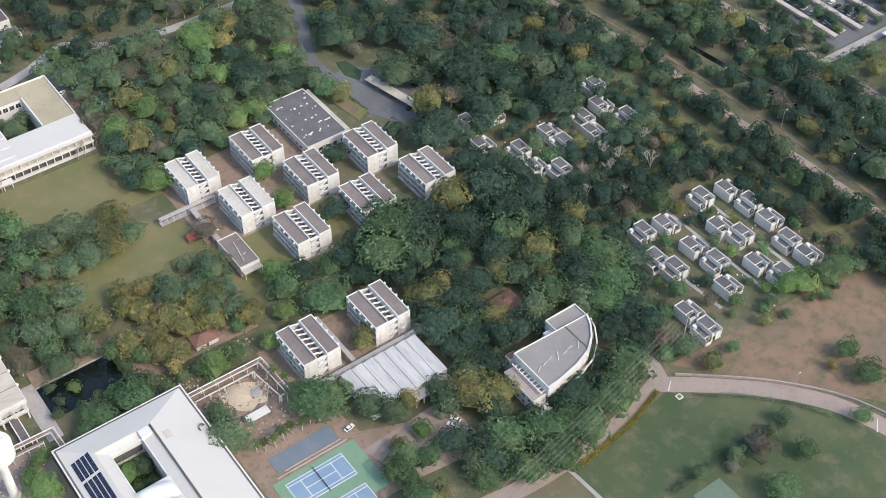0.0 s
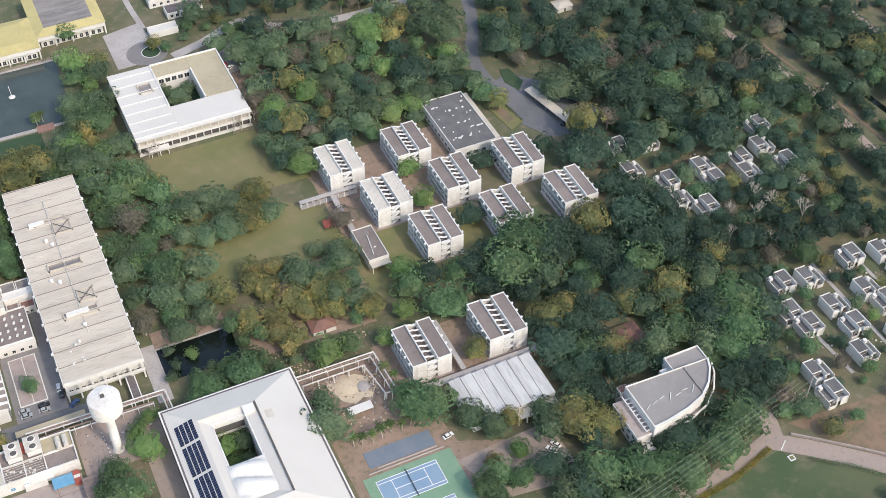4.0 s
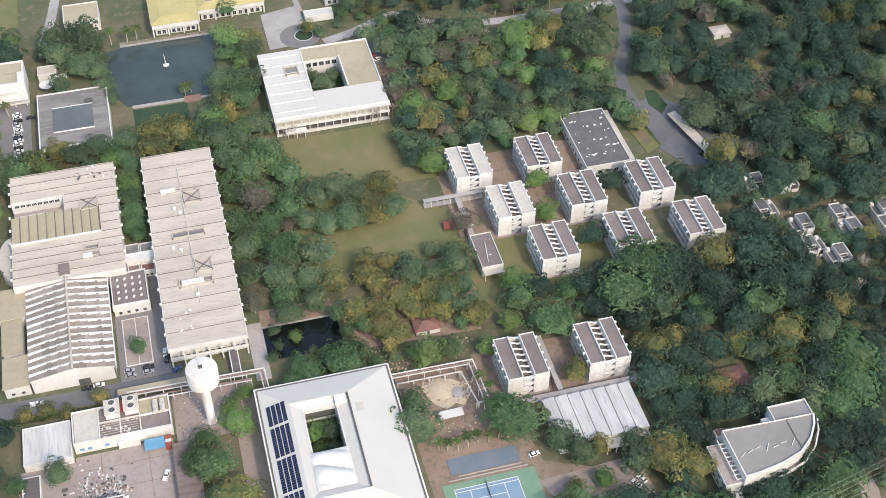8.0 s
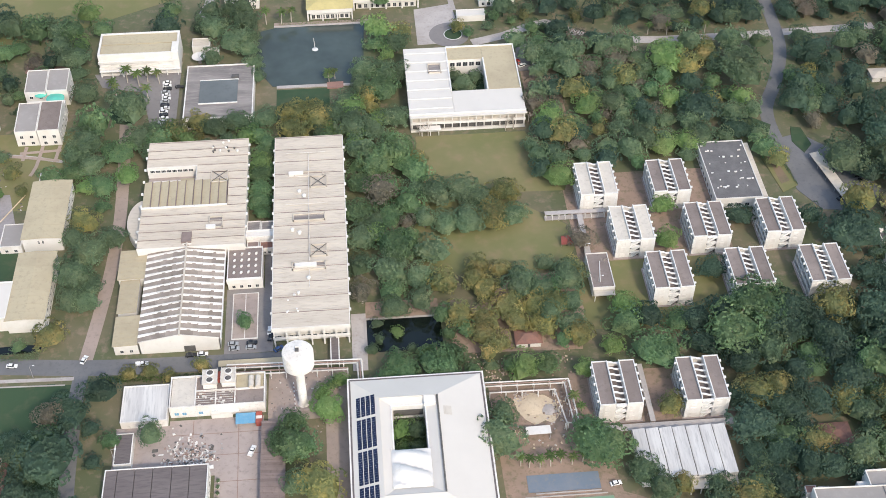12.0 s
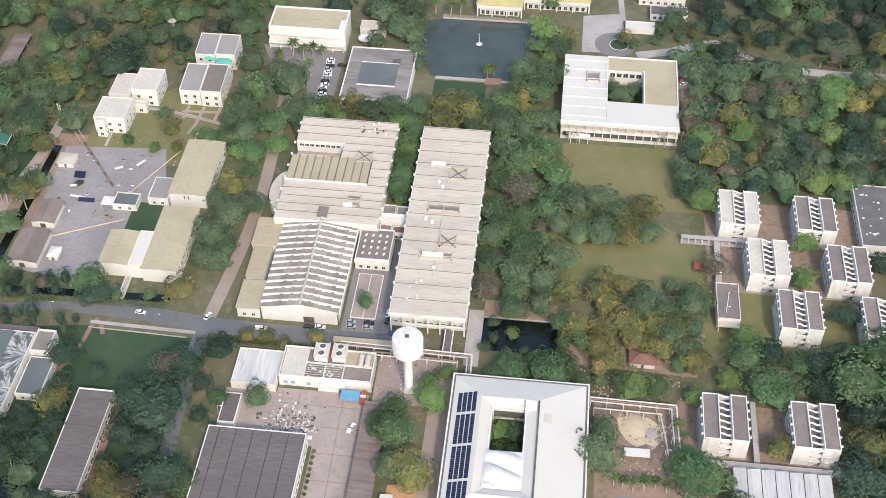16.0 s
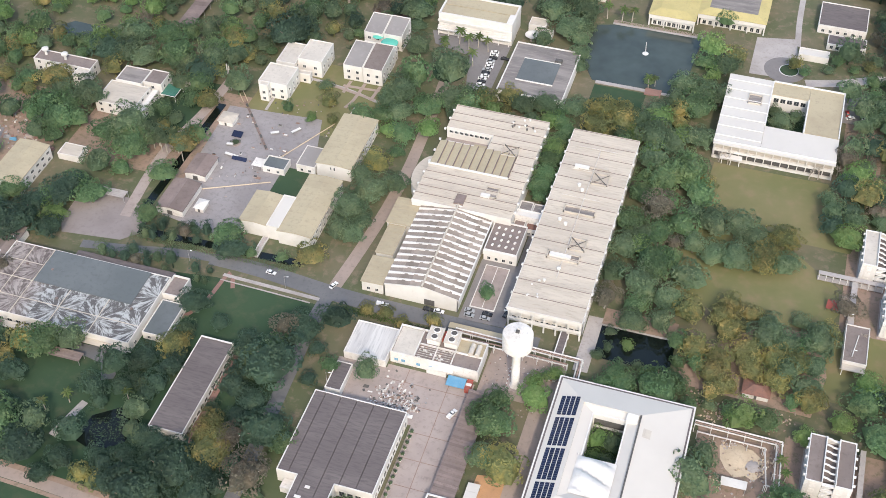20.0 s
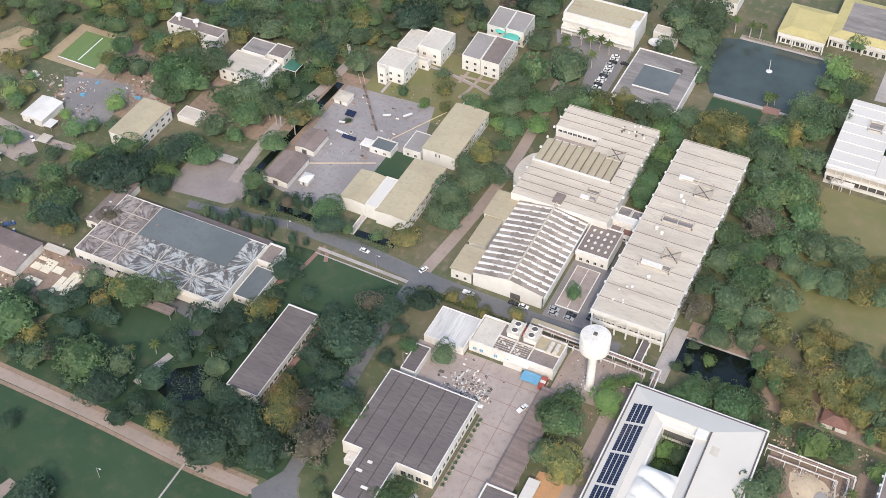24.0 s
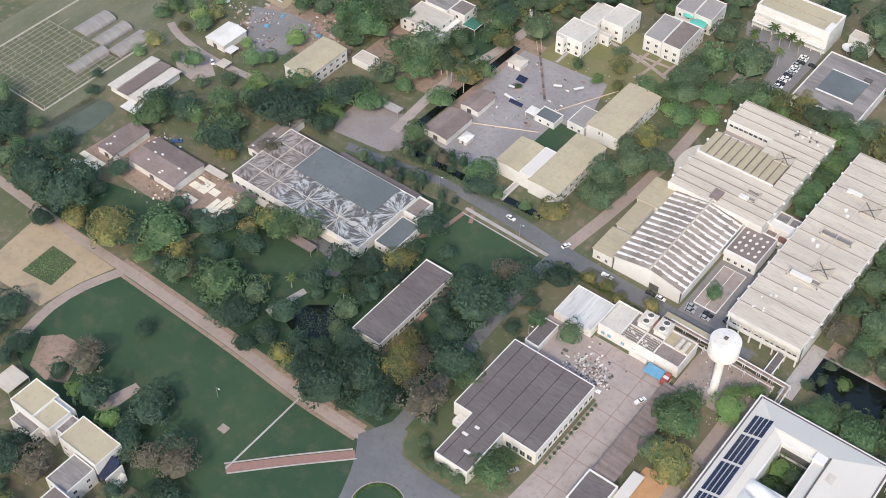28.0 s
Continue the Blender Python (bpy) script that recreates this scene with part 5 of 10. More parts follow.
def open_shed(name, label, x0, x1, y0, y1, h, roof_m, lean=0.5, ribs=0, group=""):
    """A sheet roof on posts."""
    cx, cy, a, b = (x0 + x1) / 2, (y0 + y1) / 2, (x1 - x0) / 2, (y1 - y0) / 2
    th = thing(name, cx, cy, label, "shed", group)
    keep_clear(x0, x1, y0, y1, 0.5)
    n = max(1, ribs)
    for i in range(n):
        u, v = -b + 2 * b * i / n, -b + 2 * b * (i + 1) / n - (0.04 if ribs else 0)
        lift = 0.05 * (i % 2)
        part("roof_sheet", Shape().hexa([(-a, u, h + lift), (a, u, h + lean + lift), (a, v, h + lean + lift), (-a, v, h + lift)],
                                        [(-a, u, h + 0.12 + lift), (a, u, h + lean + 0.12 + lift), (a, v, h + lean + 0.12 + lift), (-a, v, h + 0.12 + lift)]), roof_m, th)
    k = max(2, int(2 * b / 6))
    for i in range(k):
        y = -b + 0.3 + (2 * b - 0.6) * i / (k - 1)
        for x in (-a + 0.3, a - 0.3):
            part("post", Shape().tube((x, y, 0), (x, y, h + (x + a) / (2 * a) * lean), 0.12, n=6), STEEL, th)
    return th


open_shed("long_shed", "long open shed with brown corrugated sheets", -15.0, -6.0, -60.4, -10.6, 4.0, ROOF_RUST, -0.6, 42)
block("store", "white store with a brown roof at the yard's end", "store", -15.6, -3.6, -76, -61, 4.4, WHITE, ROOF_DARK, 0.55, 0.5, rows=(("w", 1, 3, 1.2, 1.2),))
open_shed("lean_to", "pale lean-to roof beside the orange court", -3.2, 1.4, -66, -51, 3.0, ROOF_SHEET, 0.3, 4)


# ---- white building with solar panels ----
def solar_house():
    X0, X1, Y0, Y1 = 18.4, 69.0, -65.0, 1.0
    rx0, rx1, ry0, ry1 = 29.5, 51.0, -54.0, -10.8
    ix0, ix1, iy0, iy1 = 34.0, 46.2, -50.0, -14.0
    ze, zr, zi = 10.2, 13.6, 11.8
    cx, cy = (X0 + X1) / 2, (Y0 + Y1) / 2
    th = thing("office_building", cx, cy, "white hipped-roof building round a planted court", "office building")
    keep_clear(X0 - 2, X1 + 1, Y0, Y1 + 1)

    def P(x, y, z):
        return (x - cx, y - cy, z)

    for ring in ((X0 + 1, X1 - 1, Y0 + 1, Y0 + 1.3), (X0 + 1, X1 - 1, Y1 - 1.3, Y1 - 1), (X0 + 1, X0 + 1.3, Y0 + 1.3, Y1 - 1.3), (X1 - 1.3, X1 - 1, Y0 + 1.3, Y1 - 1.3)):
        part("wall", Shape().box(ring[0] - cx, ring[1] - cx, ring[2] - cy, ring[3] - cy, 0, ze - 0.3), WHITE, th)
    outer = [(X0, Y0), (X1, Y0), (X1, Y1), (X0, Y1)]
    ridge = [(rx0, ry0), (rx1, ry0), (rx1, ry1), (rx0, ry1)]
    inner = [(ix0, iy0), (ix1, iy0), (ix1, iy1), (ix0, iy1)]
    for i in range(4):
        j = (i + 1) % 4
        a, b, c, d = outer[i], outer[j], ridge[j], ridge[i]
        low = [P(*a, ze - 0.25), P(*b, ze - 0.25), P(*c, zr - 0.25), P(*d, zr - 0.25)]
        top = [P(*a, ze), P(*b, ze), P(*c, zr), P(*d, zr)]
        part("roof_slope", Shape().hexa(low, top), ROOF_SHEET, th)
        c, d = inner[j], inner[i]
        a, b = ridge[i], ridge[j]
        part("inner_slope", Shape().hexa([P(*a, zr - 0.9), P(*b, zr - 0.9), P(*c, zi - 0.3), P(*d, zi - 0.3)], [P(*a, zr - 0.5), P(*b, zr - 0.5), P(*c, zi), P(*d, zi)]), ROOF_SHEET, th)
        part("court_wall", Shape().hexa([P(*d, 0), P(*c, 0), P(c[0] * 1.002, c[1] * 1.002, 0), P(d[0] * 1.002, d[1] * 1.002, 0)],
                                        [P(*d, zi), P(*c, zi), P(c[0] * 1.002, c[1] * 1.002, zi), P(d[0] * 1.002, d[1] * 1.002, zi)]), WHITE, th)
        u, v = Vector((*outer[i], 0)), Vector((*outer[j], 0))
        w = (v - u).normalized()
        out = Vector((w.y, -w.x, 0)) * 0.7
        g = [u - w * 0.7, v + w * 0.7]
        part("gutter", Shape().hexa([P(*(g[0] + out).xy, ze - 0.8), P(*(g[1] + out).xy, ze - 0.8), P(*(v + out * 0.2).xy, ze - 0.8), P(*(u + out * 0.2).xy, ze - 0.8)],
                                    [P(*(g[0] + out).xy, ze + 0.15), P(*(g[1] + out).xy, ze + 0.15), P(*(v + out * 0.2).xy, ze + 0.15), P(*(u + out * 0.2).xy, ze + 0.15)]), WHITE_OLD, th)
        part("gutter_bed", Shape().hexa([P(*(u + out * 0.15 + w * 0.1).xy, ze - 0.1), P(*(v + out * 0.15 - w * 0.1).xy, ze - 0.1), P(*(v - out * 0.75 - w * 0.6).xy, ze - 0.1), P(*(u - out * 0.75 + w * 0.6).xy, ze - 0.1)],
                                        [P(*(u + out * 0.15 + w * 0.1).xy, ze + 0.19), P(*(v + out * 0.15 - w * 0.1).xy, ze + 0.19), P(*(v - out * 0.75 - w * 0.6).xy, ze + 0.24), P(*(u - out * 0.75 + w * 0.6).xy, ze + 0.24)]), ROOF_DARK, th)
    part("roof_step", Shape().box(rx1 - 0.2 - cx, rx1 + 0.4 - cx, ry0 - cy, ry1 - cy, zr - 0.5, zr + 0.22), SHADE, th)
    part("ridge_step", Shape().box(rx0 - cx, rx1 - cx, ry1 - 0.15 - cy, ry1 + 0.15 - cy, zr - 0.5, zr + 0.1), ROOF_SHEET, th)
    part("roof_patch", Shape().hexa([P(53, -20, 13.21), P(56, -20, 12.64), P(56, -16, 12.64), P(53, -16, 13.21)], [P(53, -20, 13.3), P(56, -20, 12.73), P(56, -16, 12.73), P(53, -16, 13.3)]), ROOF_SAND, th)
    part("court_floor", Shape().box(ix0 - cx, ix1 - cx, iy0 - cy, iy1 - cy, 0.05, 0.25), LAWN_SHADED, th)
    for k in range(2):
        part("court_gallery", Shape().box(ix0 + 0.5 - cx, ix1 - 0.5 - cx, iy1 - 0.12 - cy, iy1 - 0.04 - cy, 1.0 + 5.2 * k, 4.6 + 5.0 * k), SHADE, th)
        part("gallery_rail", Shape().box(ix0 + 0.4 - cx, ix1 - 0.4 - cx, iy1 - 0.9 - cy, iy1 - 0.75 - cy, 5.6 * k + 0.2, 5.6 * k + 1.2), WHITE, th)
    for r in ((ix0 - 0.5, ix1 + 0.5, iy1, iy1 + 0.5), (ix0 - 0.5, ix0, iy0, iy1), (ix1, ix1 + 0.5, iy0, iy1)):
        part("court_rim", Shape().box(r[0] - cx, r[1] - cx, r[2] - cy, r[3] - cy, zi - 0.2, zi + 0.4), BEAM, th)
    part("roof_door_block", Shape().box(46.0 - cx, 50.4 - cx, -14.8 - cy, -11.2 - cy, 11.4, 13.9), WHITE, th)
    window_row(th, "w", X0 + 1 - cx, -60 - cy, -2 - cy, 14, 1.2, 2.0, 1.8, 2)
    window_row(th, "w", X0 + 1 - cx, -60 - cy, -2 - cy, 14, 5.8, 2.0, 1.8, 2)
    window_row(th, "e", X1 - 1 - cx, -60 - cy, -2 - cy, 14, 5.8, 2.0, 1.8, 2)
    # solar array on the west slope
    pitch = (zr - ze) / (rx0 - X0)
    me = shared("solar", lambda: Shape().box(-0.78, 0.78, -0.47, 0.47, 0.0, 0.05).mesh("solar_panel", PANEL))
    tilt = math.degrees(math.atan(pitch))
    for ya, n in ((-8.6, 9), (-19.0, 13), (-33.4, 14), (-48.8, 11)):
        arr = part("array_frame", Shape().hexa([P(20.5, ya - n * 1.02, ze + 2.1 * pitch + 0.02), P(27.9, ya - n * 1.02, ze + 9.5 * pitch + 0.02), P(27.9, ya, ze + 9.5 * pitch + 0.02), P(20.5, ya, ze + 2.1 * pitch + 0.02)],
                                               [P(20.5, ya - n * 1.02, ze + 2.1 * pitch + 0.08), P(27.9, ya - n * 1.02, ze + 9.5 * pitch + 0.08), P(27.9, ya, ze + 9.5 * pitch + 0.08), P(20.5, ya, ze + 2.1 * pitch + 0.08)]), ROOF_SHEET, th)
        for c in range(4):
            x = 21.55 + 1.83 * c
            for k in range(n):
                part("solar_panel", me, PANEL, arr, "", pose(*P(x, ya - 0.52 - 1.02 * k, ze + (x - X0) * pitch + 0.13), 0, -tilt, 0))
    return th


solar_house()


def tensile_roof(x0, x1, y0, y1):
    """A white membrane with peaks and sags over one end of the court."""
    th = thing("tensile_canopy", (x0 + x1) / 2, (y0 + y1) / 2, "white peaked fabric canopy over the court", "canopy", z=11.0)
    n = 20
    a, b = (x1 - x0) / 2, (y1 - y0) / 2
    s = Shape()
    vs = []
    for k in (0.0, -0.12):
        for i in range(n + 1):
            for j in range(n + 1):
                u, v = -1 + 2 * i / n, -1 + 2 * j / n
                fold = (v + 1 + 0.35 * u) % 1.0
                z = 1.3 + (0.5 + 2.0 * (1 - abs(2 * fold - 1.25) ** 1.6) * (0.72 + 0.28 * math.cos(1.3 * u))) * (1 - u ** 4) * (1 - v ** 6)
                vs.append((a * u, b * v, z + k))
    m = (n + 1) ** 2
    q = [(i * (n + 1) + j, (i + 1) * (n + 1) + j, (i + 1) * (n + 1) + j + 1, i * (n + 1) + j + 1) for i in range(n) for j in range(n)]
    s.add(vs, q + [tuple(m + i for i in f[::-1]) for f in q])
    me = part("membrane", s, CLOTH, th).data
    me.polygons.foreach_set("use_smooth", [True] * len(me.polygons))
    for x, y in ((-a, -b), (a, -b), (a, b), (-a, b)):
        part("mast", Shape().tube((x, y, 0), (x * 0.97, y * 0.97, 2.8), 0.12, n=6), BEAM, th)


tensile_roof(32.6, 47.0, -50.5, -34.0)


# ---- pipe racks ----
def pipe_rack(points, h=4.0, width=2.6, pipes=3, bay=5.5):
    th = thing("pipe_rack", *points[0], "steel pipe rack with pale lagged pipes on posts", "pipe rack", "pipe racks")
    ox, oy = points[0]
    for k in range(pipes):
        off = -width / 2 + width * (k + 0.5) / pipes
        line = []
        for i, p in enumerate(points):
            d0 = (Vector(points[i]) - Vector(points[i - 1])).normalized() if i else None
            d1 = (Vector(points[i + 1]) - Vector(points[i])).normalized() if i + 1 < len(points) else None
            n0 = Vector((-d0.y, d0.x)) if d0 else Vector((-d1.y, d1.x))
            n1 = Vector((-d1.y, d1.x)) if d1 else n0
            nn = n0 if (n0 - n1).length < 0.01 else n0 + n1
            line.append(Vector(p) + nn * off)
        s = Shape()
        for a, b in zip(line, line[1:]):
            s.tube((a.x - ox, a.y - oy, h + 0.25), (b.x - ox, b.y - oy, h + 0.25), 0.3, n=6)
        part("pipe", s, (PIPE, RUSTY, WHITE_OLD)[k % 3], th)
    for a, b in zip(points, points[1:]):
        a, b = Vector(a), Vector(b)
        n = max(1, int((b - a).length / bay))
        d = (b - a).normalized()
        w = Vector((-d.y, d.x)) * width / 2
        for i in range(n + 1):
            p = a + (b - a) * i / n
            fr = part("cross_beam", Shape().tube((p.x - w.x - ox, p.y - w.y - oy, h), (p.x + w.x - ox, p.y + w.y - oy, h), 0.16, n=4), BEAM, th)
            for sgn in (-1, 1):
                q = p + w * sgn
                part("post", Shape().tube((q.x - ox, q.y - oy, 0), (q.x - ox, q.y - oy, h), 0.14, n=5), BEAM, fr)


pipe_rack([(-29, 16.6), (-2, 16.0), (22.6, 15.4), (23.0, 5.0)], 4.2)
pipe_rack([(-30, 13.6), (-12, 13.4), (18, 12.6)], 3.4, 1.6, 2)
pipe_rack([(70.5, -0.4), (102.0, -0.9), (103.0, -22)], 4.0, 2.8)
pipe_rack([(72, -4.2), (97, -4.4), (99.4, -20.6), (108, -21.5)], 3.6, 1.2, 1)
cov = thing("covered_way", -14.5, 19.2, "long tan-roofed covered way along the road", "covered walkway")
part("roof", Shape().box(-18, 8, -1.5, 1.5, 3.2, 3.5), ROOF_TAN, cov)
for i in range(6):
    part("post", Shape().tube((-17 + 4.8 * i, 0, 0), (-17 + 4.8 * i, 0, 3.2), 0.14, n=6), BEAM, cov)
gang = thing("covered_way", 13.2, 22, "dark-roofed passage with white rails to the hall", "covered walkway")
part("roof", Shape().box(-1.4, 1.4, -6.5, 7.5, 2.9, 3.1), ROOF_DARK, gang)
for sx in (-1.6, 1.6):
    part("beam", Shape().box(sx - 0.2, sx + 0.2, -6.5, 7.5, 2.7, 3.3), BEAM, gang)
    for i in range(4):
        part("post", Shape().box(sx - 0.15, sx + 0.15, -6.3 + 4.4 * i, -6.0 + 4.4 * i, 0, 2.7), BEAM, gang)


# ---- halls of residence ----
def residence(roof_m, label):
    """Two three-storey wings with flat roofs, and an open stair well between them under white ribs."""
    W, D, h = 8.3, 10.6, 10.2
    wing = 6.1
    th = thing("residence_hall", 0, 0, label, "residential building", "halls of residence")
    for s in (-1, 1):
        xa, xb = sorted((s * W, s * (W - wing)))
        part("wing_wall", Shape().box(xa + (1.3 if s < 0 else 0), xb - (1.3 if s > 0 else 0), -D, D, 0, h), WHITE, th)
        part("wing_roof", Shape().box(xa + 0.3, xb - 0.3, -D + 0.3, D - 0.3, h, h + 0.25), roof_m, th)
        for ring in ((xa, xb, -D, -D + 0.35), (xa, xb, D - 0.35, D), (xa, xa + 0.35, -D + 0.35, D - 0.35), (xb - 0.35, xb, -D + 0.35, D - 0.35)):
            inner_edge = abs(ring[0]) < W - wing + 0.1 and ring[1] - ring[0] < 1 or abs(ring[1]) < W - wing + 0.1 and ring[1] - ring[0] < 1
            part("parapet", Shape().box(*ring, h + 0.002, h + (1.25 if inner_edge else 0.6)), BEAM, th)
        xo = s * W
        for k in range(4):
            lo, hi = sorted((xo, xo - s * 1.4))
            part("balcony_slab", Shape().box(lo, hi, -D, D, k * 3.35 - (0 if k else -0.05), k * 3.35 + 0.3), BEAM, th)
            if k < 3:
                part("balcony_rail", Shape().box(min(xo, xo - s * 0.14), max(xo, xo - s * 0.14), -D, D, k * 3.35 + 0.5, k * 3.35 + 1.15), BEAM, th)
        for i in range(8):
            y = -D + (2 * D) * i / 7
            lo, hi = sorted((xo, xo - s * 1.35))
            part("balcony_fin", Shape().box(lo, hi, max(-D, y - 0.12), min(D, y + 0.12), 0, h - 0.05), BEAM, th)
        side = "e" if s > 0 else "w"
        for k in range(3):
            window_row(th, side, xo - s * 1.3, -D + 0.3, D - 0.3, 7, 0.6 + 3.35 * k, 1.7, 2.1, plain=True)
        for i in range(5):
            y = -D + 2.2 + i * 4.1
            lo, hi = sorted((xo, xo + s * 0.8))
            part("rain_spout", Shape().box(lo, hi, y - 0.35, y + 0.35, h - 0.3, h + 0.45), BEAM, th)
        cxw = (xa + xb) / 2 - s * 0.5
        for k in range(3):
            part("louvre_panel", Shape().box(cxw - 1.5, cxw + 0.6, -D - 0.1, -D - 0.005, 0.5 + 3.35 * k, 2.9 + 3.35 * k), WHITE_OLD, th)
    g = W - wing
    # The well is filled with dark boxes; its inner shade is in their colour.
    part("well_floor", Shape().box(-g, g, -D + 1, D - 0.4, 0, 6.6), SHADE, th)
    part("well_roof", Shape().box(-g, g, -D + 3.5, D - 0.4, 6.6, 7.6), ROOF_BROWN, th)
    for i in range(7):
        y = -D + 2.6 + i * 2.95
        s = Shape()
        for xa, za, xb, zb in ((-g - 0.02, h + 1.1, -0.6, h + 0.75), (-0.6, h + 0.75, 0.4, h + 0.1), (0.4, h + 0.1, g + 0.02, h - 0.1)):
            s.hexa([(xa, y - 0.3, za - 0.5), (xb, y - 0.3, zb - 0.5), (xb, y + 0.3, zb - 0.5), (xa, y + 0.3, za - 0.5)],
                   [(xa, y - 0.26, za), (xb, y - 0.26, zb), (xb, y + 0.26, zb), (xa, y + 0.26, za)])
        part("roof_rib", s, BEAM, th)
    part("north_wall", Shape().box(-g, g, D - 0.38, D - 0.05, 0, h - 0.4), WHITE, th)
    for k in range(3):
        z = 0.3 + 3.35 * k
        part("landing", Shape().box(-g + 0.02, g - 0.02, -D - 0.3, -D + 1.0, z + 2.4, z + 2.75), BEAM, th)
        part("stair", Shape().hexa([(-g + 0.1, -D - 0.1, z), (-g + 1.4, -D - 0.1, z), (g - 0.1, -D - 0.1, z + 2.3), (g - 1.4, -D - 0.1, z + 2.3)],
                                   [(-g + 0.1, -D + 0.9, z + 0.3), (-g + 1.4, -D + 0.9, z + 0.3), (g - 0.1, -D + 0.9, z + 2.6), (g - 1.4, -D + 0.9, z + 2.6)]), BEAM, th)
        part("door", Shape().box(-0.6, 0.6, -D + 0.94, -D + 0.99, z, z + 2.1), SHADE, th)
    part("plinth", Shape().box(-W - 0.6, W + 0.6, -D - 0.9, D + 0.4, 0, 0.22), CONCRETE, th)
    return th


RES_DARK = ((152.6, 49.2), (164.0, 106.8), (175.0, 77.6), (207.0, 78.0), (186.0, 48.6), (217.6, 48.0), (120.0, -8.2), (152.8, -8.6))
RES_PALE = ((131.4, 107.4), (142.0, 77.9))
for spots, m, lab in ((RES_DARK, ROOF_BROWN, "white three-storey residence with brown twin roofs and ribbed stair well"),
                      (RES_PALE, ROOF_SAND, "white three-storey residence with pale twin roofs and ribbed stair well")):
    first = residence(m, lab)
    first.matrix_basis = pose(*spots[0], 0)
    for p in spots[1:]:
        copy_thing(first, pose(*p, 0))
    for x, y in spots:
        keep_clear(x - 9, x + 9, y - 12, y + 11.5)

hall = block("dining_hall", "low hall with a dark roof dotted with pale vents", "hall", 183.6, 205.0, 94.4, 133.4, 5.6, WHITE, GREY_FELT, 0.35, 0.3, rows=(("w", 1, 10, 2.0, 1.8), ("s", 1, 5, 2.0, 1.8)))
rng = random.Random(11)
for i in range(34):
    x, y = rng.uniform(-9.5, 9), rng.choice([-12, -7, -2, 4, 8, 13, 16]) + rng.uniform(-0.6, 0.6)
    part("roof_vent", Shape().box(x, x + rng.uniform(0.4, 1.3), y, y + 0.5, 5.57, 5.57 + rng.uniform(0.25, 0.6)), BEAM if i % 3 else WHITE_OLD, hall)
part("side_gallery", Shape().box(10.8, 13.4, -18, 19, 0, 4.2), WHITE, hall)
part("gallery_roof", Shape().box(10.8, 13.5, -18.1, 19.1, 4.2, 4.4), ROOF_PALE, hall)


def ribbed_hall():
    x0, x1, y0, y1, h = 122.6, 157.8, -49.4, -27.2, 5.8
    cx, cy = (x0 + x1) / 2, (y0 + y1) / 2
    th = thing("canteen", cx, cy, "white-roofed canteen with long stepped roof strips", "canteen")
    keep_clear(x0, x1, y0 - 5, y1)
    part("wall", Shape().box(-17.2, 17.2, -10.6, 10.9, 0, h - 0.5), WHITE_OLD, th)
    n = 7
    w = 35.2 / n
    for i in range(n):
        u = -17.6 + w * i
        part("roof_strip", Shape().hexa([(u, -11, h - 0.5), (u + w - 0.5, -11, h - 0.5), (u + w - 0.5, 11, h - 0.5), (u, 11, h - 0.5)],
                                        [(u, -11, h), (u + w - 0.5, -11, h + 0.65), (u + w - 0.5, 11, h + 0.65), (u, 11, h)]), STREAKED, th)
        part("valley", Shape().box(u + w - 0.48, u + w - 0.02, -11, 11, h - 0.5, h - 0.2), SHADE, th)
    part("porch_roof", Shape().box(-1, 17, -15.4, -11.1, 3.6, 3.9), ROOF_PALE, th)
    for i in range(6):
        part("porch_post", Shape().box(-0.6 + 3.5 * i, -0.2 + 3.5 * i, -15.2, -14.8, 0, 3.6), BEAM, th)
    window_row(th, "s", -10.6, 0, 16, 5, 1.0, 2.0, 1.6, 2)


ribbed_hall()


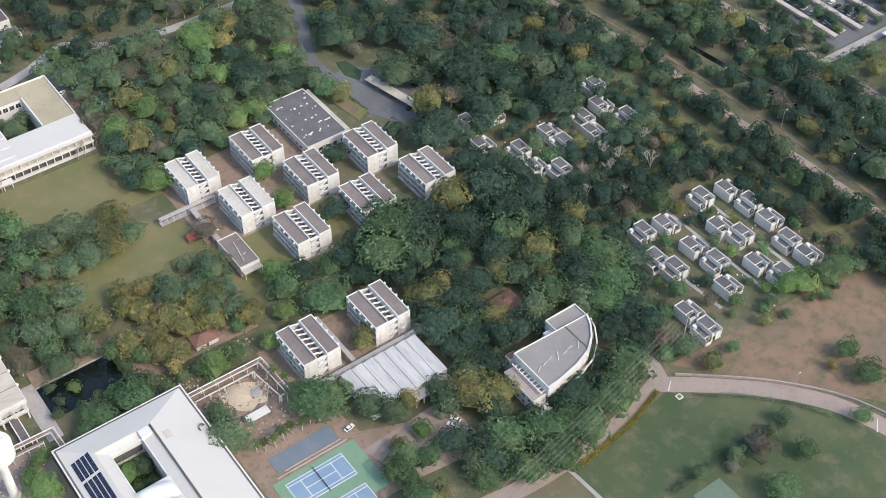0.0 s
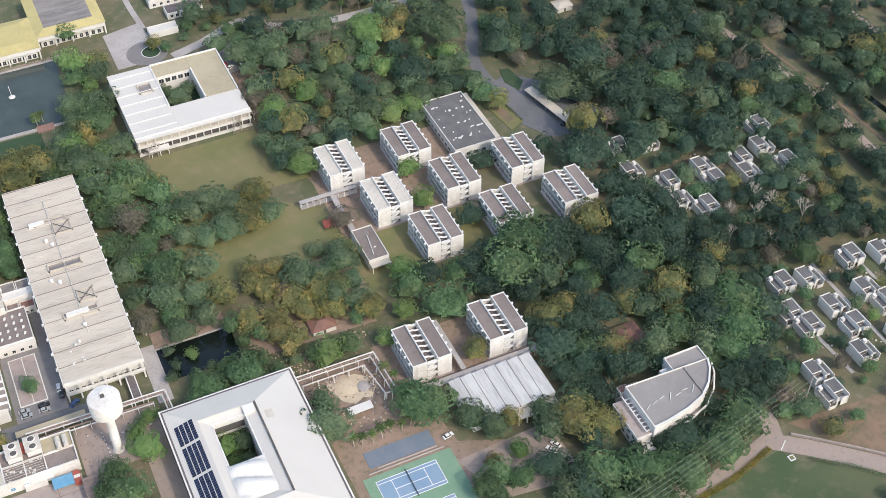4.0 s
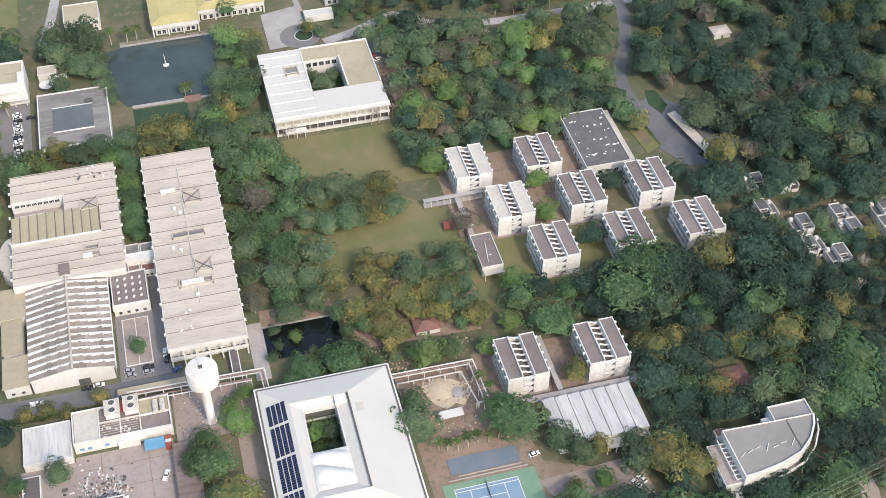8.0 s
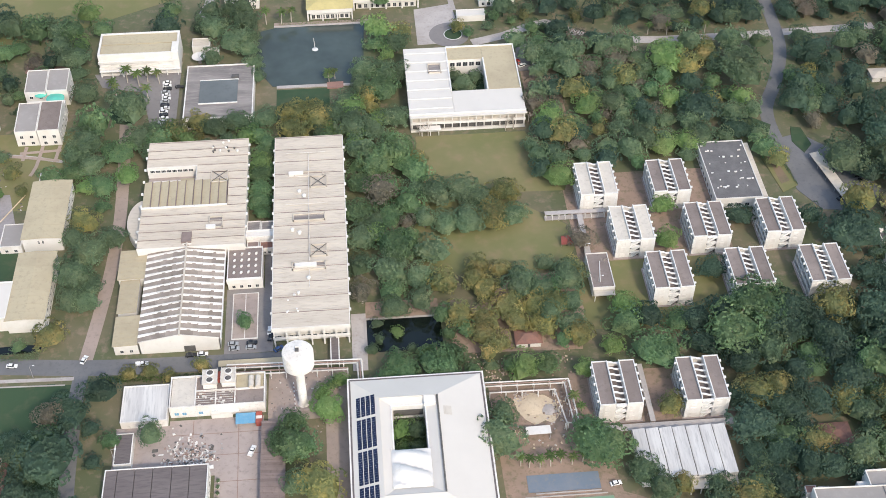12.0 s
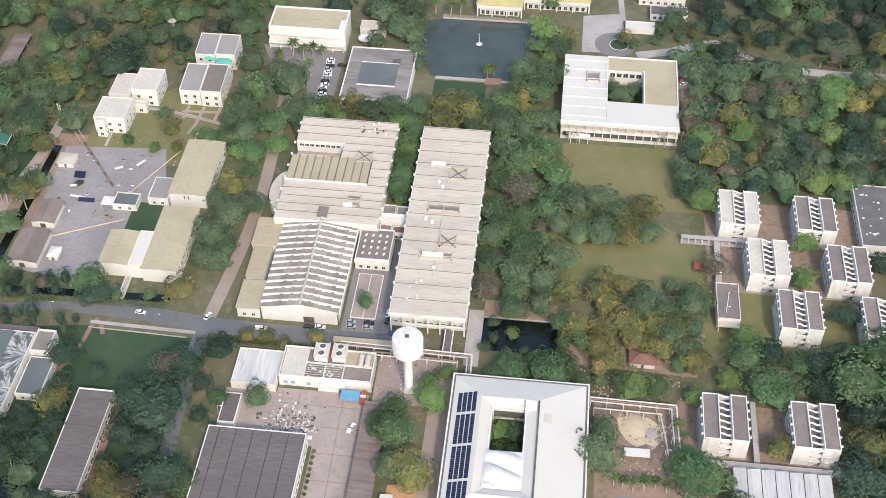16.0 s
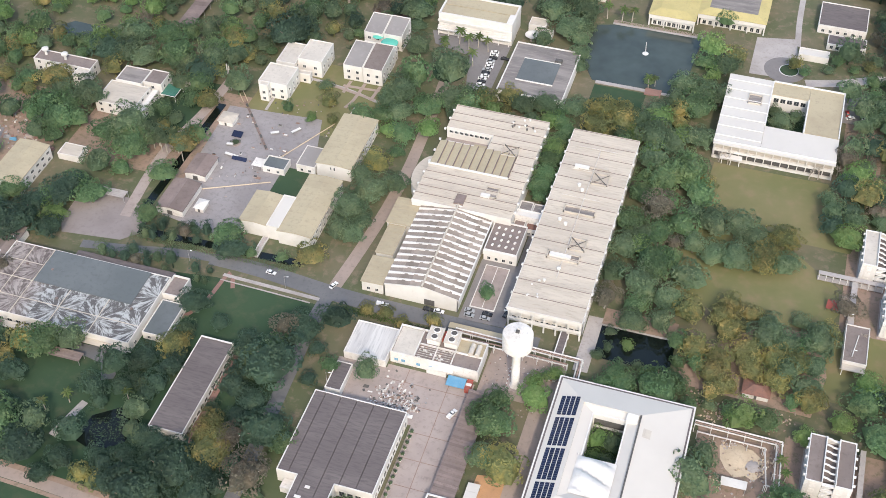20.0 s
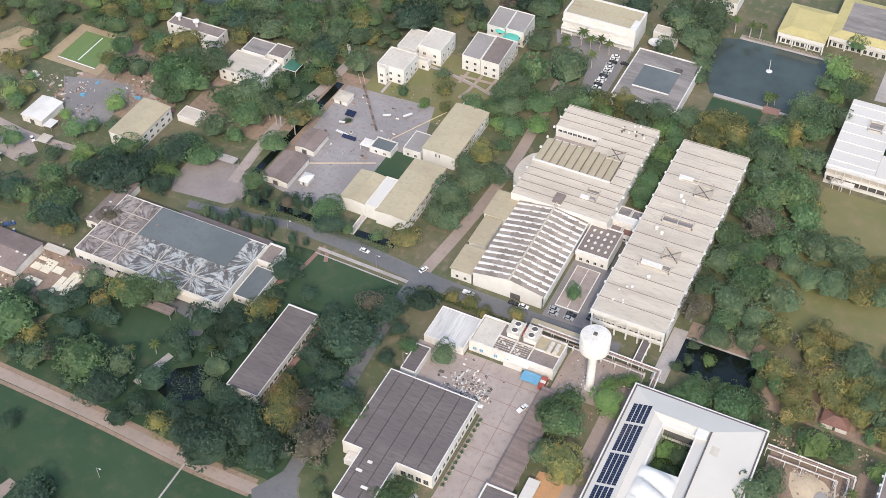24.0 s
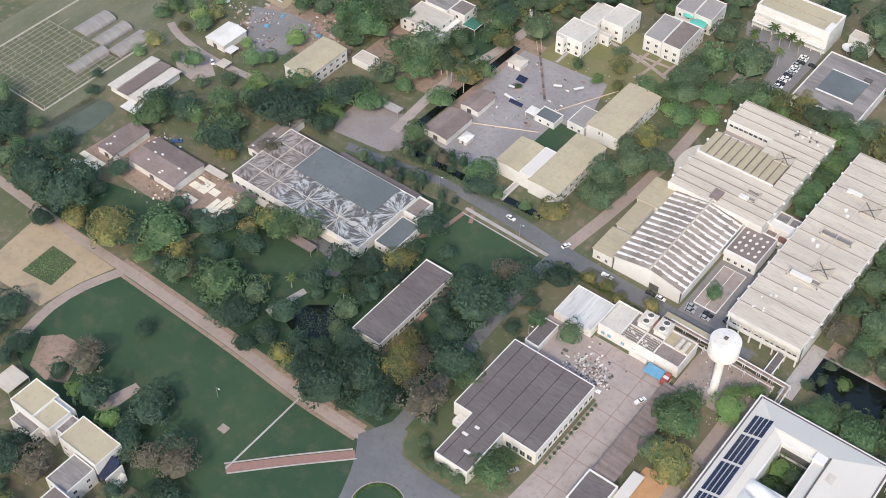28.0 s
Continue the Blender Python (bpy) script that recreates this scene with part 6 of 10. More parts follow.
def curved_house():
    """A grey-roofed building with a straight north wall and a bowed east end."""
    th = thing("lecture_building", 196, -68, "grey-roofed building with a bowed white end", "lecture building")
    keep_clear(174, 213, -80, -57, 0)
    cx, cy = 196, -68
    h = 10.5
    ring = [(180.0, -61.4), (180.0, -82.6), (186.0, -82.2), (196.0, -80.4), (204.5, -77.4), (210.5, -72.6), (214.6, -67.0), (216.4, -62.6)]
    loc = [(x - cx, y - cy) for x, y in ring]
    part("wall", Shape().prism(loc, 0, h), WHITE_OLD, th)
    inner = [((x + 3) * 0.965 - 3, (y - 2.5) * 0.95 + 2.5) for x, y in loc]
    part("roof", Shape().prism(inner, h, h + 0.2), ROOF_ASH, th)
    for i in range(len(loc)):
        j = (i + 1) % len(loc)
        part("parapet", Shape().hexa([(*loc[i], h), (*loc[j], h), (*inner[j], h), (*inner[i], h)], [(*loc[i], h + 0.9), (*loc[j], h + 0.9), (*inner[j], h + 0.9), (*inner[i], h + 0.9)]), WHITE, th)
    part("roof_kerb", Shape().box(9.0, 9.4, -8.4, 5.4, h + 0.15, h + 0.7), ROOF_GREY, th)
    for a in range(7):
        x = -14 + 3.3 * a
        part("roof_pipe", Shape().tube((x, -6 + 1.1 * (a % 3), h + 0.5), (x + 2.4, -4.4 + 0.6 * (a % 4), h + 0.5), 0.14, n=5), BEAM, th)
    # north block, west terraces, outer ring beam
    part("north_block", Shape().box(5, 20.4, 6.0, 13.0, 0, h - 0.8), WHITE_OLD, th)
    part("north_roof", Shape().box(5.4, 19.8, 6.4, 12.6, h - 0.8, h - 0.6), ROOF_ASH, th)
    for r in ((5, 20.4, 12.6, 13.0), (5, 5.4, 6.4, 12.6), (20, 20.4, 6.4, 12.6)):
        part("parapet", Shape().box(*r, h - 0.8, h + 0.1), WHITE, th)
    part("stair_house", Shape().box(1.6, 5.0, 6.8, 10.0, 0, h - 2.5), WHITE_OLD, th)
    part("west_terrace", Shape().box(-22.5, -16.05, -13.8, 4.0, 0, 7.2), WHITE_OLD, th)
    part("terrace_deck", Shape().box(-22.2, -16.1, -13.5, 3.7, 7.2, 7.35), CONCRETE, th)
    part("lower_terrace", Shape().box(-24.5, -16.05, -18.5, -13.85, 0, 4.0), WHITE_OLD, th)
    for k in range(4):
        part("north_bay", Shape().box(-17.5 + 4.6 * k, -13.6 + 4.6 * k, 6.65, 9.6 - 0.7 * k, 0, 8.2), WHITE_OLD, th)
        part("bay_roof", Shape().box(-17.3 + 4.6 * k, -13.8 + 4.6 * k, 6.7, 9.4 - 0.7 * k, 8.2, 8.35), ROOF_RED if k == 0 else ROOF_DARK, th)
    for k in range(9):
        y = -13 + 1.95 * k
        part("terrace_beam", Shape().box(-18.4, -16.0, y, y + 0.35, 8.2, 8.6), BEAM, th)
    part("pergola_beam", Shape().box(-18.6, -18.2, -13.4, 4.4, 8.6, 8.95), BEAM, th)
    window_row(th, "w", -22.5, -13, 3.4, 5, 1.2, 1.8, 1.6)
    window_row(th, "w", -22.5, -13, 3.4, 5, 4.6, 1.8, 1.6)
    window_row(th, "s", -18.5, -24, -16.4, 3, 1.2, 1.6, 1.6)
    rim = [(x * 1.06 + 0.8, y * 1.10 - 0.4) for x, y in loc[2:]]
    for i in range(len(rim) - 1):
        a, b = Vector(rim[i]), Vector(rim[i + 1])
        n = Vector((b.y - a.y, a.x - b.x)).normalized() * 0.5
        part("ring_beam", Shape().hexa([(*a, 6.4), (*b, 6.4), (*(b + n), 6.4), (*(a + n), 6.4)], [(*a, 7.3), (*b, 7.3), (*(b + n), 7.3), (*(a + n), 7.3)]), WHITE, th)
        part("ring_post", Shape().tube((*a, 0), (*a, 6.4), 0.2, n=6), BEAM, th)


curved_house()
sb = block("pump_room", "small white building with a brown flat roof", "store", 120.4, 129.6, 46, 66, 5.0, WHITE, ROOF_BROWN, 0.4, 0.25, rows=(("w", 1, 3, 1.4, 1.4), ("s", 1, 2, 1.4, 1.4)))
part("roof_pipe", Shape().tube((-1.2, -7, 5.3), (0.6, 5, 5.3), 0.2, n=6), BEAM, sb)
part("front_canopy", Shape().box(-4.4, 4.4, -13.2, -10.06, 3.4, 3.7), ROOF_PALE, sb)
for x in (-4.0, 4.0):
    part("canopy_post", Shape().box(x - 0.15, x + 0.15, -13.0, -12.7, 0, 3.4), BEAM, sb)
cw = thing("covered_way", 121, 93.6, "raised white covered walkway with slender posts", "covered walkway")
part("roof", Shape().box(-14, 13, -1.1, 1.1, 3.6, 3.9), PAVING, cw)
part("deck", Shape().box(-14, 13, -1.3, 1.3, 0.5, 0.75), PAVING, cw)
for i in range(10):
    for sy in (-1.0, 1.0):
        part("post", Shape().box(-13.6 + 2.9 * i, -13.4 + 2.9 * i, sy - 0.1, sy + 0.1, 0, 3.6), BEAM, cw)
for x0, x1, y0, y1 in ((121, 123.4, 66, 93), (131, 133, -22, 6), (110, 166, -25.6, -22.6)):
    th = thing("covered_way", (x0 + x1) / 2, (y0 + y1) / 2, "narrow covered walkway with a pale flat roof", "covered walkway", "covered walkways")
    a, b = (x1 - x0) / 2, (y1 - y0) / 2
    part("roof", Shape().box(-a, a, -b, b, 2.9, 3.15), PAVING, th)
    n = max(2, int(max(a, b) * 2 / 4))
    for i in range(n):
        for s in (-1, 1):
            x, y = ((-a + 0.4 + (2 * a - 0.8) * i / (n - 1), s * (b - 0.2)) if a > b else (s * (a - 0.2), -b + 0.4 + (2 * b - 0.8) * i / (n - 1)))
            part("post", Shape().tube((x, y, 0), (x, y, 2.9), 0.1, n=6), BEAM, th)
open_shed("parking_shelter", "long pale parking shelter on steel posts", 238.4, 243.2, 93, 125.5, 2.8, ROOF_PALE, 0.3, 8).rotation_euler = (0, 0, radians(11.5))
keep_clear(226, 256, 92, 138, 0)
slab("traffic_island", [(233.3, 147.8), (237.9, 146.6), (239.7, 134.2), (234.6, 128.4), (231, 137)], 0.2, LAWN_SHADED, "green verge beside the parking ground", "traffic island")
slab("traffic_island", [(205.7, 151.1), (216.1, 156.4), (224.4, 149.9), (221.4, 142.8), (211.6, 144.2)], 0.2, LAWN_SHADED, "green verge beside the asphalt road", "traffic island")

def hip_hut(label, x, y, a, b, h, top, roof_m, wall_m=None):
    th = thing("hut", x, y, label, "hut")
    keep_clear(x - a, x + a, y - b, y + b, 0.3)
    part("wall", Shape().box(-a + 0.6, a - 0.6, -b + 0.6, b - 0.6, 0, h), wall_m or WHITE_OLD, th)
    r = max(a - b, 0.1)
    part("roof", Shape().hexa([(-a, -b, h), (a, -b, h), (a, b, h), (-a, b, h)], [(-r, -0.1, top), (r, -0.1, top), (r, 0.1, top), (-r, 0.1, top)]), roof_m, th)
    part("door", Shape().box(-0.5, 0.5, -b + 0.53, -b + 0.58, 0.05, 2.1), SHADE, th)
    return th


hip_hut("small hut with a red clay hipped roof under trees", 90.5, 24, 5.5, 4, 2.8, 4.6, ROOF_RED)
hip_hut("small hut with a red clay hipped roof in the woods", 199, -33, 6, 5, 3.0, 5.2, ROOF_RED)
hip_hut("grey-roofed hut beside the road", 288, 182, 5, 4, 3.0, 4.0, ROOF_PALE)
open_shed("shade_shelter", "white shelter roof beside the sand ground", 83.6, 93, -24.4, -20.6, 2.8, WHITE, 0.2)
open_shed("small_shelter", "small white shelter at the end of the pipes", 104, 107.4, -29, -24.5, 2.8, WHITE, 0.2)
tarp = thing("red_tarpaulin", 114.5, 78, "red tarpaulin shelter on the grass", "tarpaulin")
part("sheet", Shape().hexa([(-2.6, -2.2, 1.6), (2.6, -2.2, 1.4), (2.2, 2.4, 2.4), (-2.2, 2.0, 2.6)], [(-2.6, -2.2, 1.66), (2.6, -2.2, 1.46), (2.2, 2.4, 2.46), (-2.2, 2.0, 2.66)]), RED, tarp)
for x, y in ((-2.4, -2.0), (2.4, -2.0), (2.0, 2.2), (-2.0, 1.8)):
    part("pole", Shape().tube((x, y, 0), (x, y, 1.7), 0.05, n=5), STEEL, tarp)


# ---- courtyard building and the pond houses ----
def courtyard_house():
    x0, x1, y0, y1, h = 52.0, 106.8, 159.6, 211.8, 9.6
    cx, cy = (x0 + x1) / 2, (y0 + y1) / 2
    th = thing("courtyard_building", cx, cy, "white two-storey building round a green court", "office building")
    keep_clear(x0, x1, y0 - 2, y1)
    P = lambda a, b, c, d: (a - cx, b - cx, c - cy, d - cy)
    for ring in ((x0, x1, y0, y0 + 0.3), (x0, x1, y1 - 0.3, y1), (x0, x0 + 0.3, y0 + 0.3, y1 - 0.3), (x1 - 0.3, x1, y0 + 0.3, y1 - 0.3),
                 (73, 90.6, 176.4, 176.7), (73, 90.6, 201.4, 201.7), (72.7, 73, 176.4, 201.7), (90.6, 90.9, 176.4, 201.7)):
        part("wall", Shape().box(*P(*ring), 0, h - 0.4), WHITE, th)
    part("west_roof", Shape().box(*P(x0 - 0.3, 72.9, y0, y1 + 0.2), h - 0.35, h), ROOF_SHEET, th)
    for k in range(7):
        y = y0 + 4 + 7.3 * k
        part("roof_rib", Shape().box(*P(x0 - 0.2, 72.8, y, y + 0.4), h, h + 0.3), BEAM, th)
    part("south_roof", Shape().box(*P(73, x1 + 0.2, y0, 176.6), h - 0.6, h - 0.25), ROOF_SHEET, th)
    part("east_roof", Shape().box(*P(90.7, x1, 176.7, y1), h - 0.5, h - 0.1), ROOF_TAN, th)
    part("north_roof", Shape().box(*P(73, 90.6, 201.6, y1), h - 0.5, h - 0.12), ROOF_TAN, th)
    for r in ((x1 - 0.4, x1 + 0.1, 176.7, y1), (73, x1 - 0.4, y1 - 0.4, y1 + 0.1), (x0 - 0.4, x1 + 0.3, y0 - 0.4, y0 - 0.05), (90.4, 91.0, 176.7, 201.5), (72.6, 73.2, 176.7, 211.5)):
        part("parapet", Shape().box(*P(*r), h - 0.7, h + 0.55), BEAM, th)
    roof_hatch(th, 66 - cx, 194.6 - cy, 6.6, 7.2, h)
    part("court_floor", Shape().box(*P(73, 90.6, 176.7, 201.4), 0.05, 0.2), LAWN_SHADED, th)
    for k in range(2):
        # Flat sheets on the wall stand in for the shade behind the verandah.
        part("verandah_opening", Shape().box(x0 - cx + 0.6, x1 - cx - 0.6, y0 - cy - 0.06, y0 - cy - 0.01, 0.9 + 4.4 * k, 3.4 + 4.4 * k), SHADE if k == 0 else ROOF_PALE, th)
        for j in range(15):
            x = x0 - cx + 0.8 + (x1 - x0 - 1.6) * j / 14
            part("verandah_post", Shape().box(x - 0.2, x + 0.2, y0 - cy - 1.55, y0 - cy - 1.2, 0 if k == 0 else 4.8, 4.5 if k == 0 else 9.0), WHITE, th)
        part("verandah_rail", Shape().box(x0 - cx, x1 - cx, y0 - cy - 1.75, y0 - cy - 1.6, 0.2 + 4.4 * k, 1.5 + 4.4 * k), WHITE, th)
        window_row(th, "e", x1 - cx, y0 - cy + 1, y1 - cy - 1, 12, 1.0 + 4.4 * k, 2.4, 2.0, 2)
    window_row(th, "s", 201.4 - cy, 74 - cx, 90 - cx, 5, 5.4, 2.4, 2.4, 1)
    part("balcony", Shape().box(*P(x0, x1, y0 - 1.58, y0 - 0.07), 4.5, 4.8), BEAM, th)
    part("eave", Shape().box(*P(x0 - 0.3, x1 + 0.3, y0 - 2.4, y0 - 0.42), h - 0.7, h - 0.2), ROOF_SHEET, th)
    part("porch", Shape().box(*P(56, 66, y0 - 5, y0 - 1.7), 3.6, 3.9), WHITE, th)
    for x in (57, 61, 65):
        part("porch_post", Shape().box(*P(x, x + 0.3, y0 - 4.8, y0 - 4.5), 0, 3.6), BEAM, th)


courtyard_house()


def pond_house(x0, x1, y0, y1, h, label, holes=False):
    """A white house with a low yellow hipped roof and a deep white verandah."""
    cx, cy, a, b = (x0 + x1) / 2, (y0 + y1) / 2, (x1 - x0) / 2, (y1 - y0) / 2
    th = thing("guest_house", cx, cy, label, "house", "houses by the pond")
    keep_clear(x0, x1, y0, y1)
    part("wall", Shape().box(-a + 1.5, a - 1.5, -b + 1.5, b - 1.5, 0, h), WHITE, th)
    part("verandah_band", Shape().box(-a, a, -b, b, h - 2.6, h), WHITE, th)
    t = 5.0
    ring, top = [(-a - 0.4, -b - 0.4), (a + 0.4, -b - 0.4), (a + 0.4, b + 0.4), (-a - 0.4, b + 0.4)], [(-a + t, -b + t), (a - t, -b + t), (a - t, b - t), (-a + t, b - t)]
    for i in range(4):
        j = (i + 1) % 4
        part("roof_slope", Shape().hexa([(*ring[i], h), (*ring[j], h), (*top[j], h + 1.4), (*top[i], h + 1.4)], [(*ring[i], h + 0.2), (*ring[j], h + 0.2), (*top[j], h + 1.6), (*top[i], h + 1.6)]), ROOF_YELLOW, th)
    part("roof_top", Shape().prism(top, h + 1.2, h + 1.58), ROOF_GREY if holes else ROOF_YELLOW, th)
    n = max(3, int(2 * a / 6))
    for i in range(n):
        x = -a + 0.4 + (2 * a - 0.8) * i / (n - 1)
        part("column", Shape().box(x - 0.35, x + 0.35, -b, -b + 0.7, 0, h - 2.6), WHITE, th)
    window_row(th, "s", -b + 1.5, -a + 2, a - 2, n * 2, 0.5, 1.8, 2.4)
    window_row(th, "e", a - 1.5, -b + 2, b - 2, n, 0.5, 1.8, 2.4)


pond_house(3.6, 27.6, 254.0, 282.0, 7.2, "white house with a yellow hipped roof beside the pond")
pond_house(28.0, 63.0, 262.0, 300.0, 7.2, "white house with a yellow roof round an inner court", True)
block("store", "old house with a stained dark flat roof", "house", 89, 113.5, 274, 296, 4.6, WHITE_OLD, ROOF_DARK, 0.4, rows=(("s", 1, 6, 1.6, 1.6),))
block("row_house", "long low house with a dark pitched roof and white posts", "house", 95, 114.2, 260, 268.6, 3.6, WHITE, ROOF_DARK, 0.2, rows=(("s", 1, 6, 1.6, 1.8),))
block("pavilion", "white flat-roofed pavilion beside the plaza", "pavilion", 82, 97, 247, 253, 3.4, WHITE, ROOF_SHEET, 0.3)
block("house", "white house at the edge of the grassland", "house", -40, -22, 268, 284, 7.0, WHITE, ROOF_TAN, 0.5, rows=(("s", 2, 5, 1.6, 1.4),))
gr = block("auditorium", "low hall with a blotched grey concrete roof", "hall", -55.6, -22.6, 169, 210.8, 6.0, WHITE_OLD, ROOF_GREY, 0.5, 0.5, rows=(("s", 1, 8, 1.8, 1.8),))
part("raised_deck", Shape().box(-9.6, 8.8, -9.4, 8.4, 5.9, 6.35), ROOF_SLATE, gr)
for r in ((-9.8, 9.0, 8.4, 8.75), (-9.8, 9.0, -9.75, -9.4)):
    part("deck_rail", Shape().box(*r, 5.98, 6.6), BEAM, gr)
part("plant_box", Shape().box(5.6, 9.2, 9.4, 11.6, 5.98, 7.2), SHADE, gr)


def office_slab():
    x0, x1, y0, y1, h = -99.4, -60.2, 215.0, 233.4, 11.4
    th = block("office_building", "long white three-storey block with a tan roof between parapets", "office building", x0, x1, y0, y1, h, WHITE, ROOF_TAN, 1.0, 0.9)
    for k in range(2):
        part("roof_plane", Shape().box(-18.5, 18.5, -8.2 + 8.3 * k, -0.2 + 8.3 * k, h - 0.02, h + 0.35 + 0.2 * k), ROOF_TAN, th)
    for k in range(3):
        part("floor_band", Shape().box(-19.8, 19.8, -10.2, -9.24, 0.4 + 3.6 * k, 1.5 + 3.6 * k), WHITE, th)
        # Strips between the floor bands paint in the facade's faint shadow lines.
        part("window_band", Shape().box(-19, 16.4, -9.28, -9.21, 2.0 + 3.6 * k, 2.9 + 3.6 * k), SHADE if k == 0 else WHITE_OLD, th)
    part("end_tower", Shape().box(16.6, 19.9, -9.9, -1.0, 0, h + 1.6), WHITE, th)
    for i in range(8):
        part("column", Shape().box(-19.4 + 5.4 * i, -18.9 + 5.4 * i, -11.4, -10.9, 0, 3.6), BEAM, th)
    part("arcade_roof", Shape().box(-19.8, 19.8, -11.6, -10.2, 3.6, 3.9), BEAM, th)


office_slab()


def dish_antenna(x, y, r, z0, label):
    th = thing("satellite_dish", x, y, label, "satellite dish")
    part("pedestal", Shape().lathe([(0.9, 0), (0.6, z0)], 12), CONCRETE, th)
    rings = [(0.2, z0), (r * 0.5, z0 + r * 0.12), (r * 0.85, z0 + r * 0.36), (r, z0 + r * 0.5), (r * 0.96, z0 + r * 0.5), (r * 0.45, z0 + r * 0.2)]
    me = part("reflector", Shape().lathe(rings, 32), WHITE, th).data
    me.polygons.foreach_set("use_smooth", [True] * len(me.polygons))
    part("feed", Shape().tube((0, 0, z0 + r * 0.2), (0, 0, z0 + r * 0.75), 0.12, n=6), STEEL, th)


dish_antenna(-51, 222, 3.7, 2.2, "large white satellite dish on a pedestal")
dish_antenna(-154, 227, 2.6, 2.0, "white satellite dish beside the woods")
block("control_room", "small white control room with flat roofs", "store", -55, -46, 230, 237, 4.2, WHITE, ROOF_PALE, 0.3)
block("store", "small white store beside the dish", "store", -46.4, -41.4, 221, 230, 3.0, WHITE, ROOF_PALE, 0.2)
fl = thing("fountain", 7.3, 228.4, "white fountain basin with a slender jet pipe in the pond", "fountain")
part("float", Shape().lathe([(1.5, 0.0), (1.6, 0.35), (1.2, 0.5), (0.3, 0.55)], 20), BEAM, fl)
part("pipe", Shape().tube((0, 0, 0.5), (-0.3, 0.2, 7.0), 0.22, 0.12, n=6), BEAM, fl)


# ---- white houses and the yard to the north-west ----
def stepped_house(name, label, boxes, group=""):
    """A white house of several flat-roofed volumes. boxes: (x0, x1, y0, y1, height, roof)."""
    cx, cy = boxes[0][0], boxes[0][2]
    th = thing(name, cx, cy, label, "house", group)
    for x0, x1, y0, y1, h, m in boxes:
        keep_clear(x0, x1, y0, y1)
        vol = part("volume", Shape().box(x0 - cx, x1 - cx, y0 - cy, y1 - cy, 0, h), WHITE, th)
        part("roof", Shape().box(x0 - cx + 0.35, x1 - cx - 0.35, y0 - cy + 0.35, y1 - cy - 0.35, h, h + 0.12), m, vol)
        s = Shape()
        for r in ((x0, x1, y0, y0 + 0.35), (x0, x1, y1 - 0.35, y1), (x0, x0 + 0.35, y0 + 0.35, y1 - 0.35), (x1 - 0.35, x1, y0 + 0.35, y1 - 0.35)):
            s.box(r[0] - cx, r[1] - cx, r[2] - cy, r[3] - cy, h, h + 0.55)
        part("parapet", s, WHITE, vol)
        k = 2 if h > 6 else 1
        for j in range(k):
            window_row(th, "s", y0 - cy, x0 - cx + 0.5, x1 - cx - 0.5, max(1, int((x1 - x0) / 5)), 1.0 + 3.6 * j, 1.6, 1.6)
            window_row(th, "e", x1 - cx, y0 - cy + 0.5, y1 - cy - 0.5, max(1, int((y1 - y0) / 4.5)), 1.0 + 3.6 * j, 1.6, 1.6)
    return th


stepped_house("villa", "white two-storey house with stepped grey roofs", [(-132.6, -122.5, 163, 182, 8.2, ROOF_GREY), (-122.1, -112, 162.6, 182, 8.8, ROOF_BROWN), (-130, -112.4, 182.2, 187, 7.0, ROOF_PALE)], "white houses")
stepped_house("villa", "white two-storey house with grey roofs and a blue stair panel", [(-132.4, -122.4, 192.8, 208, 8.0, ROOF_GREY), (-122.0, -112, 193, 207.4, 8.6, ROOF_GREY)], "white houses")
stepped_house("villa", "white cube house with a pale roof on the lawn", [(-167.4, -152.4, 138, 153.4, 8.8, ROOF_SAND), (-165.4, -161, 134.6, 137.8, 9.4, ROOF_SAND)], "white houses")
stepped_house("villa", "white two-storey house with pale roofs in steps", [(-166, -156, 157, 174, 7.6, ROOF_SAND), (-155.6, -143, 160, 177, 9.2, ROOF_SAND), (-162, -147, 154, 156.8, 5.0, ROOF_SAND)], "white houses")
stepped_house("villa", "large white villa with a tan roof and a roof garden", [(-238, -217, 103, 120, 6.2, ROOF_PALE), (-236, -222, 120.4, 132, 6.8, ROOF_GREY), (-221.6, -212, 122, 132.4, 7.4, ROOF_BROWN), (-216.8, -213.4, 104, 121.6, 4.2, WHITE_OLD)])
stepped_house("villa", "white house with a mast and roof tank behind trees", [(-284, -252, 124, 132, 6.4, ROOF_BROWN), (-258, -251, 117, 123.6, 7.0, ROOF_SAND)])
def pent_roof(x0, x1, y0, y1, h, rise, m):
    """A single-pitch roof between white fin walls, set on a flat-roofed house."""
    th = thing("pent_roof", x0, y0, "sloping grey roof between white fin walls", "roof", "pent roofs", h)
    w, d = x1 - x0, y1 - y0
    part("deck", Shape().hexa([(0.3, 0, -0.1), (w - 0.3, 0, -0.1), (w - 0.3, d, -0.1), (0.3, d, -0.1)], [(0.3, 0, 0.35), (w - 0.3, 0, 0.35), (w - 0.3, d, rise), (0.3, d, rise)]), m, th)
    for x in (0, w - 0.3):
        part("fin_wall", Shape().hexa([(x, -0.2, -0.1), (x + 0.3, -0.2, -0.1), (x + 0.3, d + 0.2, -0.1), (x, d + 0.2, -0.1)], [(x, -0.2, 0.8), (x + 0.3, -0.2, 0.8), (x + 0.3, d + 0.2, rise + 0.5), (x, d + 0.2, rise + 0.5)]), WHITE, th)
    part("ridge_wall", Shape().box(0.3, w - 0.3, d, d + 0.2, -0.1, rise + 0.45), WHITE, th)


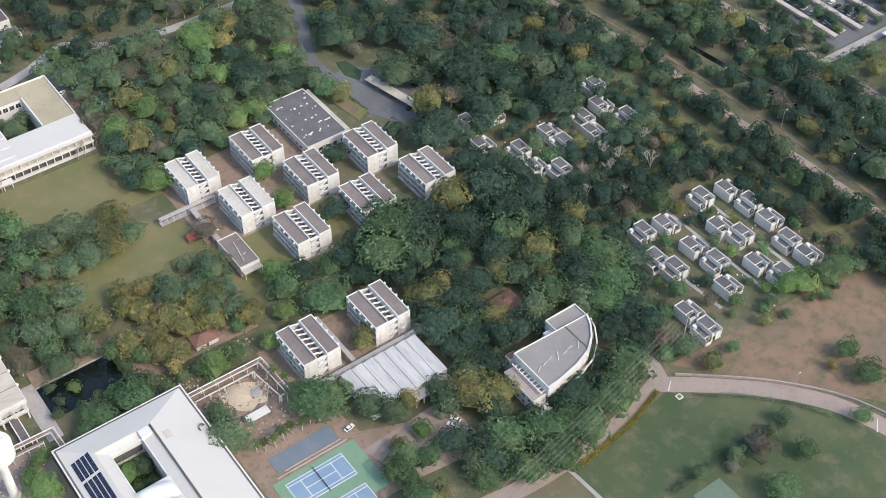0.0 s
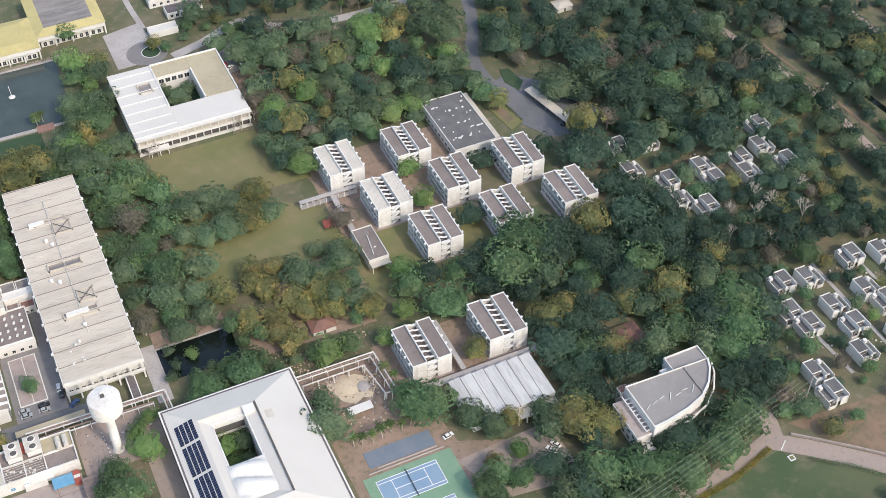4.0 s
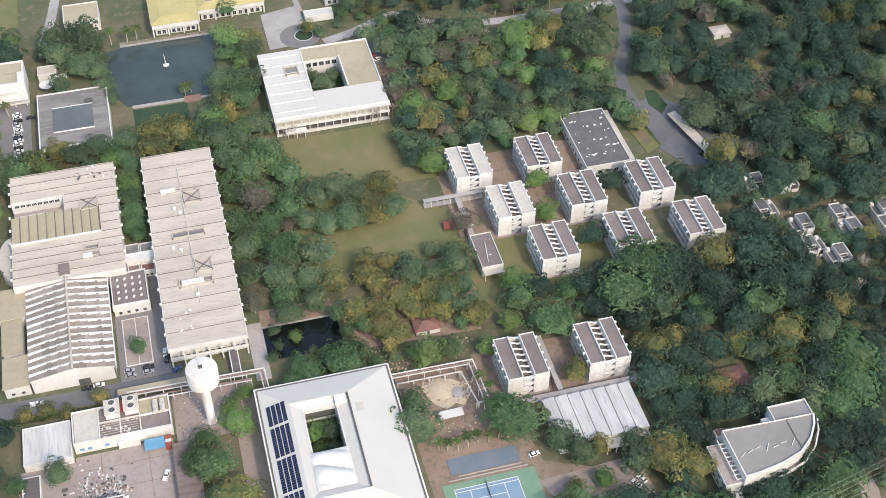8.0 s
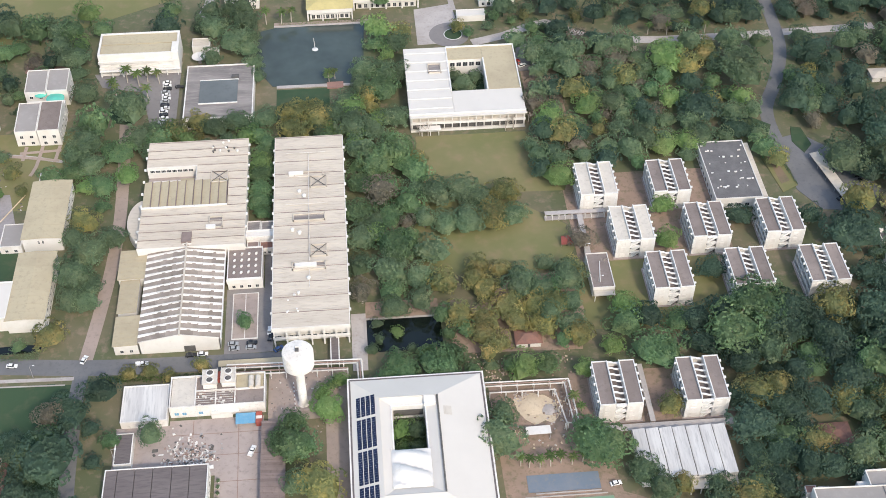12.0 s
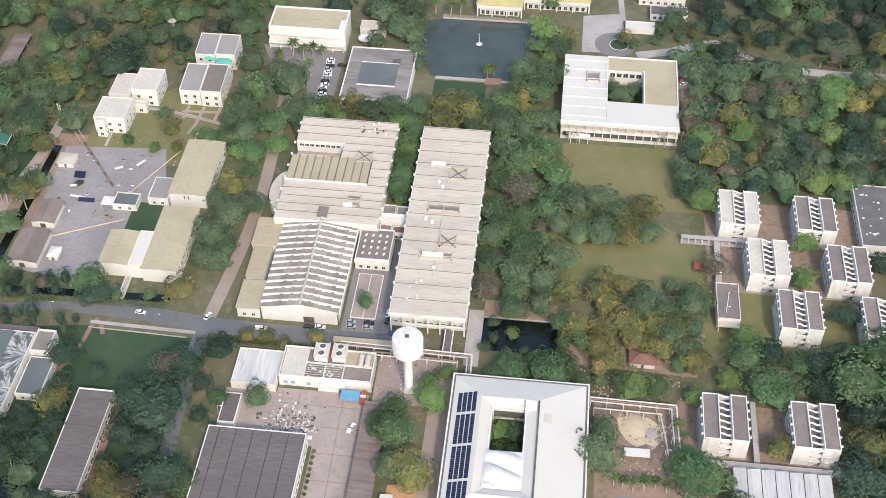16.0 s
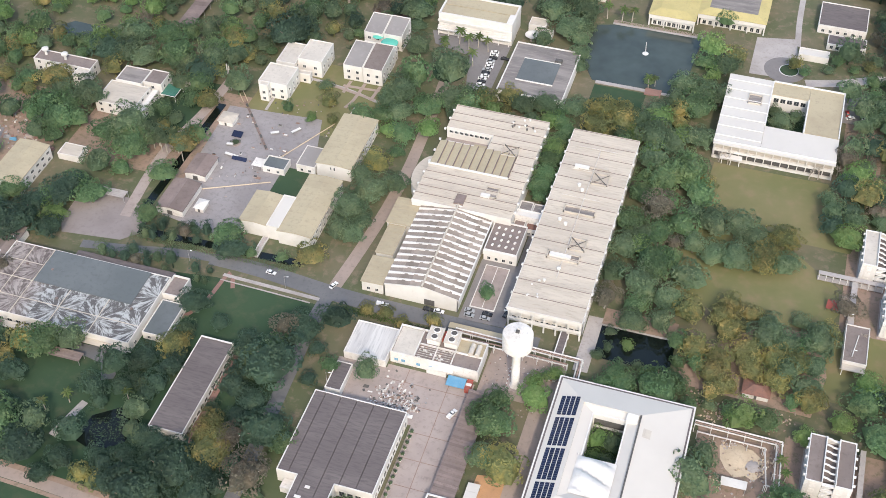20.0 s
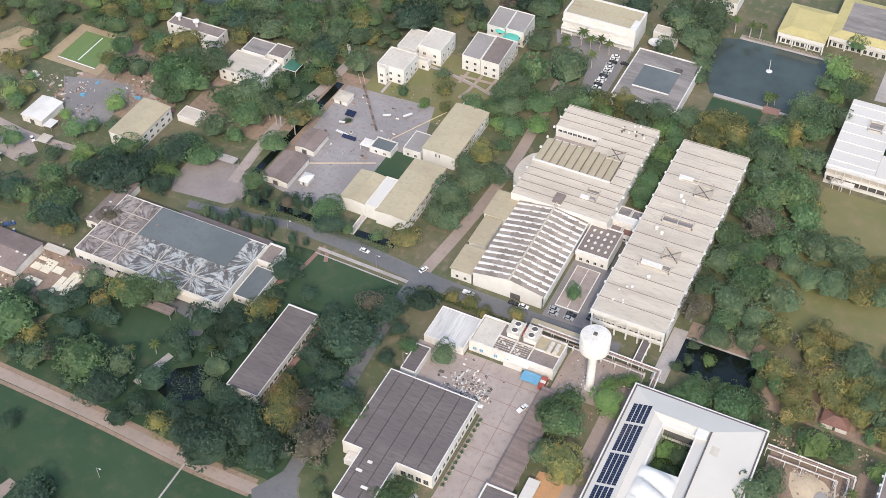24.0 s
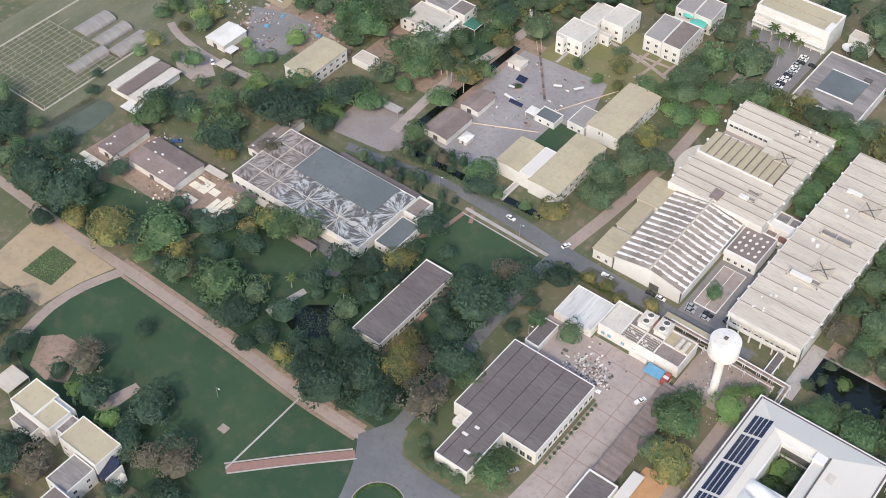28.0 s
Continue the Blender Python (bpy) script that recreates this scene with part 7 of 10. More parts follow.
for x0, x1, y0, y1, h in ((-132.6, -122.5, 163.4, 181.6, 8.3), (-122.1, -112, 163, 181.6, 8.9), (-132.4, -122.4, 193.2, 207.6, 8.1), (-122.0, -112, 193.4, 207, 8.7)):
    pent_roof(x0, x1, y0, y1, h, 2.2, ROOF_BROWN if h == 8.9 else ROOF_ASH)
for x, y, z in ((-279.5, 129, 6.5), (-268, 128, 6.5)):
    tk = thing("roof_tank", x, y, "white mushroom-shaped roof tank", "tank", "roof tanks", z)
    part("stem", Shape().lathe([(0.7, 0), (0.6, 2.6)], 10), WHITE, tk)
    part("drum", Shape().lathe([(1.0, 2.6), (1.7, 3.0), (1.7, 3.8), (0.5, 4.2)], 16), WHITE, tk)
for x, y, r in ((-125, 196, 3.2), (-117.6, 191.6, 4.4)):
    um = thing("parasol", x, y - 2.0, "large turquoise canopy over the terrace", "canopy", "turquoise canopies")
    part("pole", Shape().tube((0, 0, 0), (0, 0, 7.0), 0.12, n=6), STEEL, um)
    part("canopy", Shape().lathe([(r, 6.6), (r, 6.75), (r * 0.5, 7.4), (0.15, 7.9)], 14), TEAL, um)
gp = thing("glass_porch", -208.4, 124.6, "green glazed porch roof beside the villa", "porch")
part("roof", Shape().hexa([(-4, -4.4, 3.2), (4, -4.4, 3.2), (4, 4.4, 3.2), (-4, 4.4, 3.2)], [(-4, -4.4, 3.4), (4, -4.4, 3.4), (4, 4.4, 3.6), (-4, 4.4, 3.6)]), GREEN_GLASS, gp)
for x, y in ((-3.8, -4.2), (3.8, -4.2), (3.8, 4.2), (-3.8, 4.2)):
    part("post", Shape().tube((x, y, 0), (x, y, 3.2), 0.12, n=6), BEAM, gp)
for a, b in (((-4, -4.4), (4, -4.4)), ((4, -4.4), (4, 4.4)), ((-4, 4.4), (4, 4.4)), ((-4, -4.4), (-4, 4.4))):
    part("edge_beam", Shape().tube((*a, 3.45), (*b, 3.45), 0.18, n=4), BEAM, gp)


def tan_block(x0, x1, y0, y1, h, label, axis="y", sides="es"):
    """A white two-storey block with tan roof sheets in strips."""
    cx, cy, a, b = (x0 + x1) / 2, (y0 + y1) / 2, (x1 - x0) / 2, (y1 - y0) / 2
    th = thing("classroom_block", cx, cy, label, "school building", "tan-roofed blocks")
    keep_clear(x0, x1, y0, y1)
    part("wall", Shape().box(-a, a, -b, b, 0, h - 0.3), WHITE, th)
    for s in (-1, 1):
        if axis == "y":
            n = max(3, int(2 * b / 4))
            for i in range(n):
                u, v = -b - 0.2 + (2 * b + 0.4) * i / n, -b - 0.2 + (2 * b + 0.4) * (i + 1) / n - 0.06
                xa, xb = (-a - 0.5, 0) if s < 0 else (0.0, a + 0.5)
                za, zb = (h - 0.3, h + 0.4) if s < 0 else (h + 0.4, h - 0.3)
                part("roof_sheet", Shape().hexa([(xa, u, za), (xb, u, zb), (xb, v, zb), (xa, v, za)], [(xa, u, za + 0.2), (xb, u, zb + 0.2), (xb, v, zb + 0.2), (xa, v, za + 0.2)]), ROOF_TAN, th)
        else:
            n = max(3, int(2 * a / 4))
            for i in range(n):
                u, v = -a - 0.2 + (2 * a + 0.4) * i / n, -a - 0.2 + (2 * a + 0.4) * (i + 1) / n - 0.06
                ya, yb = (-b - 0.5, 0) if s < 0 else (0.0, b + 0.5)
                za, zb = (h - 0.3, h + 0.4) if s < 0 else (h + 0.4, h - 0.3)
                part("roof_sheet", Shape().hexa([(u, ya, za), (v, ya, za), (v, yb, zb), (u, yb, zb)], [(u, ya, za + 0.2), (v, ya, za + 0.2), (v, yb, zb + 0.2), (u, yb, zb + 0.2)]), ROOF_TAN, th)
    for sd in sides:
        fixed, u, v = {"s": (-b, -a, a), "n": (b, -a, a), "w": (-a, -b, b), "e": (a, -b, b)}[sd]
        for k in range(2):
            window_row(th, sd, fixed, u + 0.6, v - 0.6, max(2, int((v - u) / 4.2)), 1.0 + 3.5 * k, 2.2, 1.5, 2)
    return th


t1 = tan_block(-118.6, -102.0, 91.5, 128.6, 7.6, "white two-storey block with a ribbed tan roof", "y", "e")
window(t1, -1.4, -18.55, 4.6, 0.8, 2.0, "s")
window(t1, 0.4, -18.55, 4.6, 0.8, 2.0, "s")
tan_block(-118.0, -102.8, 45.0, 83.4, 7.6, "white two-storey block with a tan roof beside a lawn", "y", "e")
tan_block(-136.6, -124.2, 46.6, 66.6, 7.4, "white wing with a tan roof and a paler strip", "y", "")
block("link_building", "pale roofed link between the tan-roofed wings", "annexe", -124.0, -118.2, 46.4, 66.8, 7.6, WHITE, ROOF_SHEET, 0.3)
block("annexe", "low annexe with a grey flat roof", "annexe", -128.6, -119.4, 91, 105, 4.2, WHITE_OLD, ROOF_ASH, 0.2, rows=(("s", 1, 2, 1.4, 1.4),))
block("store", "small store with a brown roof in the garden", "store", -118, -108, 133, 139, 3.4, WHITE_OLD, ROOF_BROWN, 0.2, rows=(("w", 1, 1, 1.4, 1.4),))
tan_block(-255.8, -240.8, 37.6, 65.6, 8.0, "white two-storey block with a tan roof near the nursery", "y", "es")
rp = thing("footbridge", -124.4, 40, "narrow pale concrete footbridge over the ditch", "footbridge")
part("deck", Shape().box(-1.3, 1.3, -6.5, 6.0, 0.3, 0.7), PAVING, rp)
for s in (-1.3, 1.1):
    part("rail", Shape().box(s, s + 0.2, -6.5, 6.0, 0.7, 1.5), BEAM, rp)


def pitched_shed(name, label, x0, x1, y0, y1, h, rise, roof_m, wall_m=None, axis="y", group="", skylights=0, seed=1):
    cx, cy, a, b = (x0 + x1) / 2, (y0 + y1) / 2, (x1 - x0) / 2, (y1 - y0) / 2
    th = thing(name, cx, cy, label, "shed", group)
    keep_clear(x0, x1, y0, y1)
    part("wall", Shape().box(-a + 0.4, a - 0.4, -b + 0.4, b - 0.4, 0, h), wall_m or WHITE_OLD, th)
    if axis == "y":
        for xa, za, xb, zb in ((-a, h, 0, h + rise), (0, h + rise, a, h)):
            part("roof_slope", Shape().hexa([(xa, -b, za), (xb, -b, zb), (xb, b, zb), (xa, b, za)], [(xa, -b, za + 0.2), (xb, -b, zb + 0.2), (xb, b, zb + 0.2), (xa, b, za + 0.2)]), roof_m, th)
    else:
        for ya, za, yb, zb in ((-b, h, 0, h + rise), (0, h + rise, b, h)):
            part("roof_slope", Shape().hexa([(-a, ya, za), (a, ya, za), (a, yb, zb), (-a, yb, zb)], [(-a, ya, za + 0.2), (a, ya, za + 0.2), (a, yb, zb + 0.2), (-a, yb, zb + 0.2)]), roof_m, th)
    r = random.Random(seed)
    for i in range(skylights):
        x, y = r.uniform(-a + 1, a - 2), r.uniform(-b + 1, b - 2)
        z = h + rise * (1 - (abs(x) / a if axis == "y" else abs(y) / b)) + 0.15
        part("skylight", Shape().box(x, x + 1.2, y, y + 0.8, z - 0.2, z + 0.3), BEAM, th)
    part("door", Shape().box(-1.2, 1.2, -b + 0.32, -b + 0.38, 0.05, 2.6), SHADE, th)
    return th


pitched_shed("shed", "open-sided shed with a brown pitched roof", -178, -164.4, 46.6, 66.6, 3.6, 1.0, ROOF_RUST)
pitched_shed("shed", "smaller shed with a brown pitched roof", -175.8, -165, 71, 85.6, 3.4, 0.9, ROOF_RUST)
hip_hut("small white hut in the paved yard", -159.5, 55, 2.6, 3.4, 2.6, 3.8, WHITE_OLD)
hip_hut("small kiosk with a pale roof at the yard's edge", -173.5, 114.5, 4.2, 4.0, 2.8, 3.6, ROOF_PALE)
block("store", "small white cabin with a slate roof beside the mast", "store", -143.4, -132.6, 86, 94, 3.2, WHITE, ROOF_SLATE, 0.5, rows=(("s", 1, 2, 1.4, 1.4),))


def lattice_mast(x, y, h, w, label):
    th = thing("radio_mast", x, y, label, "mast")
    for sx, sy in ((-1, -1), (1, -1), (0, 1)):
        part("leg", Shape().tube((sx * w, sy * w, 0), (sx * w * 0.45, sy * w * 0.45, h), 0.14, n=5), STEEL, th)
    n = int(h / 2.2)
    for i in range(n):
        s = Shape()
        z0, z1 = h * i / n, h * (i + 1) / n
        k0, k1 = w * (1 - 0.55 * i / n), w * (1 - 0.55 * (i + 1) / n)
        c = ((-1, -1), (1, -1), (0, 1))
        for j in range(3):
            a, b = c[j], c[(j + 1) % 3]
            s.tube((a[0] * k0, a[1] * k0, z0), (b[0] * k1, b[1] * k1, z1), 0.08, n=4)
            s.tube((a[0] * k1, a[1] * k1, z1), (b[0] * k1, b[1] * k1, z1), 0.08, n=4)
        part("bracing", s, (STEEL, RUSTY)[i % 2], th)
    for dx in (-0.5, 0.5):
        part("antenna", Shape().box(dx - 0.2, dx + 0.2, -0.3, 0.3, h, h + 3.4), PIPE, th)


boom = thing("lattice_mast", -147.5, 100.2, "brown lattice mast lying across the yard", "mast", z=0.1, turn=128.6)
for sy in (-0.45, 0.45):
    part("chord", Shape().box(0, 39, sy - 0.1, sy + 0.1, 0.3, 0.5), RUSTY, boom)
    part("end_chord", Shape().box(39.2, 49, sy * 2.4 - 0.16, sy * 2.4 + 0.16, 0.2, 0.6), SAND, boom)
for i in range(13):
    part("bracing", Shape().tube((3 * i, -0.4, 0.4), (3 * i + 3, 0.4, 0.4), 0.12, n=4).tube((3 * i, 0.4, 0.45), (3 * i + 3, -0.4, 0.45), 0.12, n=4), RUSTY, boom)
for i in range(9):
    part("panel", Shape().box(4.2 * i + 1, 4.2 * i + 3.4, -0.5, 0.5, 0.5, 0.7), ROOF_RUST if i % 2 else SHADE, boom)
lattice_mast(-183, 138, 12, 0.7, "short lattice mast beside the lane")
for x0, y0, x1, y1 in ((-174, 62, -137, 80), (-140, 96, -124, 128)):
    tr = thing("cable_tray", x0, y0, "low yellowish cable duct across the yard", "cable duct", "cable ducts", 0.1)
    part("cover", Shape().tube((0, 0, 0.25), (x1 - x0, y1 - y0, 0.25), 0.32, n=4), SAND, tr)
rng = random.Random(21)
for i in range(26):
    x, y = rng.uniform(-170, -138), rng.uniform(70, 124)
    it = thing("machine_part", x, y, "small weathered equipment on the paved yard", "equipment", "equipment in the yard", 0.1)
    w, d, hh = rng.uniform(0.5, 2.4), rng.uniform(0.4, 1.4), rng.uniform(0.3, 1.1)
    part("base", Shape().box(-w / 2, w / 2, -d / 2, d / 2, 0, hh * 0.6), (CONCRETE, STEEL, RUSTY, BEAM)[i % 4], it)
    part("top", Shape().box(-w / 3, w / 3, -d / 3, d / 3, hh * 0.6, hh), (BEAM, RUSTY, SHADE)[i % 3], it)
for x, y, w, d in ((-165, 106, 5, 3.4), (-156.8, 89.8, 7.4, 1.6)):
    sp = thing("solar_table", x, y, "dark solar panel table on legs in the yard", "solar panel", "solar tables", 0.1)
    part("panel", Shape().hexa([(-w / 2, -d / 2, 0.6), (w / 2, -d / 2, 0.6), (w / 2, d / 2, 1.6), (-w / 2, d / 2, 1.6)], [(-w / 2, -d / 2, 0.7), (w / 2, -d / 2, 0.7), (w / 2, d / 2, 1.7), (-w / 2, d / 2, 1.7)]), PANEL, sp)
    for sx in (-w / 2 + 0.3, w / 2 - 0.3):
        part("leg", Shape().box(sx - 0.1, sx + 0.1, -0.1, 0.1, 0, 1.1), STEEL, sp)


# ---- workshops to the west ----
def stained_hall():
    x0, x1, y0, y1, h = -223.4, -150.2, -30.6, 7.2, 5.8
    th = block("workshop", "long workshop with a stained pale roof and a slate felt strip", "industrial building", x0, x1, y0, y1, h, WHITE, ROOF_STAIN, 0.25, 0.3, rows=(("s", 1, 18, 2.2, 1.6), ("e", 1, 5, 1.8, 1.6)))
    cx, cy = (x0 + x1) / 2, (y0 + y1) / 2
    part("slate_strip", Shape().box(-204 - cx, -159 - cx, -11.5 - cy, 7.0 - cy, h - 0.02, h + 0.3), ROOF_SLATE, th)
    for x in (-204.4, -186.5, -168.6):
        part("roof_joint", Shape().box(x - cx - 0.15, x - cx + 0.15, -30.2 - cy, -11.6 - cy if x > -204 else 6.8 - cy, h - 0.02, h + 0.2), ROOF_PALE, th)
    part("roof_joint", Shape().box(-214.2 - cx, -213.9 - cx, -30.2 - cy, 6.8 - cy, h - 0.02, h + 0.17), ROOF_PALE, th)
    part("roof_joint", Shape().box(-223 - cx, -204.6 - cx, -21.4 - cy, -21.1 - cy, h - 0.02, h + 0.14), ROOF_PALE, th)
    part("roof_joint", Shape().box(-223 - cx, -204.6 - cx, -2.4 - cy, -2.1 - cy, h - 0.02, h + 0.14), ROOF_PALE, th)
    part("roof_joint", Shape().box(-223 - cx, -204.6 - cx, -11.8 - cy, -11.5 - cy, h - 0.02, h + 0.2), ROOF_PALE, th)
    part("roof_joint", Shape().box(-204.2 - cx, -150.6 - cx, -21.4 - cy, -21.1 - cy, h - 0.02, h + 0.14), ROOF_PALE, th)
    part("south_canopy", Shape().box(-176 - cx, -150.4 - cx, -33.4 - cy, -30.66 - cy, 2.8, 3.0), ROOF_PALE, th)
    part("north_lean_to", Shape().box(-196 - cx, -150.4 - cx, 7.26 - cy, 11.4 - cy, 0, 4.0), WHITE_OLD, th)
    part("lean_to_roof", Shape().box(-196.2 - cx, -150.2 - cx, 7.26 - cy, 11.6 - cy, 4.0, 4.2), ROOF_DARK, th)
    for x, y in ((-212, -4), (-200, -4), (-190, -18), (-172, -26), (-158, -14)):
        part("roof_vent", Shape().box(x - cx, x - cx + 0.9, y - cy, y - cy + 0.9, h, h + 0.6), ROOF_RUST, th)


stained_hall()
block("store", "white annexe with an open dark roof beside the workshop", "annexe", -150.0, -142.6, -1.5, 9.5, 4.6, WHITE, ROOF_BROWN, 0.9, 0.4, rows=(("e", 1, 2, 1.4, 1.4), ("s", 1, 2, 1.4, 1.4)))
block("store", "low store with a slate grey roof", "store", -149, -139, -22, -3.4, 3.8, WHITE_OLD, ROOF_SLATE, 0.2, rows=(("s", 1, 2, 1.4, 1.4), ("e", 1, 3, 1.4, 1.2)))
pitched_shed("shed", "brown-roofed shed behind the stained workshop", -232, -223.8, -13, 17, 4.2, 0.8, ROOF_BROWN, skylights=5)
bar = block("classroom_block", "long low block with a dark felt roof under trees", "school building", -124.6, -110.6, -64, -17.6, 5.0, WHITE, ROOF_DARK, 0.25, 0.25, rows=(("e", 1, 13, 2.4, 1.8),))
part("roof_edge", Shape().box(-6.9, 6.9, 22.6, 23.15, 5.2, 5.6), BEAM, bar)
part("walkway", Shape().box(7.1, 9.6, -23, 23, 0.05, 0.35), BRICK_RED, bar)
pitched_shed("workshop", "rusty brown-roofed workshop with white skylights", -268.6, -238.6, -51.4, -32.6, 4.0, 1.2, ROOF_RUST, axis="x", skylights=8, seed=3)
pitched_shed("workshop", "brown-roofed workshop beside the pond", -286, -274.8, -54, -32, 3.8, 1.0, ROOF_RUST, skylights=3, seed=4)
open_shed("lean_to", "brown lean-to roof beside the drive", -186, -166, -43, -38.5, 2.8, ROOF_RUST, 0.3, 6)
open_shed("lean_to", "pale lean-to roof between the workshops", -238, -226, -34.4, -30.6, 3.0, ROOF_PALE, 0.3, 4)
open_shed("lean_to", "rusty lean-to roof behind the stained workshop", -222, -206, -36, -32.6, 3.0, ROOF_RUST, 0.2, 5)
open_shed("shelter", "long pale shelter against the stained workshop", -208, -192, -35.4, -32, 2.8, ROOF_PALE, 0.2, 5)
open_shed("shelter", "small grey shelter roof beside the parked truck", -250, -243, -20, -13, 2.6, ROOF_ASH, 0.3, 3)
fs = thing("nursery_shed", -305, -7.6, "nursery shed with a pale and brown three-part roof", "shed")
keep_clear(-316, -294, -22, 7)
for i, (xa, xb, m) in enumerate(((-10.6, -4.2, ROOF_SAND), (-4.1, 3.6, ROOF_RUST), (3.7, 10.6, ROOF_SAND))):
    part("roof_sheet", Shape().hexa([(xa, -14.2, 3.6 + 0.1 * i), (xb, -14.2, 4.3), (xb, 14.2, 4.3), (xa, 14.2, 3.6 + 0.1 * i)], [(xa, -14.2, 3.75 + 0.1 * i), (xb, -14.2, 4.45), (xb, 14.2, 4.45), (xa, 14.2, 3.75 + 0.1 * i)]), m, fs)
part("wall", Shape().box(-9.6, 9.6, -13.2, 13.2, 0, 3.6), WHITE_OLD, fs)
pitched_shed("shed", "white-roofed shed in the scrap yard", -305.8, -293, 33, 49.6, 3.8, 0.8, WHITE)
open_shed("shelter", "small white shelter roof beside the shed", -292, -287, 32, 38, 2.6, WHITE, 0.3)
open_shed("shelter", "small pale shelter roof beside the lane", -288, -282, 22, 28, 2.4, ROOF_PALE, 0.3)
keep_clear(-218, -192, 40, 54, 0)
open_shed("market_shelter", "long pale slatted shelter roof", -217, -194, 47.4, 52, 3.0, PAVING, 0.4, 10)
block("store", "white cabin with a ribbed pale roof", "store", -238, -227, 66, 74, 3.4, WHITE, ROOF_PALE, 0.2)
open_shed("shelter", "pale shelter roof beside the ditch", -300, -290, -28, -20, 2.6, WHITE, 0.2)
open_shed("barn", "brown pitched barn roof in the woods", -231, -222, 176, 206, 3.4, ROOF_RUST, 0.6, 8)


def poly_tunnel(x, y, w, d):
    th = thing("poly_tunnel", x, y, "grey shade-net tunnel in the nursery", "greenhouse", "shade-net tunnels")
    keep_clear(x - w / 2, x + w / 2, y - d / 2, y + d / 2)
    n = 8
    arc = [(-w / 2 * math.cos(math.pi * i / n), 1.2 + 2.2 * math.sin(math.pi * i / n)) for i in range(n + 1)]
    s = Shape()
    s.add([(px, yy, pz) for yy in (-d / 2, d / 2) for px, pz in arc], [(i, i + 1, n + 2 + i, n + 1 + i) for i in range(n)] + [tuple(range(n + 1))[::-1], tuple(range(n + 1, 2 * n + 2))])
    part("net_cover", s, NET, th)
    for sx in (-w / 2, w / 2):
        part("side_net", Shape().box(sx - 0.05, sx + 0.05, -d / 2, d / 2, 0, 1.2), NET, th)
    for k in range(5):
        yy = -d / 2 + d * k / 4
        h = Shape()
        for i in range(n):
            h.tube((arc[i][0], yy, arc[i][1] + 0.06), (arc[i + 1][0], yy, arc[i + 1][1] + 0.06), 0.07, n=4)
        part("hoop", h, STEEL, th)


for x, y, w, d in ((-360, 8.6, 10.4, 19), (-346.6, 8.4, 8.4, 19), (-333.8, 8.2, 9, 20), (-340, -13, 7, 21)):
    poly_tunnel(x, y, w, d)
fr = thing("plant_trellis", -355, -27, "weathered post-and-wire trellis of the nursery", "trellis")
for i in range(7):
    for j in range(6):
        part("post", shared("trellis_post", lambda: Shape().box(-0.12, 0.12, -0.12, 0.12, 0, 2.2).mesh("post", BARK_PALE)), None, fr, "", pose(-26.4 + 8.8 * i, -22.5 + 9 * j, 0))
for i in range(19):
    part("rail", Shape().box(-26.5 + 2.93 * i, -26.36 + 2.93 * i, -22.5, 22.5 if i % 3 else 30, 2.2, 2.32), BARK_PALE, fr)
for j in range(11):
    part("rail", Shape().box(-26.4, 26.4, -22.57 + 4.5 * j, -22.43 + 4.5 * j, 2.32, 2.44), BARK_PALE, fr)
for x0, x1, y0, y1 in ((-328.4, -328.0, -50.6, 20), (-384, -328.4, -50.6, -50.2), (-384, -383.6, -50.2, 20)):
    setting("low_wall", Shape().box(x0, x1, y0, y1, 0, 0.8), ROOF_SAND, "low pale wall round the nursery", "wall")
rng = random.Random(8)
for k, (x0, x1, y0, y1, n) in enumerate(((-292, -277, -69, -57, 12), (-238, -223, -43.8, -36.2, 12), (-222, -213.4, -54, -38, 12), (-235.4, -227.4, -51.6, -47.6, 6))):
    keep_clear(x0, x1, y0, y1, -1)
    mats = thing("drying_sheets", (x0 + x1) / 2, (y0 + y1) / 2, "cream drying sheets laid out on the ground", "sheets", "drying sheets", 0.06)
    nx = 3
    ny = n // nx
    for i in range(nx):
        for j in range(ny):
            a, b = (x1 - x0) / nx, (y1 - y0) / ny
            xa, ya = x0 + a * i - (x0 + x1) / 2, y0 + b * j - (y0 + y1) / 2
            if rng.random() < 0.82:
                part("sheet", Shape().box(xa + 0.05, xa + a - 0.1 - 0.5 * rng.random(), ya + 0.05, ya + b - 0.1, 0, 0.15 + 0.2 * rng.random()), CREAM, mats)


# ---- apartment houses at the sports lawn ----
stepped_house("apartment_house", "white stepped apartment house with pale roofs", [(-198, -185.4, -170.4, -158, 9.6, ROOF_TAN), (-185.3, -176, -170.4, -160.4, 9.6, ROOF_TAN), (-185.2, -176.4, -160.3, -158.2, 8.2, WHITE_OLD), (-194, -182, -175, -170.2, 6.0, ROOF_GREY)], "stepped apartment houses")
stepped_house("apartment_house", "white stepped apartment house with a tan roof", [(-171, -151, -170.4, -158.6, 9.6, ROOF_TAN), (-176, -171.2, -168, -160, 7.4, ROOF_GREY)], "stepped apartment houses")
stepped_house("apartment_house", "white apartment house with a stained grey roof", [(-162, -151.4, -184, -171, 8.0, ROOF_GREY), (-156, -144, -200, -184.4, 9.6, ROOF_BROWN)], "stepped apartment houses")
st = thing("outdoor_stair", -148.6, -166.6, "dark steel stair enclosure beside the apartment house", "staircase")
part("enclosure", Shape().hexa([(-3, -4, 0), (2, -4, 0), (2, 3.4, 0), (-3, 3.4, 0)], [(-3, -4, 4.4), (2, -4, 4.4), (2, 3.4, 8.2), (-3, 3.4, 8.2)]), PANEL, st)
part("side_wall", Shape().box(2.02, 2.4, -4.2, 3.6, 0, 6.4), WHITE, st)
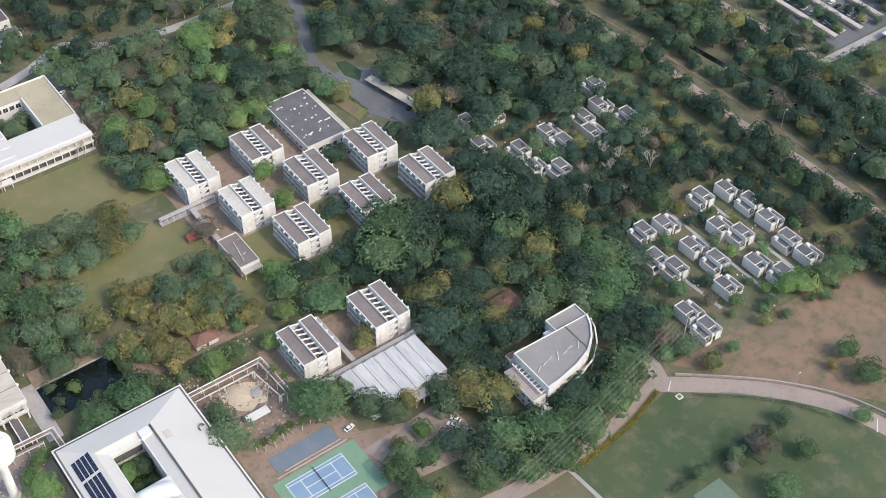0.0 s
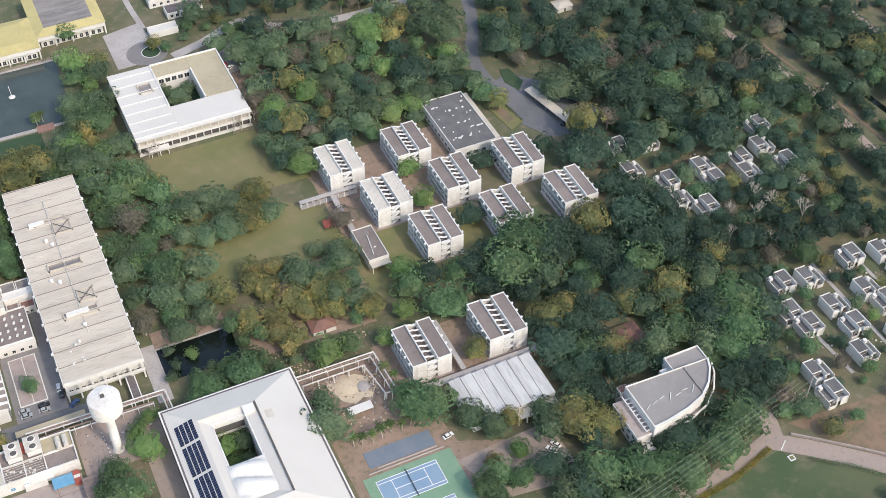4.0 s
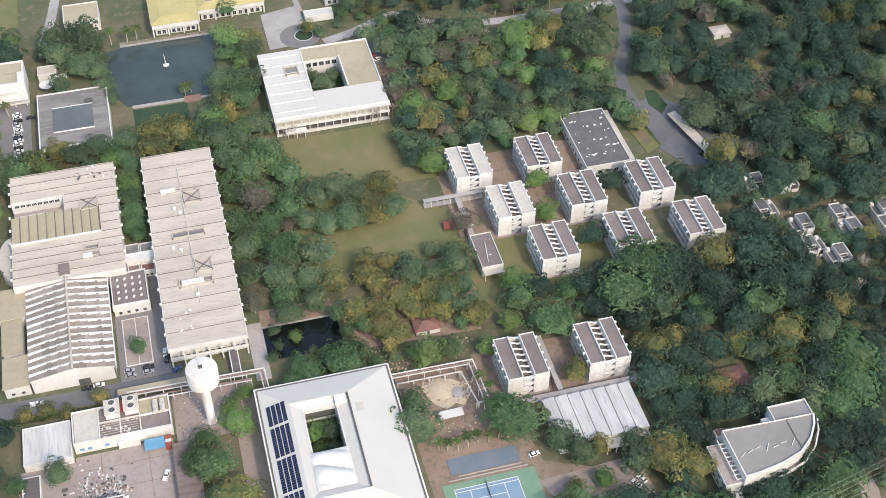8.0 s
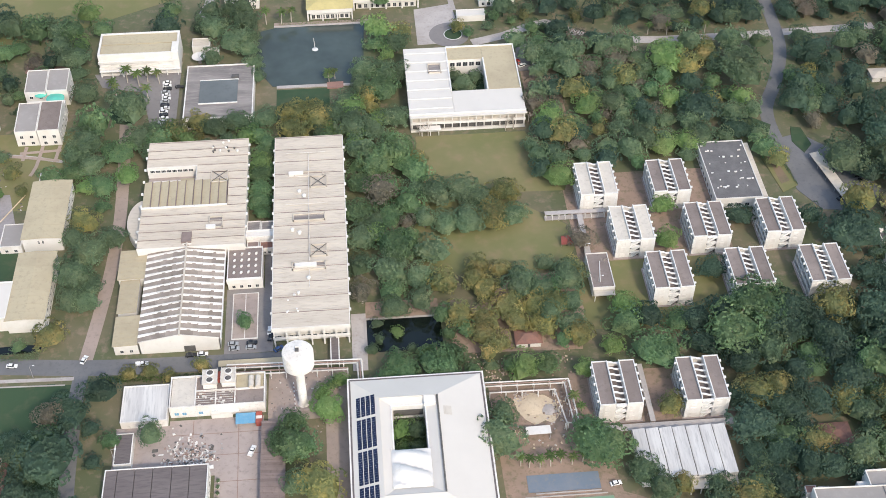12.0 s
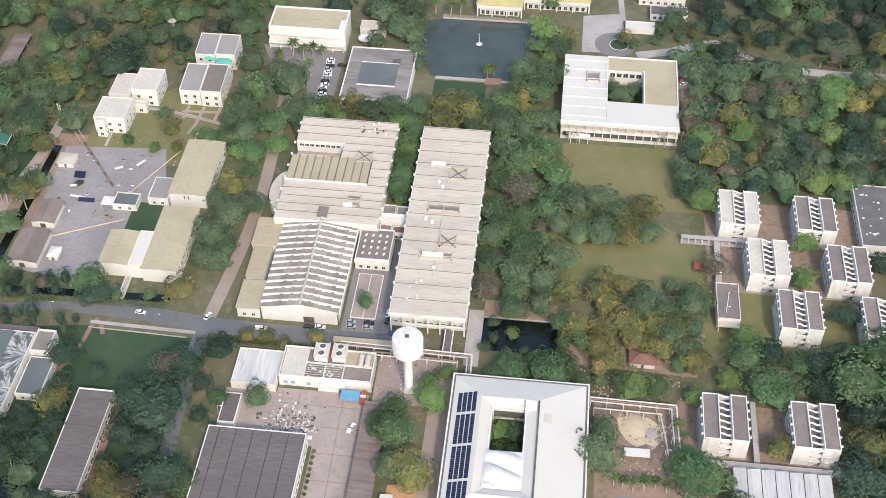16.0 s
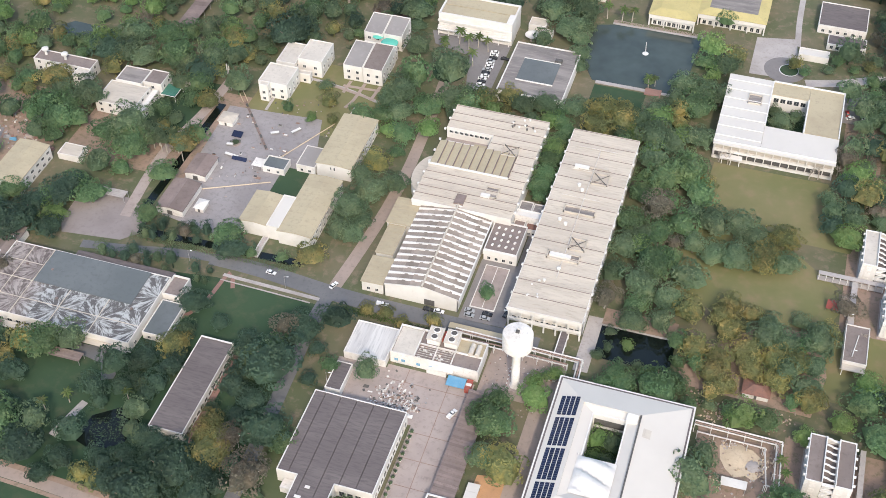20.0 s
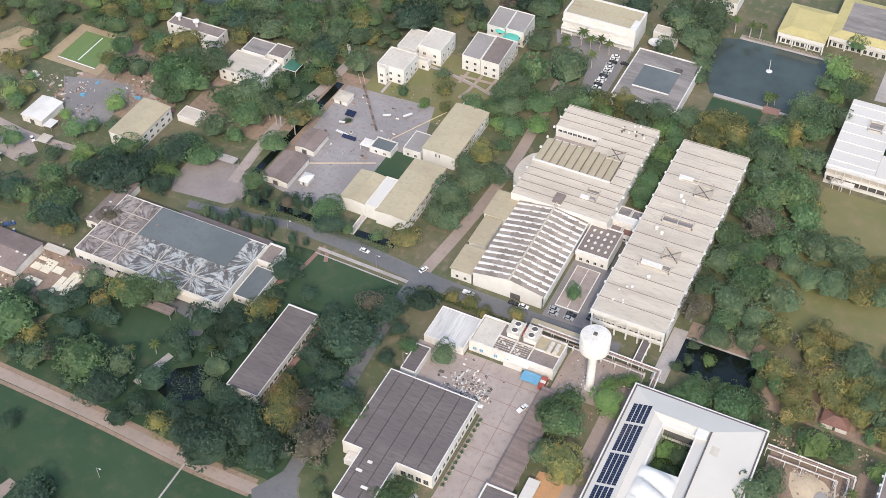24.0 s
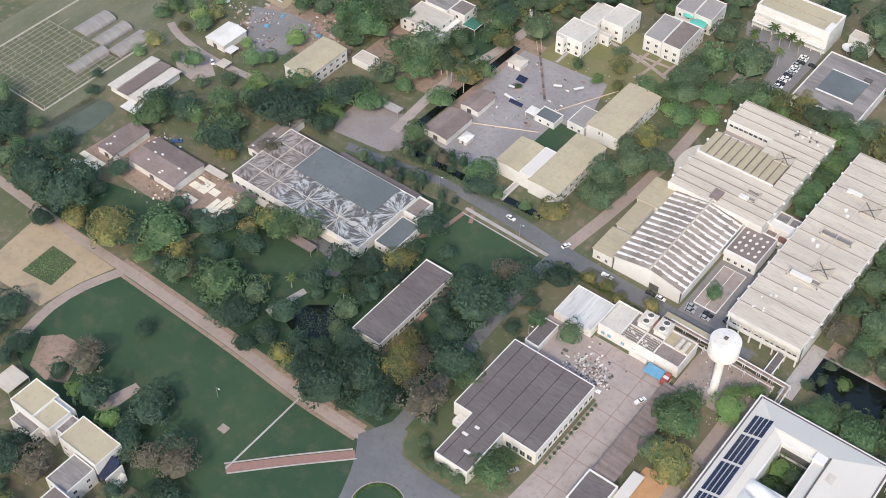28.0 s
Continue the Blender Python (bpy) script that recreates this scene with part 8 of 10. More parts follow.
for i in range(6):
    part("step", Shape().box(2.5, 4.6, -4 + 1.1 * i, -3 + 1.1 * i, 0, 0.5 + 0.55 * i), WHITE_OLD, st)
open_shed("shed", "grey shed roof under trees", -216, -206, -167, -157, 3.0, ROOF_PALE, 0.3, 3)


# ---- small houses in the east ----
def small_house(roof_m, flip=1):
    """A low white house: a dark roof between fin walls, an upper room, an open porch and a walled terrace."""
    th = thing("small_house", 0, 0, "small white house with fin walls and a dark flat roof", "house", "small houses")
    f = flip

    def bx(x0, x1, y0, y1, z0, z1):
        lo, hi = sorted((x0 * f, x1 * f))
        return Shape().box(lo, hi, y0, y1, z0, z1)

    # Greyer paint on these walls stands in for cloud shade over the houses.
    part("lower_wall", bx(-4.2, 4.0, -3.0, 4.4, 0, 3.0), WHITE_OLD, th)
    part("upper_wall", bx(-4.2, 0.6, -1.6, 4.4, 3.0, 5.0), WHITE_OLD, th)
    part("upper_roof", bx(-4.0, 0.4, -1.4, 4.2, 5.0, 5.15), roof_m, th)
    part("roof", bx(0.8, 3.8, -2.8, 4.2, 3.0, 3.15), roof_m, th)
    part("front_roof", bx(-4.0, 0.6, -2.9, -1.7, 3.0, 3.12), roof_m, th)
    part("fin_wall", bx(-4.55, -4.22, -4.8, 4.6, 0, 5.5), WHITE, th)
    part("fin_wall", bx(0.62, 0.86, -4.4, 2.2, 3.0, 5.6), WHITE, th)
    part("fin_wall", bx(4.02, 4.3, -4.8, 3.0, 0, 4.0), WHITE, th)
    part("parapet", bx(-4.2, 0.6, 4.42, 4.65, 2.8, 5.45), WHITE, th)
    part("parapet", bx(0.95, 4.0, 4.42, 4.6, 2.6, 3.6), WHITE, th)
    part("front_screen", bx(-4.2, -1.4, -4.6, -4.3, 0, 4.4), WHITE, th)
    part("front_screen", bx(-0.2, 0.6, -4.4, -4.1, 0, 5.0), WHITE, th)
    part("porch_roof", bx(-4.2, 0.6, -4.28, -3.05, 2.7, 2.9), WHITE_OLD, th)
    part("opening", bx(-1.3, -0.3, -3.1, -3.02, 0.1, 2.4), SHADE, th)
    part("opening", bx(1.2, 3.6, -3.1, -3.02, 0.3, 2.3), SHADE, th)
    part("opening", bx(-3.4, -0.4, -1.7, -1.62, 3.4, 4.6), SHADE, th)
    part("court_wall", bx(1.0, 4.0, -5.0, -4.75, 0, 1.7), WHITE, th)
    part("terrace", bx(0.95, 4.0, -4.72, -3.12, 0, 0.4), CONCRETE, th)
    part("tank_box", bx(2.2, 3.6, 2.4, 4.0, 3.15, 4.5), WHITE_OLD, th)
    return th


HOMES_A = ((322, -38), (323, -62), (320, -87), (302, -53), (299, -78), (284, -38), (284, -55), (279, -80), (256, -81), (269, 66), (252, 51), (262, 25), (283, 40), (300, 28), (316, 41))
HOMES_B = ((322, -50), (318, -76), (307, -35), (304, -62), (301, -89), (271, -36), (284, -67), (254, -92), (264, -51), (254, 68), (262, 38), (269, 17), (282, 30), (301, 38), (322, 54), (319, 27), (267, -60))
for spots, flip, m in ((HOMES_A, 1, GREY_FELT), (HOMES_B, -1, GREY_FELT)):
    first = small_house(m, flip)
    first.matrix_basis = pose(*spots[0], 0)
    for p in spots[1:]:
        copy_thing(first, pose(*p, 0))
    for x, y in spots:
        keep_clear(x - 6, x + 5, y - 5.4, y + 5, 0)
for a, b in (((292, -30), (292, -95)), ((268, -44), (270, -86)), ((311, -40), (311, -92))):
    ribbon("path", [a, b], 1.6, 0.08, PAVING, "narrow concrete path between the houses", "path", clear=False)
for k, (x, y0, y1) in enumerate(((451, 12, 70), (467, 9, 60), (484, 10, 50))):
    open_shed("parking_shelter", "long pale parking shelter in the car park", x - 1.3, x + 1.3, y0, y1, 2.6, ROOF_PALE, 0.2, 10, "car park shelters")
open_shed("warehouse", "white-roofed store beside the access road", 470, 490, -6, -1, 4.0, WHITE, 0.3)


# ---- trees ----
def crown_arrays(seed, style, cards, card, lobes_wanted=0):
    """A leafy crown of about one metre in radius: small clumps of leaf cards over an uneven dome, with a dim heart below them."""
    r = np.random.default_rng(seed)
    flat = {"broad": 0.70, "round": 0.98, "tall": 1.5, "sparse": 0.9}[style]
    n = lobes_wanted or {"broad": 38, "round": 30, "tall": 26, "sparse": 20}[style]
    wide = 0.6 if style == "tall" else 0.84
    p1, p2, p3 = r.uniform(0, 6.28, 3)

    def reach(th):
        return 1 + 0.13 * np.sin(2 * th + p1) + 0.10 * np.sin(3 * th + p2) + 0.06 * np.sin(5 * th + p3)

    def height(rho):
        return flat * (0.36 + 0.64 * np.sqrt(np.maximum(0.0, 1 - rho * rho)))

    i = np.arange(n)
    rho = np.sqrt((i + 0.3) / n)
    th = i * 2.39996 + r.uniform(-0.5, 0.5, n)
    z = height(rho * 0.9) * r.uniform(0.8, 1.12, n)
    rim = rho > 0.8
    z = np.where(rim, z * r.uniform(0.5, 1.0, n), z)
    at = np.stack([rho * wide * reach(th) * np.cos(th), rho * wide * reach(th) * np.sin(th), z], 1)
    q = r.uniform(0.14, 0.33, n) * math.sqrt(38 / n) ** 0.8
    # the heart
    rings, seg = 4, 9
    vs, fs = [], []
    core = 0.92 if style != "sparse" else 0.78
    for a in range(rings + 1):
        ra = a / rings
        for b in range(seg):
            t = 2 * math.pi * (b + 0.5 * (a % 2)) / seg
            w = ra * wide * core * reach(t) * r.uniform(0.92, 1.06)
            zz = height(ra * 0.9) * core * r.uniform(0.93, 1.03) - (0.28 * flat if a == rings else 0)
            vs.append((w * math.cos(t), w * math.sin(t), zz))
    for a in range(rings):
        for b in range(seg):
            fs.append((a * seg + b, (a + 1) * seg + b, (a + 1) * seg + (b + 1) % seg, a * seg + (b + 1) % seg))
    # the leaf cards, spread over the clumps by their size
    share = q * q / np.sum(q * q)
    who = r.choice(n, int(cards * 2.2), p=share)
    d = r.normal(size=(len(who), 3))
    d[:, 2] = np.abs(d[:, 2]) * 0.9 - 0.15
    out = at[who] * [1, 1, 0]
    d += out * 0.9
    d /= np.linalg.norm(d, axis=1)[:, None]
    p = at[who] + d * (q[who] * r.uniform(0.8, 1.15, len(who)))[:, None] * [1, 1, 0.85]
    gap = np.linalg.norm(p[:, None, :] - at[None, :, :], axis=2) / q[None, :]
    gap[np.arange(len(who)), who] = 9
    keep = np.where(gap.min(1) > 0.72)[0][:cards]
    p, d, who = p[keep], d[keep], who[keep]
    m = len(p)
    nrm = d + np.array([0, 0, 0.25]) + out[keep] * 0.2 + r.normal(size=(m, 3)) * 0.36
    nrm /= np.linalg.norm(nrm, axis=1)[:, None]
    u = np.cross(nrm, r.normal(size=(m, 3)))
    u /= np.linalg.norm(u, axis=1)[:, None]
    w = np.cross(nrm, u)
    size = (card * r.uniform(0.6, 1.4, m))[:, None]
    bend = nrm * size * 0.35
    quad = np.stack([p - u * size - bend, p - w * size * 0.62, p + u * size - bend, p + w * size * 0.62], 1).reshape(-1, 3)
    k = len(vs)
    for j in range(m):
        c = k + 4 * j
        fs += [(c, c + 1, c + 3), (c + 1, c + 2, c + 3)]
    return np.vstack([np.array(vs), quad]), fs


def trunk_shape(seed, style, base):
    """A tapered stem that forks into limbs; base is the height of the crown's foot in crown radii."""
    r = random.Random(seed)
    s = Shape()
    top = base + 0.25
    s.tube((0, 0, -0.03), (0.03, 0.02, base * 0.6), 0.075, 0.055, 7)
    s.tube((0.03, 0.02, base * 0.6), (0.0, 0.05, top), 0.055, 0.035, 7)
    for i in range(6):
        a = i * 1.05 + r.uniform(-0.3, 0.3)
        L = r.uniform(0.4, 0.7)
        m = (0.6 * L * math.cos(a), 0.6 * L * math.sin(a), base + 0.22)
        s.tube((0.02, 0.03, base * r.uniform(0.55, 0.85)), m, 0.035, 0.022, 5)
        s.tube(m, (L * math.cos(a), L * math.sin(a), base + r.uniform(0.35, 0.6)), 0.022, 0.009, 5)
    return s


def bare_tree_shape(seed):
    """A nearly leafless crown of forking twigs."""
    r = random.Random(seed)
    s = Shape()

    def grow(p, d, L, w, depth):
        q = p + d * L
        s.tube(p, q, w, w * 0.68, 5 if depth > 1 else 4)
        if depth:
            for _ in range(3):
                e = (d + Vector((r.uniform(-0.7, 0.7), r.uniform(-0.7, 0.7), r.uniform(-0.1, 0.45)))).normalized()
                grow(q, e, L * r.uniform(0.62, 0.82), w * 0.62, depth - 1)

    grow(Vector((0, 0, -0.03)), Vector((0.03, 0.02, 1)).normalized(), 0.62, 0.07, 4)
    return s


STYLES = {"green": ("broad", LEAF_GREEN, BARK, "broad-crowned green tree with a grey trunk", 0.55),
          "dark": ("round", LEAF_DARK, BARK, "dense dark-green tree with a rounded crown", 0.5),
          "gold": ("round", LEAF_GOLD, BARK, "mango tree flushing with yellow-brown leaves", 0.45),
          "deep": ("broad", LEAF_SHADED, BARK, "large spreading tree with leaves darkened for shade", 0.55),
          "lime": ("round", LEAF_LIME, BARK, "fresh light-green leafy tree", 0.5),
          "brown": ("sparse", LEAF_BROWN, BARK_PALE, "thin brownish tree with an open crown", 0.7)}
TREE_NAMES = {"green": "rain_tree", "dark": "broadleaf_tree", "gold": "mango_tree", "lime": "leafy_tree", "deep": "shade_tree", "brown": "thin_tree"}
TREE_MESHES = {}
for kind, (style, leaf, bark, words, base) in STYLES.items():
    TREE_MESHES[kind] = []
    for v in range(4):
        vs, fs = crown_arrays(100 * v + len(kind), style, 930 if style != "sparse" else 760, 0.054)
        sh = Shape()
        sh.v, sh.f = [(x, y, z + base - 0.1) for x, y, z in vs.tolist()], fs
        TREE_MESHES[kind].append((sh.mesh("crown", leaf), trunk_shape(v, style, base).mesh("trunk", bark)))
        TREE_MESHES[kind][-1][0].materials[0] = leaf
BARE = [bare_tree_shape(s).mesh("branch_crown", BARK_PALE) for s in (5, 6)]
tree_rng = random.Random(77)
PLANTED = []


def tree(kind, x, y, r):
    if any(abs(x - a) < 16 and math.hypot(x - a, y - b) < 0.42 * (r + c) for a, b, c in PLANTED):
        return
    # Trees in the shaded zones get the darkened leaves instead of less light.
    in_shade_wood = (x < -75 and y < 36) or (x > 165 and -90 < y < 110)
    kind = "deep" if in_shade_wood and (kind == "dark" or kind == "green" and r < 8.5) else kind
    words = STYLES[kind][3]
    t = thing(TREE_NAMES[kind], x, y, words, "tree", kind + " trees", turn=tree_rng.uniform(0, 360))
    crown, trunk = tree_rng.choice(TREE_MESHES[kind])
    k = tree_rng.uniform(0.92, 1.08)
    hi = min(1.25, 1.0 + 2.2 / r) if r < 6 else tree_rng.uniform(0.85, 1.05)
    m = Matrix.Diagonal((r * k * 1.06, r / k * 1.06, r * hi, 1))
    part("trunk", trunk, None, t, "", m)
    part("crown", crown, None, t, "", m)
    PLANTED.append((x, y, r))


def plant(kind, spots):
    for x, y, r in spots:
        tree(kind, x, y, r)


def bare_tree(x, y, h, i=0):
    t = thing("bare_tree", x, y, "leafless pale tree with fine forking branches", "tree", "bare trees", turn=137 * i)
    part("branch_crown", BARE[i % 2], None, t, "", Matrix.Diagonal((h * 0.42, h * 0.42, h * 0.42, 1)))


# single trees that stand out
plant("dark", ((163, -56, 7.5), (172, -54, 8), (196, -19, 7.5), (187, -31, 6), (-70, -87, 2.6), (-75, -80, 3.4), (-61, -93.6, 2.7), (-56, -93, 3), (-50, -92.6, 3.2), (-66, -91, 2.4)))
plant("green", ((-74, -55, 6.5),))
plant("deep", ((237, 66, 12.8), (192, 85, 6.1), (223, 82, 5.4), (198, 28, 9), (233, 22, 12.2), (239, 44, 8.1), (298, 53, 12.2), (256, 108, 8.1), (265, 86, 8.1), (288, 89, 10.1), (272, 131, 12.8), (190, 158, 10.8), (205, 143, 7.4), (160, 13, 7.9), (-142, -35, 7.3), (-134, 32, 7.3), (-91, -25, 12.2), (-87, -2, 8.5), (-136, -1, 6.7), (-96, -30, 8.5), (-252, 143, 10.1), (-198, 138, 9.3), (-168, 182, 12.4), (-244, -18, 9.5), (-232, 14, 11.3)))
plant("deep", ((-220, 43, 9.5), (-290, -85, 13), (-270, -83, 13), (-165, -87, 8.9), (-115, -93, 11), (-107, -80, 10.6), (-95, -86, 8.5), (-157, -139, 8.9), (-182, -187, 8), (-87, -33, 9.4), (-82, -54, 9.4), (191, -87, 8.2), (140, -77, 7)))
plant("green", ((184, 30, 11.5), (290, 68, 8.1), (-18, 111, 6.8), (36, 131, 10.1), (26, 98, 8.1), (40, 75, 10.1), (40, 187, 10.1), (96, 8, 5.3), (140, 10, 10.6), (172, 16, 12.5), (110, -33, 11.2), (54, 11, 9.2), (41, 9, 6.6), (-184, -40, 9.2), (-216, 42, 11.6), (-184, 67, 7), (-282, -24, 9.5), (-273, -12, 8.1), (-216, 20, 6.8), (-220, -74, 10.8), (-185, -38, 7.6), (-181, -80, 10.6), (-154, -155, 7.8), (-2, -24, 8.9), (-43, -83, 7.8), (-42, -77, 5.5), (214, -90, 9.4), (201, -98, 9.4), (184, -102, 8.9), (167, -105, 9.4)))
plant("green", ((-206, 78, 10.5), (-221, 86, 8.5), (-217, 149, 11), (-248, 85, 10), (156, -103, 8.2), (315, -101, 5.9), (289, -146, 6.6), (222, -163, 6.6)))
plant("gold", ((217, 28, 9.5), (298, 119, 6.1), (9, 166, 8.1), (-3, 159, 8.1), (73, 25, 6.6), (87, 32, 6.6), (95, 38, 5.9), (76, 50, 6.6), (140, -16, 5.3), (111, 21, 5.9), (-133, -24, 7.3), (-266, 115, 8.5), (-187, 121, 6.2), (-237, -87, 10.3), (-97, -69, 8.4), (6, -42, 9.4), (158, -63, 9.4)))
plant("brown", ((259, 85, 5.4), (36, 110, 8.1), (-80, -76, 8.9), (-192, -140, 7.8), (-132, -151, 8.5), (-142, -155, 6), (229, -145, 6.6)))
plant("lime", ((168, 133, 6.8), (180, 136, 6.8), (157, 71, 5.7), (159, 93, 5.4), (-18, 135, 6.1), (37, 164, 6.1), (131, 35, 5.9), (123, 15, 4.6), (111, 4, 4.6), (87, 7, 6.6), (-185, -150, 4.7), (10, -7, 6.6), (304, -98, 6.6)))
plant("dark", ((25, 158, 9.5), (111, 53, 7.9), (91, 50, 7.9), (72, -27, 9.9), (-56, -14, 5.2)))
plant("green", ((-327, -18, 2.7), (-319, -28, 3.2), (-288, -14, 6.9), (-272, -12, 6.3), (-269, -99, 5.3), (-251, 89, 6.8), (-250, 99, 8.2), (-249, -9, 9.8), (-248, 12, 7.9), (-244, 20, 7.4), (-244, 37, 7.1), (-230, 33, 7.0), (-229, 22, 8.4), (-229, 164, 8.7), (-226, -65, 5.3), (-219, 51, 6.7), (-208, 44, 7.6), (-194, -77, 5.1), (-188, -56, 5.9), (-183, -81, 5.0), (-182, 69, 6.9), (-179, 41, 6.2), (-139, 39, 7.5), (-136, -24, 4.2), (-133, -49, 4.5), (-130, -35, 5.0), (-112, 133, 5.9), (-110, 66, 3.5), (-106, -13, 4.6), (-103, 137, 6.4)))
plant("green", ((-93, -40, 6.6), (-92, -24, 9.0), (-89, 127, 7.3), (-82, 148, 7.3), (-78, -50, 6.0), (-23, 41, 3.9), (-18, 138, 5.7), (-18, 119, 6.1), (-17, 104, 4.0), (-8, -22, 5.2), (-3, -12, 5.1), (2, -20, 6.3), (27, 119, 7.6), (30, 136, 8.7), (36, 79, 8.0), (37, 13, 6.2), (39, 96, 7.4), (43, 264, 5.7), (46, 81, 5.9), (50, 12, 7.3), (59, 17, 6.2), (82, 9, 4.0), (94, 8, 5.3), (107, -25, 5.9), (113, -30, 6.9), (115, -75, 5.7), (122, -72, 6.2), (128, 151, 7.9), (129, -77, 5.1), (136, 6, 5.9)))
plant("green", ((140, 16, 8.1), (140, -96, 6.1), (152, 27, 6.4), (157, -88, 9.4), (159, 72, 6.3), (160, 14, 9.4), (169, -93, 8.4), (173, 3, 8.4), (178, 22, 9.1), (179, -94, 7.4), (196, -93, 6.0), (210, -90, 6.5), (222, -84, 6.6), (223, -162, 5.6), (232, -70, 7.9), (240, 68, 7.9), (241, -53, 9.3), (248, -38, 9.5), (292, -143, 7.7), (326, -100, 6.6)))
plant("dark", ((-326, -84, 8.5), (-294, -83, 11.2), (-269, -81, 9.8), (-245, 81, 11.2), (-245, 159, 8.7), (-243, 106, 10.0), (-241, 145, 8.6), (-239, -140, 7.8), (-231, 143, 8.5), (-230, -81, 8.3), (-225, 79, 11.0), (-222, -149, 6.1), (-218, -76, 6.6), (-214, 153, 10.3), (-213, 91, 10.5), (-210, 145, 7.1), (-200, 88, 7.4), (-186, -38, 5.3), (-184, -179, 6.1), (-182, -72, 6.0), (-171, -87, 6.3), (-160, -147, 6.2), (-154, -139, 5.8), (-149, -87, 5.3), (-149, -154, 6.1), (-124, -86, 7.1), (-119, -71, 6.5)))
plant("dark", ((-113, 222, 8.9), (-112, -90, 7.0), (-103, 149, 6.9), (-103, 193, 7.5), (-99, 155, 9.4), (-97, 93, 6.1), (-97, -78, 7.4), (-95, 141, 7.2), (-94, 69, 8.9), (-94, 57, 6.9), (-91, 91, 10.1), (-90, 136, 9.7), (-89, 82, 8.4), (-88, 56, 6.9), (-88, 65, 6.9), (-81, 177, 10.8), (-81, 170, 7.2), (-81, 92, 6.6), (-74, 157, 7.9), (-68, 148, 6.8), (-45, 243, 8.9), (-44, 217, 5.8), (-40, 163, 6.7), (-33, 231, 9.3), (-30, 166, 7.5), (-28, 248, 8.9), (-16, 169, 6.7)))
plant("dark", ((-3, -28, 5.0), (-1, -41, 5.7), (16, 167, 5.9), (25, 66, 5.9), (26, 83, 7.3), (28, 22, 2.7), (29, 100, 6.9), (29, 190, 5.3), (30, 108, 8.4), (31, 28, 2.3), (32, 202, 7.5), (32, 92, 7.1), (33, 156, 7.7), (35, 182, 7.4), (37, 62, 8.3), (38, 42, 6.4), (44, 22, 2.2), (45, 74, 6.7), (45, 163, 7.2), (49, 58, 7.1), (49, 45, 5.8), (49, 223, 6.9), (50, 198, 5.9), (54, 93, 5.4), (60, 109, 8.3), (63, 90, 6.9), (71, -22, 5.1), (72, 110, 8.3), (73, 90, 8.1), (74, 10, 3.1)))
plant("dark", ((75, -28, 7.5), (76, -15, 5.5), (79, 104, 7.0), (81, 52, 7.0), (93, 93, 6.9), (99, 47, 6.5), (100, 34, 5.7), (109, 28, 6.4), (110, 53, 7.8), (110, 24, 4.1), (124, -45, 6.7), (129, -53, 5.7), (150, 166, 7.6), (159, 138, 8.0), (166, -14, 5.7), (168, -28, 10.1), (172, 54, 6.6), (177, -41, 7.8), (184, -22, 8.1), (186, 156, 8.3), (187, 139, 7.6), (196, -87, 5.4), (206, 153, 7.0), (210, 11, 9.7), (213, -9, 9.6), (215, 29, 10.0), (216, 181, 13.0)))
plant("dark", ((231, 26, 11.3), (232, 7, 11.1), (241, 78, 8.0), (245, -15, 8.5), (248, 116, 11.1), (265, 66, 9.4), (275, 97, 12.5), (298, 63, 13.7), (337, -64, 5.0)))
plant("gold", ((-244, -84, 7.6), (-186, 124, 5.5), (-131, -152, 8.0), (-107, -79, 6.4), (-102, -61, 6.5), (-94, 103, 7.4), (-67, 17, 3.5), (-59, 18, 3.5), (-51, 15, 3.1), (-48, 168, 6.4), (-39, 19, 3.7), (-3, 170, 7.5), (5, -40, 6.6), (6, 172, 6.8), (6, -35, 7.8), (69, 22, 5.4), (72, 56, 6.1), (74, 33, 6.8), (78, 24, 6.3), (83, 92, 8.2), (84, 39, 7.6), (85, 31, 6.7), (90, 51, 7.7), (90, 32, 6.8), (91, 108, 7.6), (92, 44, 6.9), (97, 29, 6.8), (103, 40, 6.5), (111, 19, 6.3)))
plant("gold", ((137, -51, 4.5), (167, -68, 7.5), (173, -13, 7.8), (183, -11, 5.8), (186, -33, 8.0), (227, -19, 8.4)))
plant("brown", ((-222, -7, 4.6), (-197, -136, 6.1), (-170, -183, 8.0), (-94, -3, 6.4), (-92, -60, 5.6), (-78, -70, 5.0), (-56, -14, 3.9), (25, 50, 5.8), (37, 115, 7.6), (46, 92, 3.9), (112, 167, 5.8), (120, 75, 6.3), (143, 194, 7.2), (158, 200, 7.0)))
plant("lime", ((-219, 29, 6.0), (-217, 23, 5.2), (-188, -150, 4.2), (-166, -152, 4.6), (-78, 132, 5.7), (-42, -74, 6.1), (8, 1, 3.8), (12, -5, 5.1), (15, 7, 3.5), (117, 116, 7.7), (117, 156, 7.9), (123, 16, 3.6), (131, 36, 5.8), (138, 165, 7.5), (158, 92, 6.0), (182, 197, 10.0), (297, -95, 5.1), (304, -98, 6.5)))

plant("green", ((241, -42, 8.5), (231, -58, 8.5), (224, -71, 8), (215, -83, 7.5), (203, -89, 7), (256, -45, 8), (239, -63, 7), (191, 35, 8.5), (201, 22, 9), (173, 31, 7.5), (238, 69, 10), (291, 62, 11), (304, 51, 11), (265, 76, 7), (298, 95, 10), (188, -87, 5), (134, 35, 5.5)))
plant("green", ((-97, -24, 6), (-89, -37, 5.5), (-106, -18, 5), (-121, -8, 4), (-127, -91, 5.5), (-105, -85, 6), (-90, -80, 5), (-147, -86, 6), (-170, -81, 6.5), (-71, -15, 4)))
